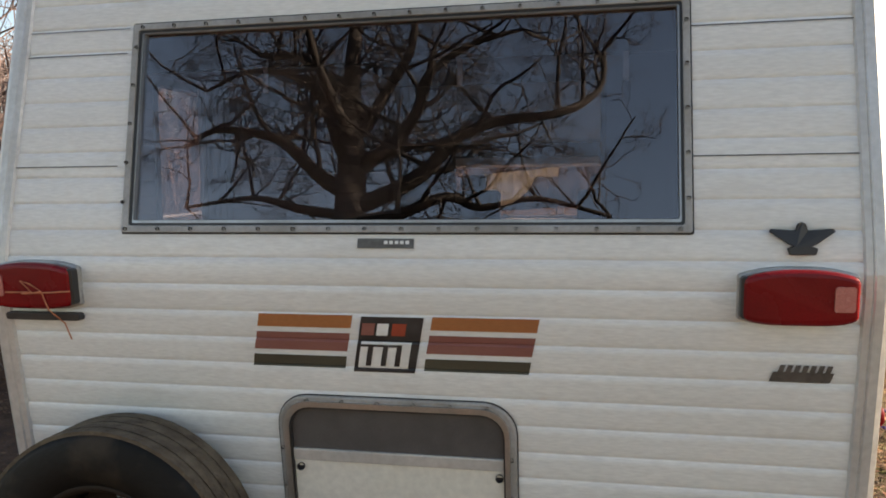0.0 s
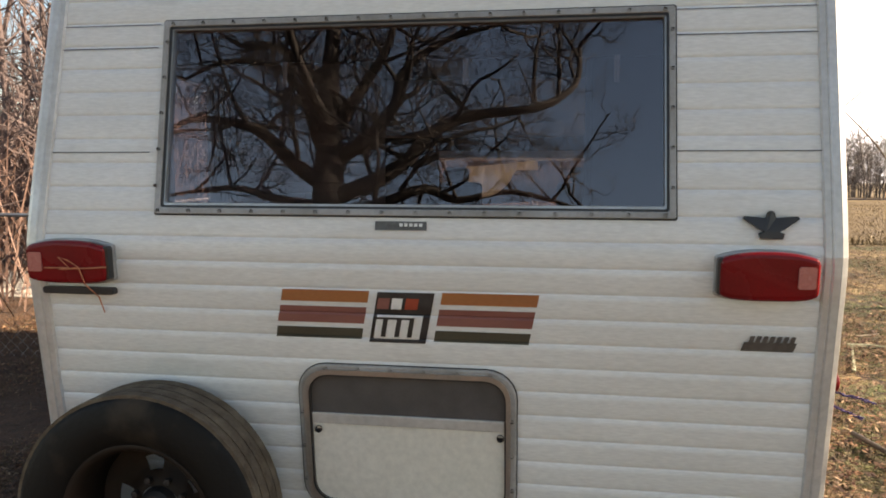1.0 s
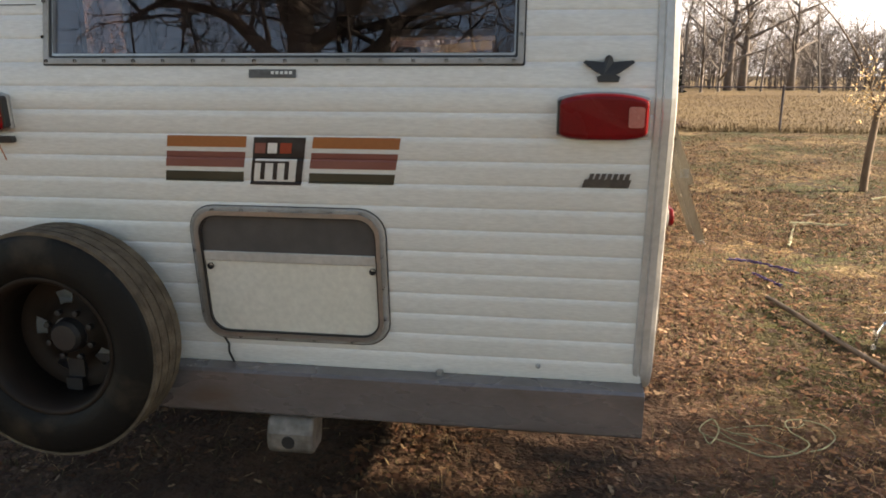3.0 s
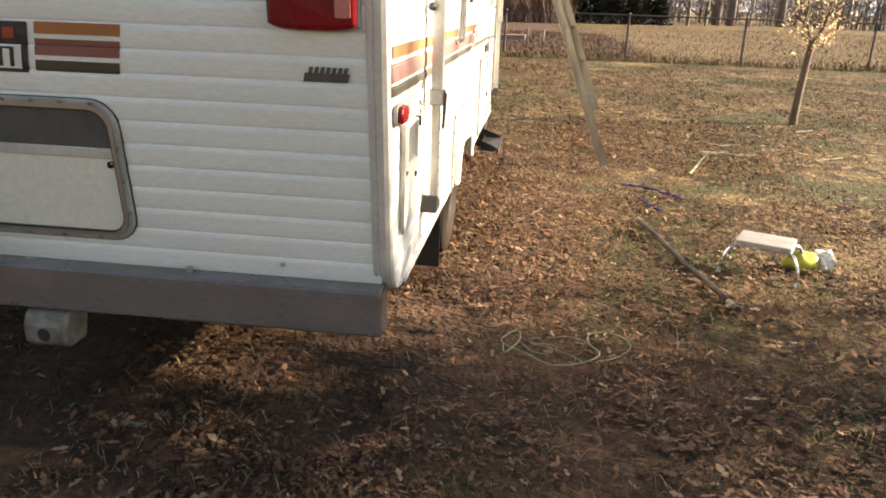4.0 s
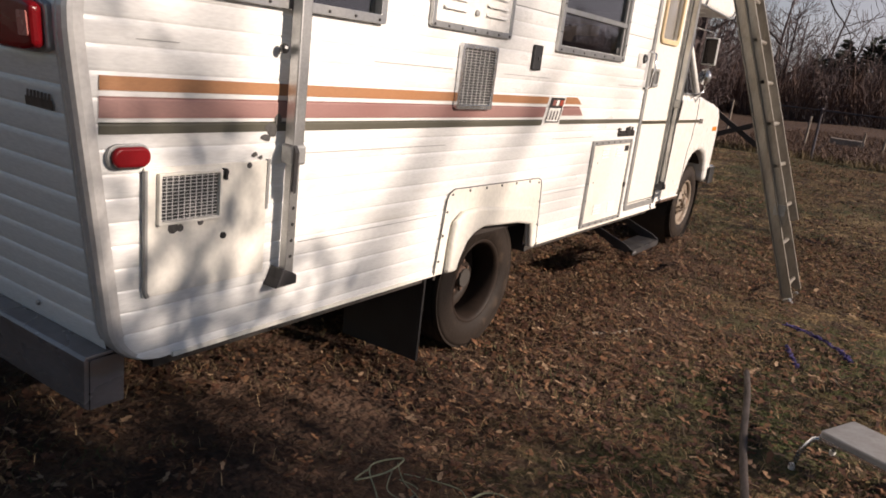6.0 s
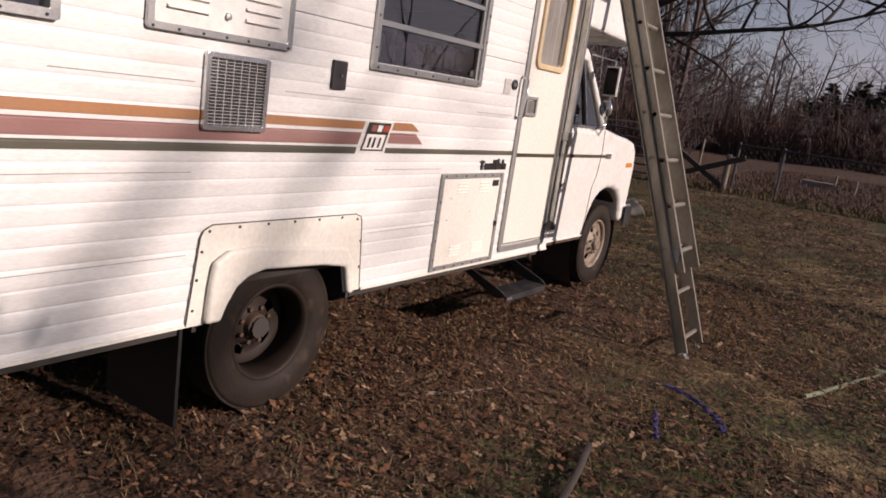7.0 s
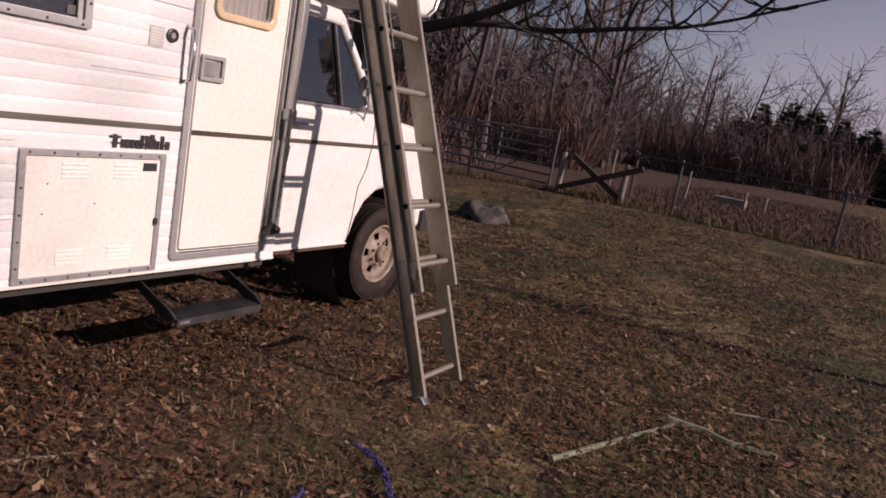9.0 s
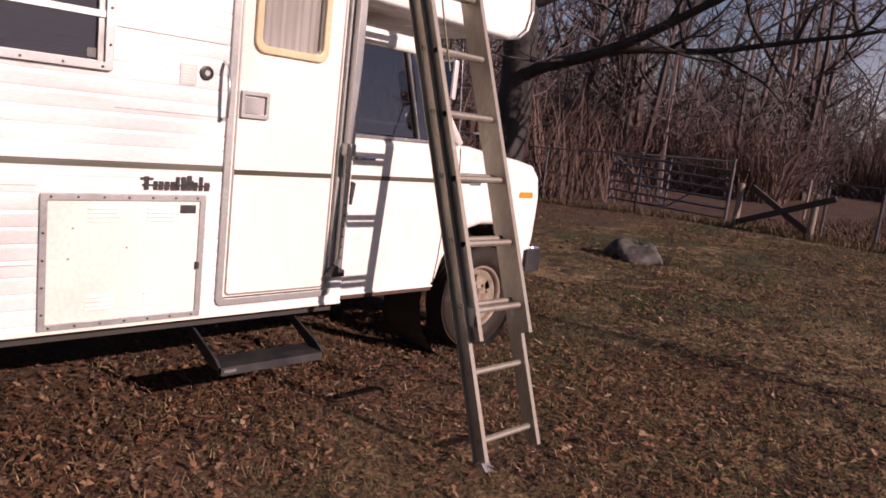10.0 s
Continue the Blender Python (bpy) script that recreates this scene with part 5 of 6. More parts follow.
# towing mirror on a tube frame
mi = part("door_mirror", Shape().prism([(0.605, y, z) for y, z in rounded(7.055, 7.09, 1.64, 1.86, 0.012, 3)], (0.115, 0, 0)), TRIM, motorhome, "tall pale metal towing mirror on a tube frame", bevel=0.008)
part("mirror_glass", Shape().box(0.613, 0.712, 7.050, 7.054, 1.652, 1.848), MIRROR, mi)
part("spot_mirror", Shape().ball((0.655, 7.07, 1.545), 0.055, 6, 12, (1, 0.5, 1.2)), CHROME, mi, smooth=True)
for pts in ([(0.57, 7.28, 1.40), (0.665, 7.10, 1.43), (0.665, 7.09, 1.90), (0.50, 7.0, 1.93)], [(0.575, 7.06, 1.36), (0.665, 7.10, 1.43)], [(0.56, 7.22, 1.30), (0.665, 7.10, 1.45)]):
    part("mirror_arm", Shape().tube(pts, 0.008, 6), CHROME, mi, smooth=True)
part("antenna", Shape().tube([(0.44, 7.45, 1.36), (0.40, 7.42, 2.02)], 0.003, 5), CHROME, cab)


# ---------------------------------------------------------------- ladder
def rail_points(x0, y, z0, z1):
    return (x0 - 0.377 * z0, y, z0), (x0 - 0.377 * z1, y, z1)


ladder = thing("extension_ladder", "weathered aluminium extension ladder leaning against the motorhome", "ladder")


def channel(x0, y, z0, z1, face, name):
    """A C-shaped rail: web and two flanges that turn towards face (+1 or -1 along y)."""
    s = Shape()
    a, b = rail_points(x0, y, z0, z1)
    a, b = Vector(a), Vector(b)
    d = (b - a).normalized()
    nrm = Vector((d.z, 0, -d.x))
    t, w, fl = 0.004, 0.038, 0.024
    side = Vector((0, face, 0))
    prof = [(-w, 0), (w, 0), (w, fl), (w - t, fl), (w - t, t), (-w + t, t), (-w + t, fl), (-w, fl)]
    s.prism([a + nrm * p + side * q for p, q in prof], b - a)
    return part(name, s, LADDER, ladder, bevel=0.0)


BY0, BY1, FX = 6.515, 6.865, 1.738
channel(FX, BY0, 0.03, 2.62, -1, "base_rail")
channel(FX, BY1, 0.03, 2.62, 1, "base_rail")
FLY = FX + 0.066
channel(FLY, BY0 + 0.012, 0.555, 3.10, -1, "fly_rail")
channel(FLY, BY1 - 0.012, 0.555, 3.10, 1, "fly_rail")
for k in range(9):
    z = 0.115 + 0.288 * k
    if z < 2.6:
        part("rung", Shape().tube([(FX - 0.377 * z, BY0 - 0.004, z), (FX - 0.377 * z, BY1 + 0.004, z)], 0.015, 8), LADDER, ladder)
        for y in (BY0 - 0.005, BY1 + 0.005):
            part("rung_rivet", Shape().lathe([(-0.003, 0.011), (0.003, 0.011), (0.004, 0.0005)], (FX - 0.377 * z, y, z), "y", 8), BLACKSTEEL, ladder)
    zf = 0.685 + 0.288 * k
    if zf < 2.9:
        part("rung", Shape().tube([(FLY - 0.377 * zf, BY0 + 0.008, zf), (FLY - 0.377 * zf, BY1 - 0.008, zf)], 0.016, 8), LADDER, ladder)
        for y in (BY0 + 0.006, BY1 - 0.006):
            part("rung_rivet", Shape().lathe([(-0.003, 0.011), (0.003, 0.011), (0.004, 0.0005)], (FLY - 0.377 * zf, y, zf), "y", 8), BLACKSTEEL, ladder)
for y, k in ((BY0, 1.0), (BY1, 0.6)):
    part("foot_shoe", Shape().prism([(FX + a * k, y - 0.026 * k, b * k - 0.015) for a, b in ((-0.04, 0.0), (0.042, 0.0), (0.036, 0.018), (0.0, 0.055), (-0.036, 0.036))], (0, 0.052 * k, 0)), ALU, ladder, bevel=0.004)
    part("rung_hook", Shape().box(FLY - 0.377 * 0.66 - 0.06, FLY - 0.377 * 0.66 + 0.02, y - 0.006, y + 0.006, 0.62, 0.70), ALU_DULL, ladder)
part("pulley_rope", Shape().tube([(FLY - 0.377 * z + 0.02, 6.60 + 0.02 * math.sin(z * 3), z) for z in np.linspace(1.75, 2.7, 12)], 0.005, 5), ROPE, ladder)

# ---------------------------------------------------------------- things on the ground
stool = thing("step_stool", "low step stool with grey vinyl top and bent chrome legs", "stool")
m = Matrix.Translation((2.46, 3.92, land(2.46, 3.92))) @ Euler((0, 0, radians(-24))).to_matrix().to_4x4()
stool.matrix_world = m
part("seat", Shape().prism([(x, y, 0.175) for x, y in rounded(-0.155, 0.155, -0.125, 0.125, 0.02, 4)], (0, 0, 0.03)), VINYL, stool, bevel=0.008, segments=3)
part("seat_rim", Shape().hoop([(x, y, 0.168) for x, y in rounded(-0.158, 0.158, -0.128, 0.128, 0.02, 4)], [(x, y, 0.168) for x, y in rounded(-0.148, 0.148, -0.118, 0.118, 0.018, 4)], (0, 0, 0.012)), CHROME, stool)
for s in (-1, 1):
    part("leg_hoop", Shape().tube([(s * 0.215, -0.15, 0.0), (s * 0.20, -0.14, 0.10), (s * 0.175, -0.115, 0.155), (s * 0.13, -0.09, 0.168), (s * 0.13, 0.09, 0.168), (s * 0.175, 0.115, 0.155), (s * 0.20, 0.14, 0.10), (s * 0.215, 0.15, 0.0)], 0.010, 8), CHROME, stool, smooth=True)
    for t in (-1, 1):
        part("rubber_foot", Shape().lathe([(0, 0.014), (0.025, 0.013), (0.026, 0.0005)], (s * 0.215, t * 0.15, -0.004), "z", 10), WHITE, stool)

bag = thing("plastic_bag", "crumpled yellow plastic bag with a white clear end", "bag")
bm_ = Shape().ball((2.70, 3.98, land(2.70, 3.98) + 0.062), 0.085, 10, 18, (1.25, 0.75, 0.78))
bm_.v = [tuple(Vector(p) + Vector(noise.noise_vector(Vector(p) * 18)) * 0.018) for p in bm_.v]
part("bag_body", bm_, BAGMAT, bag, smooth=True)
be = Shape().ball((2.83, 4.0, land(2.8, 4.0) + 0.062), 0.075, 12, 20, (0.7, 0.9, 0.95))
be.v = [tuple(Vector(p) + Vector(noise.noise_vector(Vector(p) * 30)) * 0.032) for p in be.v]
part("bag_end", be, BAGWHITE, bag)

pole = thing("wooden_pole", "weathered dark wooden pole with a worn pale tip lying on leaves", "pole")
pa, pb = Vector((1.832, 4.70, 0.03)), Vector((2.128, 3.30, 0.012))
part("shaft", Shape().tube([pa.lerp(pb, k / 8) + Vector((0.006 * math.sin(k), 0, 0)) for k in range(9)], 0.0165, 10), WOODPOLE, pole, smooth=True)
part("ferrule", Shape().tube([pb, pb.lerp(pa, -0.045)], [0.018, 0.020], 10), TIMBER, pole)
part("metal_end", Shape().tube([pb.lerp(pa, -0.046), pb.lerp(pa, -0.075)], [0.021, 0.019], 10), BLACKSTEEL, pole)


def lay(pts, up=0.012):
    return [(x, y, land(x, y) + up) for x, y in pts]


def smooth_line(pts, n=6):
    """A Catmull-Rom line through the points."""
    out = []
    p = [Vector(q) for q in pts]
    for i in range(len(p) - 1):
        a, b, c, d = p[max(i - 1, 0)], p[i], p[i + 1], p[min(i + 2, len(p) - 1)]
        for k in range(n):
            t = k / n
            out.append(0.5 * ((2 * b) + (c - a) * t + (2 * a - 5 * b + 4 * c - d) * t * t + (3 * b - a - 3 * c + d) * t ** 3))
    return out + [p[-1]]


rope = thing("rope_tangle", "loose tangle of pale thin rope lying on leaves", "rope")
main = smooth_line([Vector((x, y, land(x, y) + u)) for x, y, u in ((0.99, 2.58, 0.02), (1.00, 2.49, 0.02), (1.06, 2.60, 0.03), (1.05, 2.70, 0.035), (0.98, 2.60, 0.02), (1.10, 2.48, 0.025), (1.20, 2.41, 0.02), (1.33, 2.44, 0.025), (1.41, 2.52, 0.035), (1.37, 2.63, 0.03), (1.38, 2.74, 0.025), (1.45, 2.77, 0.025), (1.53, 2.72, 0.03), (1.55, 2.62, 0.025), (1.47, 2.51, 0.025), (1.40, 2.47, 0.025))])
part("strand", Shape().tube([q + Vector((0, 0, 0.010)) for q in main], 0.0034, 6), ROPE, rope, smooth=True)
for loop in (((1.04, 2.68), (1.13, 2.60), (1.22, 2.56), (1.30, 2.50), (1.34, 2.45)), ((1.10, 2.64), (1.20, 2.68), (1.30, 2.70), (1.36, 2.66)), ((1.06, 2.62), (1.12, 2.52), (1.20, 2.52), (1.19, 2.60), (1.11, 2.60)), ((1.36, 2.70), (1.42, 2.70), (1.46, 2.74))):
    part("strand", Shape().tube(smooth_line([Vector((x, y, land(x, y) + 0.03)) for x, y in loop]), 0.0026, 5), ROPE, rope, smooth=True)

strap = thing("purple_strap", "frayed purple strap lying in the grass", "strap")
for pts, w in ((((1.83, 5.83), (1.93, 5.80), (2.05, 5.74), (2.14, 5.64), (2.21, 5.54), (2.26, 5.44)), 0.016), (((1.92, 5.40), (1.945, 5.30), (1.99, 5.18), (2.03, 5.06)), 0.012)):
    ln = smooth_line([Vector((x, y, land(x, y) + 0.032)) for x, y in pts])
    s = Shape()
    for k in range(4):
        j = [q + Vector((random.uniform(-w, w), random.uniform(-w, w), random.uniform(-0.008, 0.012))) for q in ln]
        s.tube(j, 0.005, 5)
    part("strap_length", s, PURPLE, strap)

for pts, r in ((((2.50, 6.45), (2.62, 6.80), (2.70, 7.02), (2.83, 7.40)), 0.017), (((2.80, 7.42), (2.97, 7.44), (3.14, 7.40), (3.36, 7.44)), 0.032), (((2.2, 5.1), (2.28, 5.0)), 0.006), (((0.95, 4.62), (1.05, 4.75), (1.16, 4.98)), 0.009), (((3.05, 7.9), (3.35, 8.05)), 0.010), (((-0.35, 1.68), (-0.22, 1.70)), 0.012), (((3.9, 7.35), (4.25, 7.6)), 0.012), (((4.2, 9.0), (4.5, 9.25)), 0.012)):
    ln = smooth_line([Vector((x, y, land(x, y) + 0.014)) for x, y in pts], 5)
    stick = thing("fallen_stick", "pale dry stick lying on the leaves", "stick", "fallen sticks", Shape().tube([q + Vector((random.uniform(-0.008, 0.008), random.uniform(-0.008, 0.008), 0)) for q in ln], [r * (1 - 0.5 * i / len(ln)) for i in range(len(ln))], 6), ROPE if r > 0.011 else TIMBER)

# a weathered stump in the grass
rk = Shape().ball((-0.94, 12.2, land(-0.9, 12.2) + 0.04), 0.25, 16, 28, (1.6, 1.0, 0.68))
rk.v = [tuple(Vector(p) + Vector(noise.noise_vector(Vector(p) * 4.2)) * 0.13 + Vector(noise.noise_vector(Vector(p) * 9)) * 0.05) for p in rk.v]
thing("fallen_log", "weathered grey log lump lying in the grass", "log", "", rk, STONE, True)

# ---------------------------------------------------------------- fences
FY = 18.0


def pipe_post(x, y, h, r=0.028, mat=GALV, parent=None, name="post"):
    z = land(x, y)
    return part(name, Shape().tube([(x, y, z - 0.05), (x, y, z + h)], r, 8).ball((x, y, z + h), r * 1.25, 5, 8), mat, parent)


def chain_fence(points, h, label, mat=GALV, rail_mat=None, pitch=0.11):
    fence = thing("chain_link_fence", label, "fence")
    for x, y in points:
        pipe_post(x, y, h, 0.028, mat, fence)
    for a, b in zip(points[:-1], points[1:]):
        za, zb = land(*a), land(*b)
        part("top_rail", Shape().tube([(a[0], a[1], za + h - 0.02), (b[0], b[1], zb + h - 0.02)], 0.02, 6), rail_mat or mat, fence)
        length = math.dist(a, b)
        s = Shape()
        n = int(length / pitch)
        A, B = Vector((a[0], a[1], za + 0.04)), Vector((b[0], b[1], zb + 0.04))
        up = Vector((0, 0, h - 0.06))
        span = (h - 0.06) / length
        for k in range(-int(n * span), n):
            for flip in (0, 1):
                t0, t1 = k / n, k / n + span
                u0, u1 = 0.0, 1.0
                if t0 < 0:
                    u0, t0 = -t0 / span, 0.0
                if t1 > 1:
                    u1, t1 = 1 - (t1 - 1) / span, 1.0
                if flip:
                    u0, u1 = 1 - u0, 1 - u1
                s.tube([A.lerp(B, t0) + up * u0, A.lerp(B, t1) + up * u1], 0.0015, 3, False)
        part("wire_mesh", s, mat, fence)
    return fence


chain_fence([(-0.70, FY), (0.18, FY), (3.05, FY - 0.05), (5.7, FY), (8.6, FY + 0.2), (11.6, FY + 0.4), (15.0, FY + 0.6), (19.0, FY + 0.9)], 1.05, "old chain-link fence with thin rusty posts along the field", GATEMAT)
chain_fence([(-9.6, FY - 0.2), (-6.75, FY - 0.2), (-4.25, FY - 0.3), (-2.45, FY)], 1.25, "galvanised chain-link fence with a pale top rail", GATEMAT, GALV)
chain_fence([(-4.75, 5.74), (-4.95, 10.0), (-5.3, 14.4)], 1.38, "galvanised chain-link fence with grey pipe posts", GALV)
chain_fence([(-4.75, 5.74), (-7.6, 5.6), (-10.6, 5.4)], 1.38, "galvanised chain-link side fence", GALV)

GATETUBE = material("blue_grey_gate_tube", (0.125, 0.125, 0.16), 0.55, 0.3, second=(0.10, 0.085, 0.085), scale=8)
gate = thing("farm_gate", "dark blue-grey tubular farm gate in the fence", "gate")
gx0, gx1, gy = -5.25, -2.55, FY + 0.25
for k in range(6):
    z = 0.28 + 0.165 * k
    part("gate_bar", Shape().tube([(gx0, gy, 0.345 + z * 1.15 - 0.32), (gx1, gy, 0.32 + z * 1.13 - 0.32)], 0.024, 8), GATETUBE, gate)
for x in (gx0, (gx0 + gx1) / 2, gx1):
    part("gate_upright", Shape().tube([(x, gy, 0.30), (x, gy, 1.33)], 0.024, 8), GATETUBE, gate)
for a, b in ((gx0, (gx0 + gx1) / 2), (gx1, (gx0 + gx1) / 2)):
    part("gate_brace", Shape().tube([(a, gy + 0.03, 1.29), (b, gy + 0.03, 0.33)], 0.02, 6), GATETUBE, gate)

brace = thing("fence_brace", "crossed dark timbers between two grey wooden fence posts", "fence brace")
for x, h in ((-2.20, 0.84), (-0.84, 0.80)):
    z = land(x, FY)
    part("wooden_post", Shape().tube([(x, FY - 0.1, z - 0.1), (x + 0.01, FY - 0.1, z + h)], [0.06, 0.055], 10), TIMBER, brace, "weathered grey post")
za = land(-1.4, FY)
for a, b in (((-2.15, za + 0.10), (-0.50, za + 0.78)), ((-2.0, za + 0.78), (-0.80, za + 0.06))):
    d = Vector((b[0] - a[0], 0, b[1] - a[1])).normalized()
    q = Vector((-d.z, 0, d.x)) * 0.055
    A, B = Vector((a[0], FY - 0.17, a[1])), Vector((b[0], FY - 0.17, b[1]))
    part("timber", Shape().prism([A - q, B - q, B + q, A + q], (0, 0.06, 0)), DARKTIMBER, brace, bevel=0.006)
    FY += 0.07
FY = 18.0
for x, y, h in ((0.6, 24.0, 0.5), (1.1, 24.1, 0.45), (-0.7, 23.0, 0.8), (-2.9, 23.5, 1.0)):
    z = land(x, y)
    thing("far_fence_post", "pale old wooden post in the field", "post", "posts in the field", Shape().tube([(x, y, z - 0.1), (x + 0.02, y, z + h)], 0.032, 7), TIMBER)
part_slab = Shape().box(-0.42, 0.42, -0.2, 0.2, 0, 0.26)
slab = thing("concrete_trough", "weathered grey block lying in the field", "block", "", part_slab, TIMBER, bevel=0.02)
slab.location = (0.1, 25.0, land(0.1, 25.0) - 0.03)


# ---------------------------------------------------------------- trees
def branchy(seed, start, way, length, radius, depth, rng_kids=(4, 7), wiggle=0.25, droop=0.0, up=0.12, shrink=0.62, spread=0.9, min_r=0.004, sides0=10, clear=0.3, out=None, slim=False):
    """Tapered limbs that fork again and again, gathered in one Shape."""
    out = out or Shape()
    rnd = random.Random(seed)

    def grow(p, d, ln, r, lev):
        n = 2 if lev == 0 else (5 if lev == depth else 3) if slim else 7 if lev >= depth - 1 else 5 if lev > 1 else 4
        pts, rad = [p.copy()], [r]
        q, e = p.copy(), d.normalized()
        for i in range(n):
            e = (e + Vector((rnd.gauss(0, 1), rnd.gauss(0, 1), rnd.gauss(0, 1))) * wiggle * (0.45 if lev == depth else 1.0) + Vector((0, 0, up if lev < depth else 0.05)) - Vector((0, 0, droop * (1 if lev <= 1 else 0)))).normalized()
            q = q + e * (ln / n)
            pts.append(q.copy())
            rad.append(max(min_r * 0.6, r * (1 - (0.62 if lev else 0.9) * (i + 1) / n)))
        out.tube(pts, rad, sides0 if lev == depth else 3 if slim or lev == 0 else 7 if lev == depth - 1 else 5 if lev == depth - 2 else 4, False)
        if lev <= 0:
            return
        kids = rnd.randint(*rng_kids)
        for k in range(kids):
            f = clear + (1 - clear) * (k + rnd.random()) / kids if lev == depth else 0.22 + 0.78 * (k + rnd.random()) / kids
            i = min(n - 1, int(f * n))
            base = pts[i].lerp(pts[i + 1], f * n - i)
            dr_ = (pts[i + 1] - pts[i]).normalized()
            side = dr_.orthogonal()
            side.rotate(Matrix.Rotation(rnd.uniform(0, 2 * math.pi), 3, dr_))
            nd = (dr_ * rnd.uniform(0.45, 0.9) + side * spread * rnd.uniform(0.7, 1.2)).normalized()
            grow(base, nd, ln * shrink * rnd.uniform(0.7, 1.15) * (1.0 if lev < depth else rnd.uniform(0.8, 1.1)), max(min_r, rad[i] * rnd.uniform(0.42, 0.68)), lev - 1)

    grow(Vector(start), Vector(way), length, radius, depth)
    return out


def bare_tree(name, label, trunk, crown, mat, group=""):
    t = thing(name, label, "tree", group)
    part("trunk", trunk, mat, t, smooth=True)
    part("crown", crown, mat, t, smooth=True)
    return t


# old oak behind the walker, mirrored in the rear window
ox, oy = -4.75, -10.0
oz = land(ox, oy)
trunk = Shape().tube(smooth_line([Vector(p) for p in ((ox + 0.1, oy, oz - 0.2), (ox + 0.08, oy, oz + 1.6), (ox, oy, oz + 4.5), (ox - 0.1, oy, oz + 7.2), (ox - 0.35, oy + 0.1, oz + 9.6), (ox - 0.5, oy, oz + 12.5))], 3), list(np.linspace(0.50, 0.34, 9)) + list(np.linspace(0.32, 0.10, 7)), 14)
crown = Shape()
OAK_ARMS = (
    (7.0, ((0, 0, 0), (-0.8, 0.1, 0.5), (-1.7, 0.1, 1.3), (-2.3, 0.2, 1.5), (-3.3, 0.3, 1.55), (-4.0, 0.2, 1.2)), 0.19),
    (7.3, ((0, 0, 0), (-0.5, 0.1, 1.0), (-1.0, 0.0, 2.1), (-1.7, 0.1, 2.7), (-2.8, 0.2, 2.8), (-3.8, 0.1, 2.4)), 0.16),
    (6.8, ((0, 0, 0), (0.9, 0.1, 0.35), (1.6, 0.2, 0.8), (2.0, 0.2, 1.4), (2.9, 0.1, 1.9), (4.2, 0.2, 2.0), (5.0, 0.1, 2.6), (5.1, 0, 3.6)), 0.20),
    (7.7, ((0, 0, 0), (0.7, 0.1, 0.5), (1.2, 0.1, 1.3), (1.3, 0.0, 2.2), (2.2, 0.1, 2.9), (3.4, 0.2, 3.2)), 0.18),
    (8.6, ((0, 0, 0), (0.4, 0.0, 0.9), (0.9, 0.1, 1.9), (1.0, 0.1, 3.0), (1.4, 0, 4.2)), 0.16),
    (8.9, ((0, 0, 0), (-0.6, 0.1, 0.7), (-1.5, 0.2, 1.5), (-2.6, 0.1, 1.7), (-3.6, 0.2, 2.4)), 0.13),
    (6.5, ((0, 0, 0), (1.0, 0.2, 0.05), (2.0, 0.3, 0.4), (2.7, 0.2, 0.2), (3.8, 0.3, 0.35), (5.2, 0.2, 0.0)), 0.15),
    (6.6, ((0, 0, 0), (-1.1, 0.2, 0.1), (-2.2, 0.1, 0.4), (-3.6, 0.3, 0.1)), 0.13),
    (8.0, ((0, 0, 0), (0.3, -1.0, 0.5), (0.6, -2.2, 1.4), (1.2, -3.2, 2.0)), 0.15),
    (8.2, ((0, 0, 0), (-0.4, 0.9, 0.6), (-0.7, 2.0, 1.6), (-0.4, 2.9, 2.4)), 0.14),
)
for k, (h, pts, r) in enumerate(OAK_ARMS):
    ln = smooth_line([Vector((ox + a, oy + b, oz + h + c)) for a, b, c in pts], 4)
    crown.tube(ln, list(np.linspace(r, r * 0.22, len(ln))), 9, False)
    for j, q in enumerate(ln[4::2]):
        f = 1 - 0.6 * j / len(ln)
        g = k * 31 + j * 17
        branchy(100 + g, q, (math.sin(g * 1.3), 0.7 * math.cos(g * 2.1), 0.5 + 0.6 * math.cos(g * 0.7)), 1.9 * f + 0.5, max(0.02, r * 0.32 * f), 3, (4, 6), 0.30, 0.0, 0.05, 0.58, 1.0, 0.0055, 6, 0.15, crown)
for k, (h, pts, r) in enumerate(OAK_ARMS):
    ln = smooth_line([Vector((ox + a, oy + b, oz + h + c)) for a, b, c in pts], 4)
    for j, q in enumerate(ln[2::2]):
        g = k * 37 + j * 23
        branchy(4000 + g, q, (math.sin(g * 1.9), 0.5 * math.cos(g * 1.3), 0.25 + 0.9 * math.cos(g * 0.9)), 1.15, 0.024, 3, (3, 5), 0.34, 0.0, 0.04, 0.6, 1.0, 0.0045, 5, 0.1, crown, True)
bare_tree("oak_tree", "large bare old oak with wide crooked limbs", trunk, crown, SHADED_OAK)

# tree in front of the cab, with a long limb over the yard
fx, fy = -4.33, 13.5
fz = land(fx, fy)
trunk = Shape().tube([(fx, fy, fz - 0.2), (fx, fy, fz + 0.6), (fx + 0.05, fy, fz + 2.2), (fx - 0.1, fy, fz + 4.2), (fx - 0.3, fy, fz + 7.0)], [0.42, 0.31, 0.28, 0.25, 0.14], 14)
crown = Shape()
limb = [Vector(p) for p in ((fx, fy, fz + 2.15), (-3.85, 13.4, 2.52), (-2.7, 13.3, 2.76), (-1.9, 13.2, 3.0), (-0.8, 13.1, 3.45), (0.6, 13.0, 4.05), (2.0, 12.9, 4.55))]
crown.tube(smooth_line(limb, 4), list(np.linspace(0.115, 0.022, 25)), 10, False)
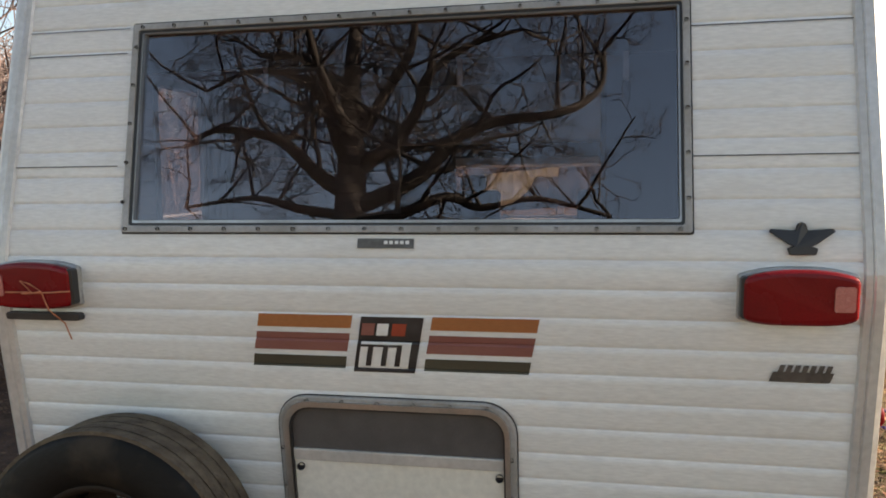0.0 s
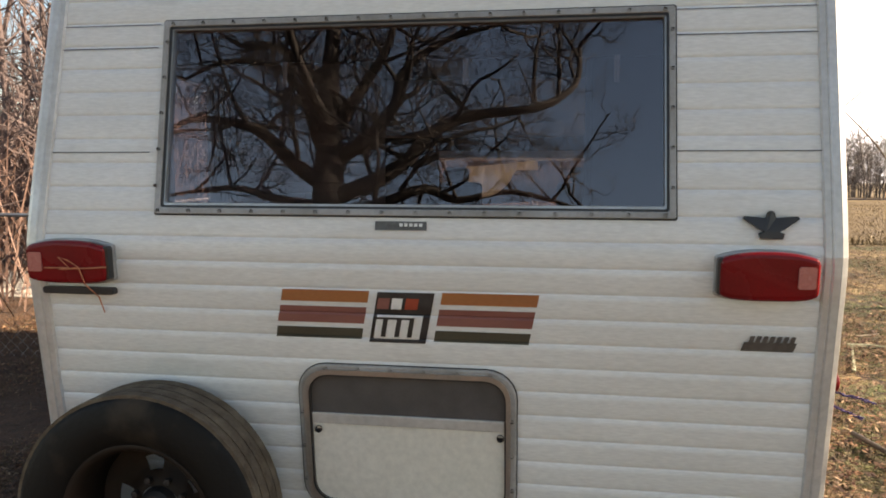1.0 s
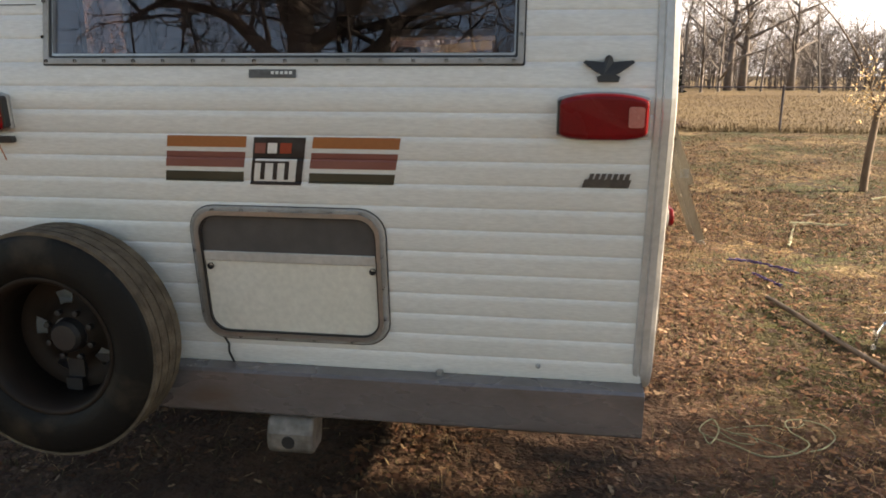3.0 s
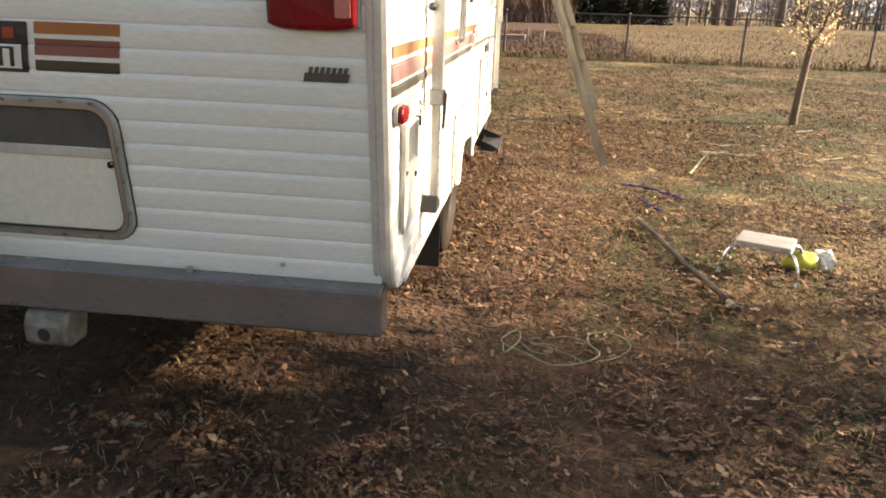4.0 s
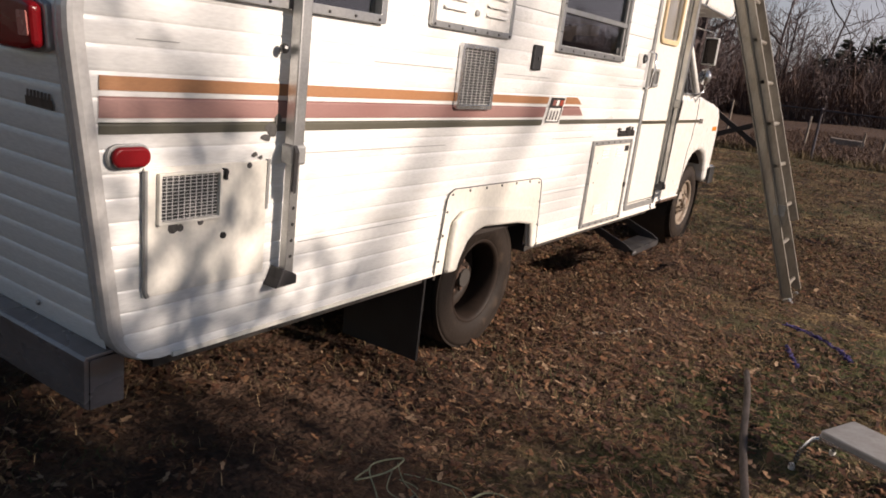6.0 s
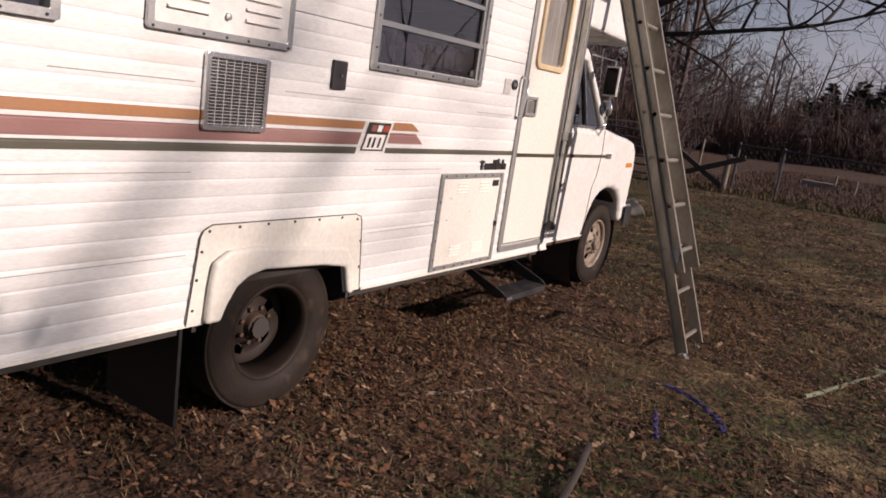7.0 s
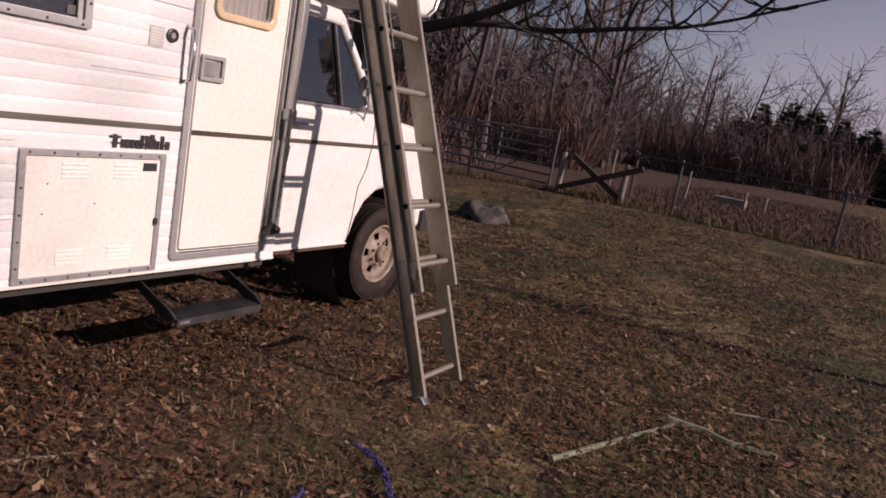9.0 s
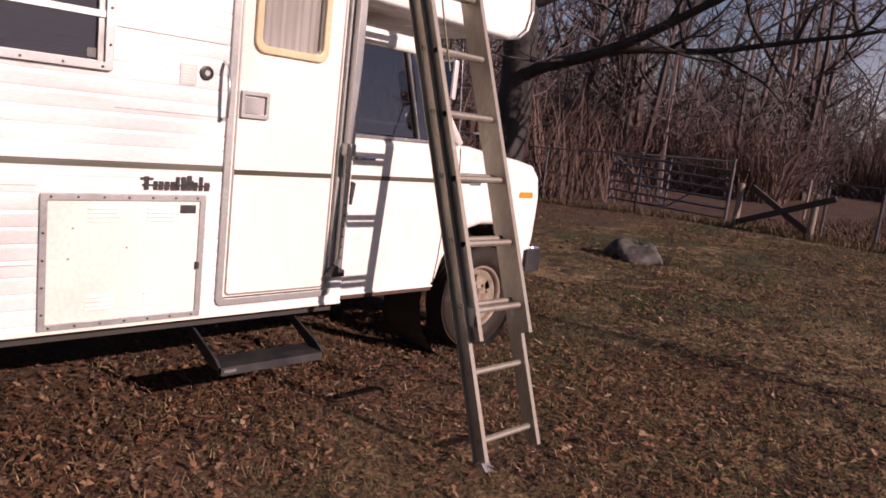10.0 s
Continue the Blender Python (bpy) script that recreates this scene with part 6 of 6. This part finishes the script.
limb2 = [Vector(p) for p in ((-2.6, 13.3, 2.78), (-2.0, 13.5, 2.86), (-1.3, 13.9, 2.90), (-0.2, 14.05, 3.06), (0.9, 14.2, 3.25), (2.4, 14.3, 3.75))]
crown.tube(smooth_line(limb2, 4), list(np.linspace(0.065, 0.014, 21)), 8, False)
for k, q in enumerate(smooth_line(limb, 3)[5:] + smooth_line(limb2, 3)[4:]):
    branchy(200 + k, q, (0.7 * ((k % 3) - 0.6), 0.6 * ((k * 7 % 5) - 2) / 2, 0.55 + 0.3 * (k % 2) - (0.7 if k % 4 == 0 else 0)), 1.5, 0.028, 2, (4, 6), 0.24, 0.0, 0.05, 0.55, 0.95, 0.004, 6, 0.15, crown)
for k, (h, dx, dy, dz, ln, r) in enumerate(((3.2, -0.8, 0.3, 0.7, 4.0, 0.15), (3.8, 0.6, -0.6, 0.8, 4.2, 0.14), (4.6, 0.7, 0.4, 0.7, 4.0, 0.13), (5.4, -0.4, -0.6, 1.0, 3.8, 0.12), (6.2, 0.5, 0.0, 1.0, 3.4, 0.10), (3.4, 0.9, 0.2, 0.45, 4.6, 0.13))):
    branchy(300 + k, (fx - 0.1, fy, fz + h), (dx, dy, dz), ln, r, 4, (4, 6), 0.24, 0.0, 0.08, 0.56, 0.95, 0.006, 9, 0.2, crown)
bare_tree("yard_tree", "bare tree with a long low limb over the yard", trunk, crown, BARK)

# young tree with a few dry leaves, by the lawn
sx, sy = 4.40, 9.75
sz = land(sx, sy)
trunk = Shape().tube(smooth_line([Vector(p) for p in ((sx, sy, sz - 0.05), (sx + 0.005, sy, sz + 0.35), (sx + 0.03, sy, sz + 0.75), (sx + 0.05, sy, sz + 1.02))], 4), list(np.linspace(0.052, 0.038, 13)), 9)
crown = Shape()
stems = []
YOUNG_STEMS = (
    (((0.05, 0, 1.0), (0.16, 0, 1.25), (0.22, 0.01, 1.6), (0.26, 0.02, 2.02)), 0.028),
    (((0.26, 0.02, 2.0), (0.24, 0.02, 2.4), (0.25, 0.02, 2.75), (0.18, 0.04, 3.4)), 0.015),
    (((0.25, 0.02, 2.72), (0.31, 0.02, 3.05), (0.37, 0.0, 3.5)), 0.010),
    (((0.26, 0.02, 2.0), (0.38, 0.0, 2.4), (0.46, 0.0, 2.68), (0.62, 0.0, 3.4)), 0.015),
    (((0.45, 0.0, 2.66), (0.42, 0.0, 3.0), (0.41, 0.02, 3.5)), 0.009),
    (((0.04, 0, 1.0), (-0.06, 0.02, 1.32), (-0.18, 0.0, 1.55), (-0.54, -0.1, 2.05), (-1.10, -0.2, 2.60)), 0.020),
    (((-0.06, 0.02, 1.32), (-0.07, 0.0, 1.65), (-0.13, 0, 2.15)), 0.010),
    (((-0.07, 0, 1.66), (-0.20, 0.0, 1.90), (-0.36, 0.05, 2.10)), 0.008),
    (((0.18, 0, 1.35), (0.35, -0.05, 1.62), (0.46, -0.1, 1.85), (0.50, -0.1, 2.05)), 0.012),
    (((0.10, 0, 1.1), (0.28, 0.2, 1.25), (0.45, 0.35, 1.35)), 0.010),
    (((0.05, 0, 1.05), (-0.15, -0.2, 1.15), (-0.33, -0.3, 1.2)), 0.010),
)
for k, (pts, r) in enumerate(YOUNG_STEMS):
    ln = smooth_line([Vector((sx + a, sy + b, sz + c)) for a, b, c in pts], 5)
    stems.append(ln)
    crown.tube(ln, list(np.linspace(r, r * 0.22, len(ln))), 6, False)
    for j, q in enumerate(ln[3::4]):
        branchy(500 + 20 * k + j, q, (math.sin(j * 2.4 + k), math.cos(j * 2.4 + k), 0.9), 0.34, 0.005, 1, (2, 3), 0.2, 0, 0.1, 0.5, 0.8, 0.0022, 4, 0.3, crown)
young = bare_tree("young_tree", "young bare tree with a few dry tan leaves", trunk, crown, YOUNGBARK)
DRYLEAF = leafy("dry_tan_leaves", [(0.40, 0.24, 0.10), (0.55, 0.37, 0.17), (0.62, 0.47, 0.26), (0.36, 0.20, 0.09)])
rnd = random.Random(9)
lf = Shape()
for k in range(520):
    ln = stems[rnd.choice((0, 0, 5, 5, 6, 8, 8, 9, 9, 10, 10))]
    q = ln[rnd.randrange(1, min(len(ln), 16))]
    if q.z > sz + 1.75:
        continue
    c = q + Vector((rnd.gauss(0, 0.10), rnd.gauss(0, 0.10), rnd.gauss(-0.02, 0.09)))
    a = Vector((rnd.gauss(0, 1), rnd.gauss(0, 1), rnd.gauss(0, 1))).normalized() * rnd.uniform(0.015, 0.034)
    b = a.orthogonal().normalized() * a.length * 0.55
    lf.add([c - a, c + b, c + a, c - b], [(0, 1, 2), (0, 2, 3)])
part("dry_leaves", lf, DRYLEAF, young, "clinging dry tan leaves")

# tall tree far on the sunny side; its limbs throw the soft streaks on the flank
tx, ty = 24.0, 6.9
tz = land(tx, ty)
trunk = Shape().tube([(tx, ty, tz - 0.2), (tx, ty, tz + 4.5), (tx + 0.2, ty - 0.2, tz + 9.5), (tx, ty, tz + 15.0)], [0.22, 0.11, 0.08, 0.03], 12)
crown = Shape()
for k, (h, dx, dy, dz, ln, r) in enumerate(((7.5, 0.2, -1.0, 0.6, 5.0, 0.13), (9.0, -0.3, 0.9, 0.9, 4.5, 0.11), (10.0, -0.3, -0.9, 0.7, 4.4, 0.12), (11.0, 0.3, 0.9, 0.8, 4.0, 0.10), (12.0, 0.2, -0.7, 0.9, 3.6, 0.09), (8.2, -0.2, -1.0, 0.4, 5.6, 0.12))):
    branchy(700 + k, (tx, ty, tz + h), (dx, dy, dz), ln, r * 0.7, 3, (3, 5), 0.22, 0.0, 0.08, 0.56, 0.95, 0.010, 9, 0.2, crown)
bare_tree("shade_tree", "tall bare tree on the sunny side of the yard", trunk, crown, BARK)

# unseen young oak with dead leaves, added sunward to throw broken shade behind the motorhome
cx, cy = 8.3, 3.38
cz = land(cx, cy)
trunk = Shape().tube([(cx, cy, cz - 0.1), (cx + 0.05, cy, cz + 1.6), (cx, cy, cz + 3.0), (cx, cy, cz + 4.2)], [0.11, 0.08, 0.05, 0.012], 9)
crown = Shape()
for k in range(14):
    a = k * 2.4
    branchy(1300 + k, (cx, cy, cz + 2.5 + 0.13 * k), (math.cos(a), math.sin(a), 0.35), 1.3 - 0.04 * k, 0.03, 2, (4, 6), 0.2, 0.0, 0.06, 0.55, 0.9, 0.005, 6, 0.15, crown)
rnd = random.Random(77)
dead = Shape()
while len(dead.v) < 4 * 5000:
    q = Vector((rnd.gauss(0, 0.52), rnd.gauss(0, 0.66), rnd.gauss(0, 0.48)))
    if q.length > 1.5:
        continue
    c = Vector((cx, cy, cz + 3.62 - 0.75 * q.y)) + q
    u = Vector((rnd.gauss(0, 1), rnd.gauss(0, 1), rnd.gauss(0, 1))).normalized() * rnd.uniform(0.04, 0.07)
    w = u.orthogonal().normalized() * u.length * 0.5
    dead.add([c - u, c + w, c + u, c - w], [(0, 1, 2), (0, 2, 3)])
oak2 = bare_tree("unseen_shade_oak", "unseen young oak with dead brown leaves, added to cast shade", trunk, crown, BARK)
part("dead_leaves", dead, leafy("dead_oak_leaves", [(0.10, 0.052, 0.027), (0.16, 0.085, 0.04), (0.08, 0.04, 0.022)]), oak2, "clinging dead brown leaves")


def conifer(rnd, cx, cy, cz, height, base, count, size, taper=0.8):
    s = Shape()
    for k in range(count):
        h = 1 - math.sqrt(rnd.random())
        rad = base * (1 - h) ** taper * (0.3 + 0.7 * rnd.random() ** 0.5) * (0.9 + 0.35 * noise.noise((k * 0.013, h * 5, cx)))
        a = rnd.uniform(0, 6.283)
        c = Vector((cx + rad * math.cos(a), cy + rad * math.sin(a), cz + 0.05 + height * h))
        u = Vector((math.cos(a), math.sin(a), rnd.uniform(-0.3, 0.6))).normalized() * rnd.uniform(*size)
        w = u.cross(Vector((rnd.gauss(0, 1), rnd.gauss(0, 1), rnd.gauss(0, 1)))).normalized() * u.length * 0.4
        s.add([c - u, c + w, c + u, c - w], [(0, 1, 2), (0, 2, 3)])
    return s


def template(seed, h, r, depth=3, kids=(5, 8), shrink=0.42, clear=0.15, wig=0.12, low=0.008):
    s = branchy(seed, (0, 0, -0.2), (0, 0, 1), h, r, depth, kids, wig, 0, 0.14, shrink, 0.9, low, 5, clear, None, True)
    return np.array(s.v), s.f


TEMPLATES = [template(900 + k, 10.0, 0.17, 3, (5, 7), low=0.011) for k in range(6)]
FARTREES = [template(930 + k, 10.0, 0.16, 2, (8, 10), 0.42, 0.12, 0.14, 0.025) for k in range(5)]
BUSH = [template(950 + k, 2.6, 0.03, 2, (8, 10), 0.6, 0.05, 0.22, 0.012) for k in range(4)]


def wood(name, spots, label, temps, mat, lo, hi):
    rnd = random.Random(len(spots) + 5)
    V, F, base = [], [], 0
    for x, y in spots:
        v, f = temps[rnd.randrange(len(temps))]
        s = rnd.uniform(lo, hi)
        a = rnd.uniform(0, 6.28)
        w = v * s
        c, d = math.cos(a), math.sin(a)
        w = np.stack([w[:, 0] * c - w[:, 1] * d + x, w[:, 0] * d + w[:, 1] * c + y, w[:, 2] + land(x, y)], 1)
        V.append(w)
        F += [tuple(i + base for i in q) for q in f]
        base += len(w)
    me = bpy.data.meshes.new(name)
    me.from_pydata(np.concatenate(V).tolist(), [], F)
    me.materials.append(mat)
    return tagged(new(name, me), label, "woods", kind="stuff")


rnd = random.Random(21)
spots = [(rnd.uniform(-44, 0) + 3.2 - 0.29 * y, y) for y in (rnd.uniform(32, 54) for _ in range(104))] + [(rnd.uniform(-34, -8), rnd.uniform(27, 34)) for _ in range(10)]
wood("bare_woods", spots, "dense grey-brown leafless winter woods", TEMPLATES, GREYBARK, 0.7, 1.35)
spots = [(rnd.uniform(-50, 0) + 3.2 - 0.29 * y, y) for y in (rnd.uniform(50, 75) for _ in range(110))] + [(rnd.uniform(-26, 2), rnd.uniform(56, 84)) for _ in range(70)]
wood("back_woods", spots, "grey leafless woods behind the wood's edge", FARTREES, GREYBARK, 0.55, 0.9)
# distant trees and thicket wear the bark with haze in its colour
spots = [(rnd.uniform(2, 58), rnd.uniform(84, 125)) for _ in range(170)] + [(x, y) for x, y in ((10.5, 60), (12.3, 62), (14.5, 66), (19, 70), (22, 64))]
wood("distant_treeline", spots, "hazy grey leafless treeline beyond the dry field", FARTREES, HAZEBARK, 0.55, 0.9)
spots = [(rnd.uniform(-19, -7.5), rnd.uniform(4.5, 26)) for _ in range(12)]
wood("side_woods", spots, "grey bare trees beyond the side fence", TEMPLATES, GREYBARK, 0.4, 0.8)
spots = [(rnd.uniform(-42, 0) + 3.2 - 0.27 * y, y) for y in (rnd.uniform(30, 48) for _ in range(104))] + [(rnd.uniform(-16, -6.5), rnd.uniform(5, 22)) for _ in range(26)]
spots += [(rnd.uniform(-26, 0), rnd.uniform(50, 60)) for _ in range(46)]
wood("undergrowth", spots, "tangled brown undergrowth at the wood's edge", BUSH, GREYBARK, 0.7, 1.8)
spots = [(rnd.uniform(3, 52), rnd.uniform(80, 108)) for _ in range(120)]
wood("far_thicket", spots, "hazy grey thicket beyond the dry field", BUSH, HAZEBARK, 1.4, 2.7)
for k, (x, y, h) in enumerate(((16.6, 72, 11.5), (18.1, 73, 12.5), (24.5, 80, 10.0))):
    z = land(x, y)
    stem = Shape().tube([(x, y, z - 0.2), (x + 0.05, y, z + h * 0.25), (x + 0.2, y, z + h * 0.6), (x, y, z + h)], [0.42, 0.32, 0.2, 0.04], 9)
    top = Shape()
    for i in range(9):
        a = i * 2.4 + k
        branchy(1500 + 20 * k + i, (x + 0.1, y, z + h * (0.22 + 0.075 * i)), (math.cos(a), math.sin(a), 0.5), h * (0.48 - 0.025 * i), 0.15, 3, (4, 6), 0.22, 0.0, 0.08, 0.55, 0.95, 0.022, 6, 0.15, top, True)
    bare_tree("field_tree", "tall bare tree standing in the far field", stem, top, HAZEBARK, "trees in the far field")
FARGREEN = leafy("dark_far_evergreen", [(0.014, 0.019, 0.012), (0.026, 0.031, 0.019), (0.019, 0.024, 0.016)])
for k, (x, y, h) in enumerate(((-6.2, 61, 4.6), (-4.6, 60, 5.6), (-2.9, 61, 6.0), (-1.2, 59, 5.6), (0.6, 60, 5.2), (2.4, 59, 4.8), (4.6, 60, 5.2), (6.8, 58, 4.8), (9.0, 61, 5.0))):
    ev = thing("far_evergreen", "dark evergreen at the edge of the field", "tree", "evergreens at the field's edge")
    part("trunk", Shape().tube([(x, y, land(x, y) - 0.1), (x, y, land(x, y) + h * 0.9)], [0.12, 0.02], 6), GREYBARK, ev)
    part("crown", conifer(rnd, x, y, land(x, y), h, 1.9, 1700, (0.16, 0.42), 0.6), FARGREEN, ev)
lane = Shape().prism([(-16, 9.4, 0), (-6.0, 8.6, 0), (-6.0, 10.6, 0), (-16, 12.6, 0)], (0, 0, 0.03))
lane.v = [(x, y, z + land(x, y) - 0.012) for x, y, z in lane.v]
thing("gravel_lane", "pale gravel lane beyond the side fence", "lane", "", lane, PALEROAD, kind="structure")


# ---------------------------------------------------------------- leaves and grass
def scatter_leaves(count, seed, where, size, mat, name, label, flat=0.22):
    r = np.random.default_rng(seed)
    P = where(r, count)
    n = len(P)
    z = np.array([land(x, y) for x, y in P])
    s = r.uniform(*size, n)
    yaw = r.uniform(0, 2 * math.pi, n)
    curl = r.uniform(-0.5, 0.9, n)
    # a lobed leaf: stem, four lobes, tip, folded along the middle
    T = np.array([(-1.0, 0, 0), (-0.45, 0.36, 1), (-0.1, 0.20, 0.5), (0.3, 0.46, 1), (1.0, 0.0, 0.2), (0.3, -0.46, 1), (-0.1, -0.20, 0.5), (-0.45, -0.36, 1)])
    lx = T[None, :, 0] * s[:, None]
    ly = T[None, :, 1] * s[:, None]
    lz = (T[None, :, 2] * curl[:, None] * 0.38 + 0.25 * curl[:, None] * np.abs(T[None, :, 0])) * s[:, None]
    a, b = r.normal(0, flat, n), r.normal(0, flat, n)
    lz = lz + lx * np.sin(a)[:, None] + ly * np.sin(b)[:, None]
    X = P[:, 0:1] + lx * np.cos(yaw)[:, None] - ly * np.sin(yaw)[:, None]
    Y = P[:, 1:2] + lx * np.sin(yaw)[:, None] + ly * np.cos(yaw)[:, None]
    Z = z[:, None] + lz + (r.uniform(0.006, 0.03, n) + 0.25 * s)[:, None]
    V = np.stack([X, Y, Z], 2).reshape(-1, 3)
    F = [(8 * i + p, 8 * i + q, 8 * i + u) for i in range(n) for p, q, u in ((0, 1, 7), (1, 2, 6), (1, 6, 7), (2, 3, 5), (2, 5, 6), (3, 4, 5))]
    me = bpy.data.meshes.new(name)
    me.from_pydata(V.tolist(), [], F)
    me.materials.append(mat)
    return tagged(new(name, me), label, "leaves", kind="stuff")


def scatter_blades(count, seed, where, height, lean, width, mat, name, label):
    r = np.random.default_rng(seed)
    P = where(r, count)
    n = len(P)
    z = np.array([land(x, y) for x, y in P])
    h = r.uniform(*height, n)
    t = r.uniform(0, 2 * math.pi, n)
    k = r.uniform(*lean, n)
    w = r.uniform(*width, n)
    d = np.stack([np.cos(t), np.sin(t)], 1)
    e = np.stack([-np.sin(t), np.cos(t)], 1)
    V = np.zeros((n, 5, 3))
    for j, (f, ww) in enumerate(((0.0, 1.0), (0.0, -1.0), (0.55, 0.8), (0.55, -0.8), (1.0, 0.0))):
        out = d * (h * k * f ** 1.4)[:, None] + e * (w * ww)[:, None]
        V[:, j, 0], V[:, j, 1] = P[:, 0] + out[:, 0], P[:, 1] + out[:, 1]
        V[:, j, 2] = z + h * f * np.sqrt(np.maximum(0.05, 1 - (k * f) ** 2 * 0.9)) + 0.004
    F = []
    for i in range(n):
        b = 5 * i
        F += [(b, b + 1, b + 3, b + 2), (b + 2, b + 3, b + 4)]
    me = bpy.data.meshes.new(name)
    me.from_pydata(V.reshape(-1, 3).tolist(), [], F)
    me.materials.append(mat)
    return tagged(new(name, me), label, "grass", kind="stuff")


def patch(x, y):
    return noise.noise((x * 0.55, y * 0.55, 7.0)) + 0.5 * noise.noise((x * 1.7, y * 1.7, 2.0))


def near_vehicle(r, n):
    x = r.uniform(-6.5, 3.4, n)
    y = r.uniform(-0.4, 9.5, n)
    p = np.clip(1.15 - np.maximum(0, x - 1.2) * 0.30, 0.15, 1)
    q = np.array([noise.noise((a * 0.8, b * 0.8, 4.0)) + 0.6 * noise.noise((a * 2.6, b * 2.6, 8.0)) for a, b in zip(x, y)])
    p = p * np.clip(0.45 + 1.3 * q, 0.06, 1)
    return np.stack([x, y], 1)[r.uniform(0, 1, n) < p]


def lawn(r, n):
    u = r.uniform(0, 1, n)
    y = -0.4 + 17.5 * u ** 1.25
    x = r.uniform(-0.5, 9.5, n) - r.uniform(0, 1, n) * np.maximum(0, y - 8) * 0.8
    keep = np.array([patch(a, b) + 0.5 * random.random() > 0.05 for a, b in zip(x, y)])
    return np.stack([x, y], 1)[keep]


def green_spots(r, n):
    x = r.uniform(-3.4, 8.0, n)
    y = r.uniform(-0.4, 16.5, n)
    keep = np.array([noise.noise((a * 0.9, b * 0.9, 31.0)) + 0.35 * noise.noise((a * 3.1, b * 3.1, 5.0)) > 0.12 for a, b in zip(x, y)])
    keep &= ~((x < 0.62) & (x > -1.6) & (y > 2.4) & (y < 8.2))
    return np.stack([x, y], 1)[keep]


def field(r, n):
    y = 18.3 + 34 * r.uniform(0, 1, n) ** 1.6
    x = r.uniform(1.5, 40, n)
    return np.stack([x, y], 1)


def weed_field(r, n):
    y = 18.4 + 16 * r.uniform(0, 1, n) ** 1.4
    return np.stack([r.uniform(-2.2, 3.6, n) + r.normal(0, 0.3, n), y], 1)


def fence_foot(r, n):
    x = r.uniform(-9.5, 19, n)
    return np.stack([x, 17.8 + r.normal(0, 0.18, n)], 1)


LITTER = leafy("brown_leaf_litter", [(0.256, 0.143, 0.077), (0.031, 0.013, 0.008), (0.079, 0.033, 0.018), (0.041, 0.017, 0.010), (0.154, 0.067, 0.031), (0.061, 0.026, 0.014), (0.205, 0.102, 0.049), (0.049, 0.020, 0.013), (0.330, 0.220, 0.135)])
STRAW = leafy("dry_straw_grass", [(0.041, 0.026, 0.014), (0.111, 0.072, 0.034), (0.062, 0.046, 0.018), (0.311, 0.209, 0.111), (0.057, 0.049, 0.018)])
GREEN = leafy("winter_green_grass", [(0.026, 0.034, 0.011), (0.056, 0.064, 0.021), (0.040, 0.047, 0.015), (0.12, 0.10, 0.042)])
FIELD = leafy("tall_dry_grass", [(0.115, 0.080, 0.037), (0.145, 0.102, 0.047), (0.13, 0.090, 0.041), (0.16, 0.115, 0.054), (0.12, 0.083, 0.039)])
scatter_leaves(185000, 1, near_vehicle, (0.007, 0.025), LITTER, "leaf_litter", "curled brown oak leaves scattered over bare earth")
scatter_leaves(62000, 2, lawn, (0.012, 0.036), LITTER, "lawn_leaves", "dry brown leaves scattered over the lawn")
scatter_blades(120000, 3, near_vehicle, (0.025, 0.09), (0.9, 1.0), (0.0009, 0.0022), STRAW, "straw_blades", "flattened dry straw blades on the earth")
scatter_blades(85000, 4, lawn, (0.025, 0.08), (0.88, 1.0), (0.0013, 0.0032), STRAW, "lawn_grass", "short dry winter lawn grass")
scatter_blades(110000, 5, green_spots, (0.02, 0.06), (0.75, 1.0), (0.0014, 0.0032), GREEN, "green_grass", "patches of green winter grass")
WEEDS = leafy("brown_field_weeds", [(0.070, 0.036, 0.025), (0.115, 0.064, 0.040), (0.050, 0.028, 0.020), (0.15, 0.094, 0.054)])
scatter_blades(26000, 16, weed_field, (0.05, 0.22), (0.6, 0.99), (0.004, 0.011), WEEDS, "field_weeds", "tall reddish-brown dead weeds in the field")
scatter_blades(44000, 6, field, (0.04, 0.16), (0.7, 1.0), (0.004, 0.010), FIELD, "field_grass", "tall dry tan grass in the field")
scatter_blades(9000, 7, fence_foot, (0.05, 0.24), (0.3, 0.95), (0.003, 0.007), FIELD, "fence_grass", "dead grass along the fence foot")


def brush_belt(r, n):
    y = r.uniform(31, 50, n)
    a = np.stack([r.uniform(-42, 0, n) + 2.0 - 0.27 * y, y], 1)
    b = np.stack([r.uniform(-18, -6.5, n), r.uniform(4, 24, n)], 1)
    return np.where((r.uniform(0, 1, n) < 0.93)[:, None], a, b)


BRUSH = leafy("brown_brush", [(0.061, 0.035, 0.028), (0.117, 0.069, 0.055), (0.081, 0.047, 0.038), (0.151, 0.093, 0.072), (0.069, 0.038, 0.030)])
scatter_blades(60000, 8, brush_belt, (0.4, 4.0), (0.2, 0.99), (0.008, 0.026), BRUSH, "brush_stems", "thick brown brush stems filling the wood's edge")


def brush_row(r, n):
    return np.stack([r.uniform(-24, 3, n), r.uniform(52, 80, n)], 1)


scatter_blades(22000, 9, brush_row, (0.8, 5.0), (0.15, 0.98), (0.012, 0.036), BRUSH, "far_brush", "brown brush and saplings beyond the field")
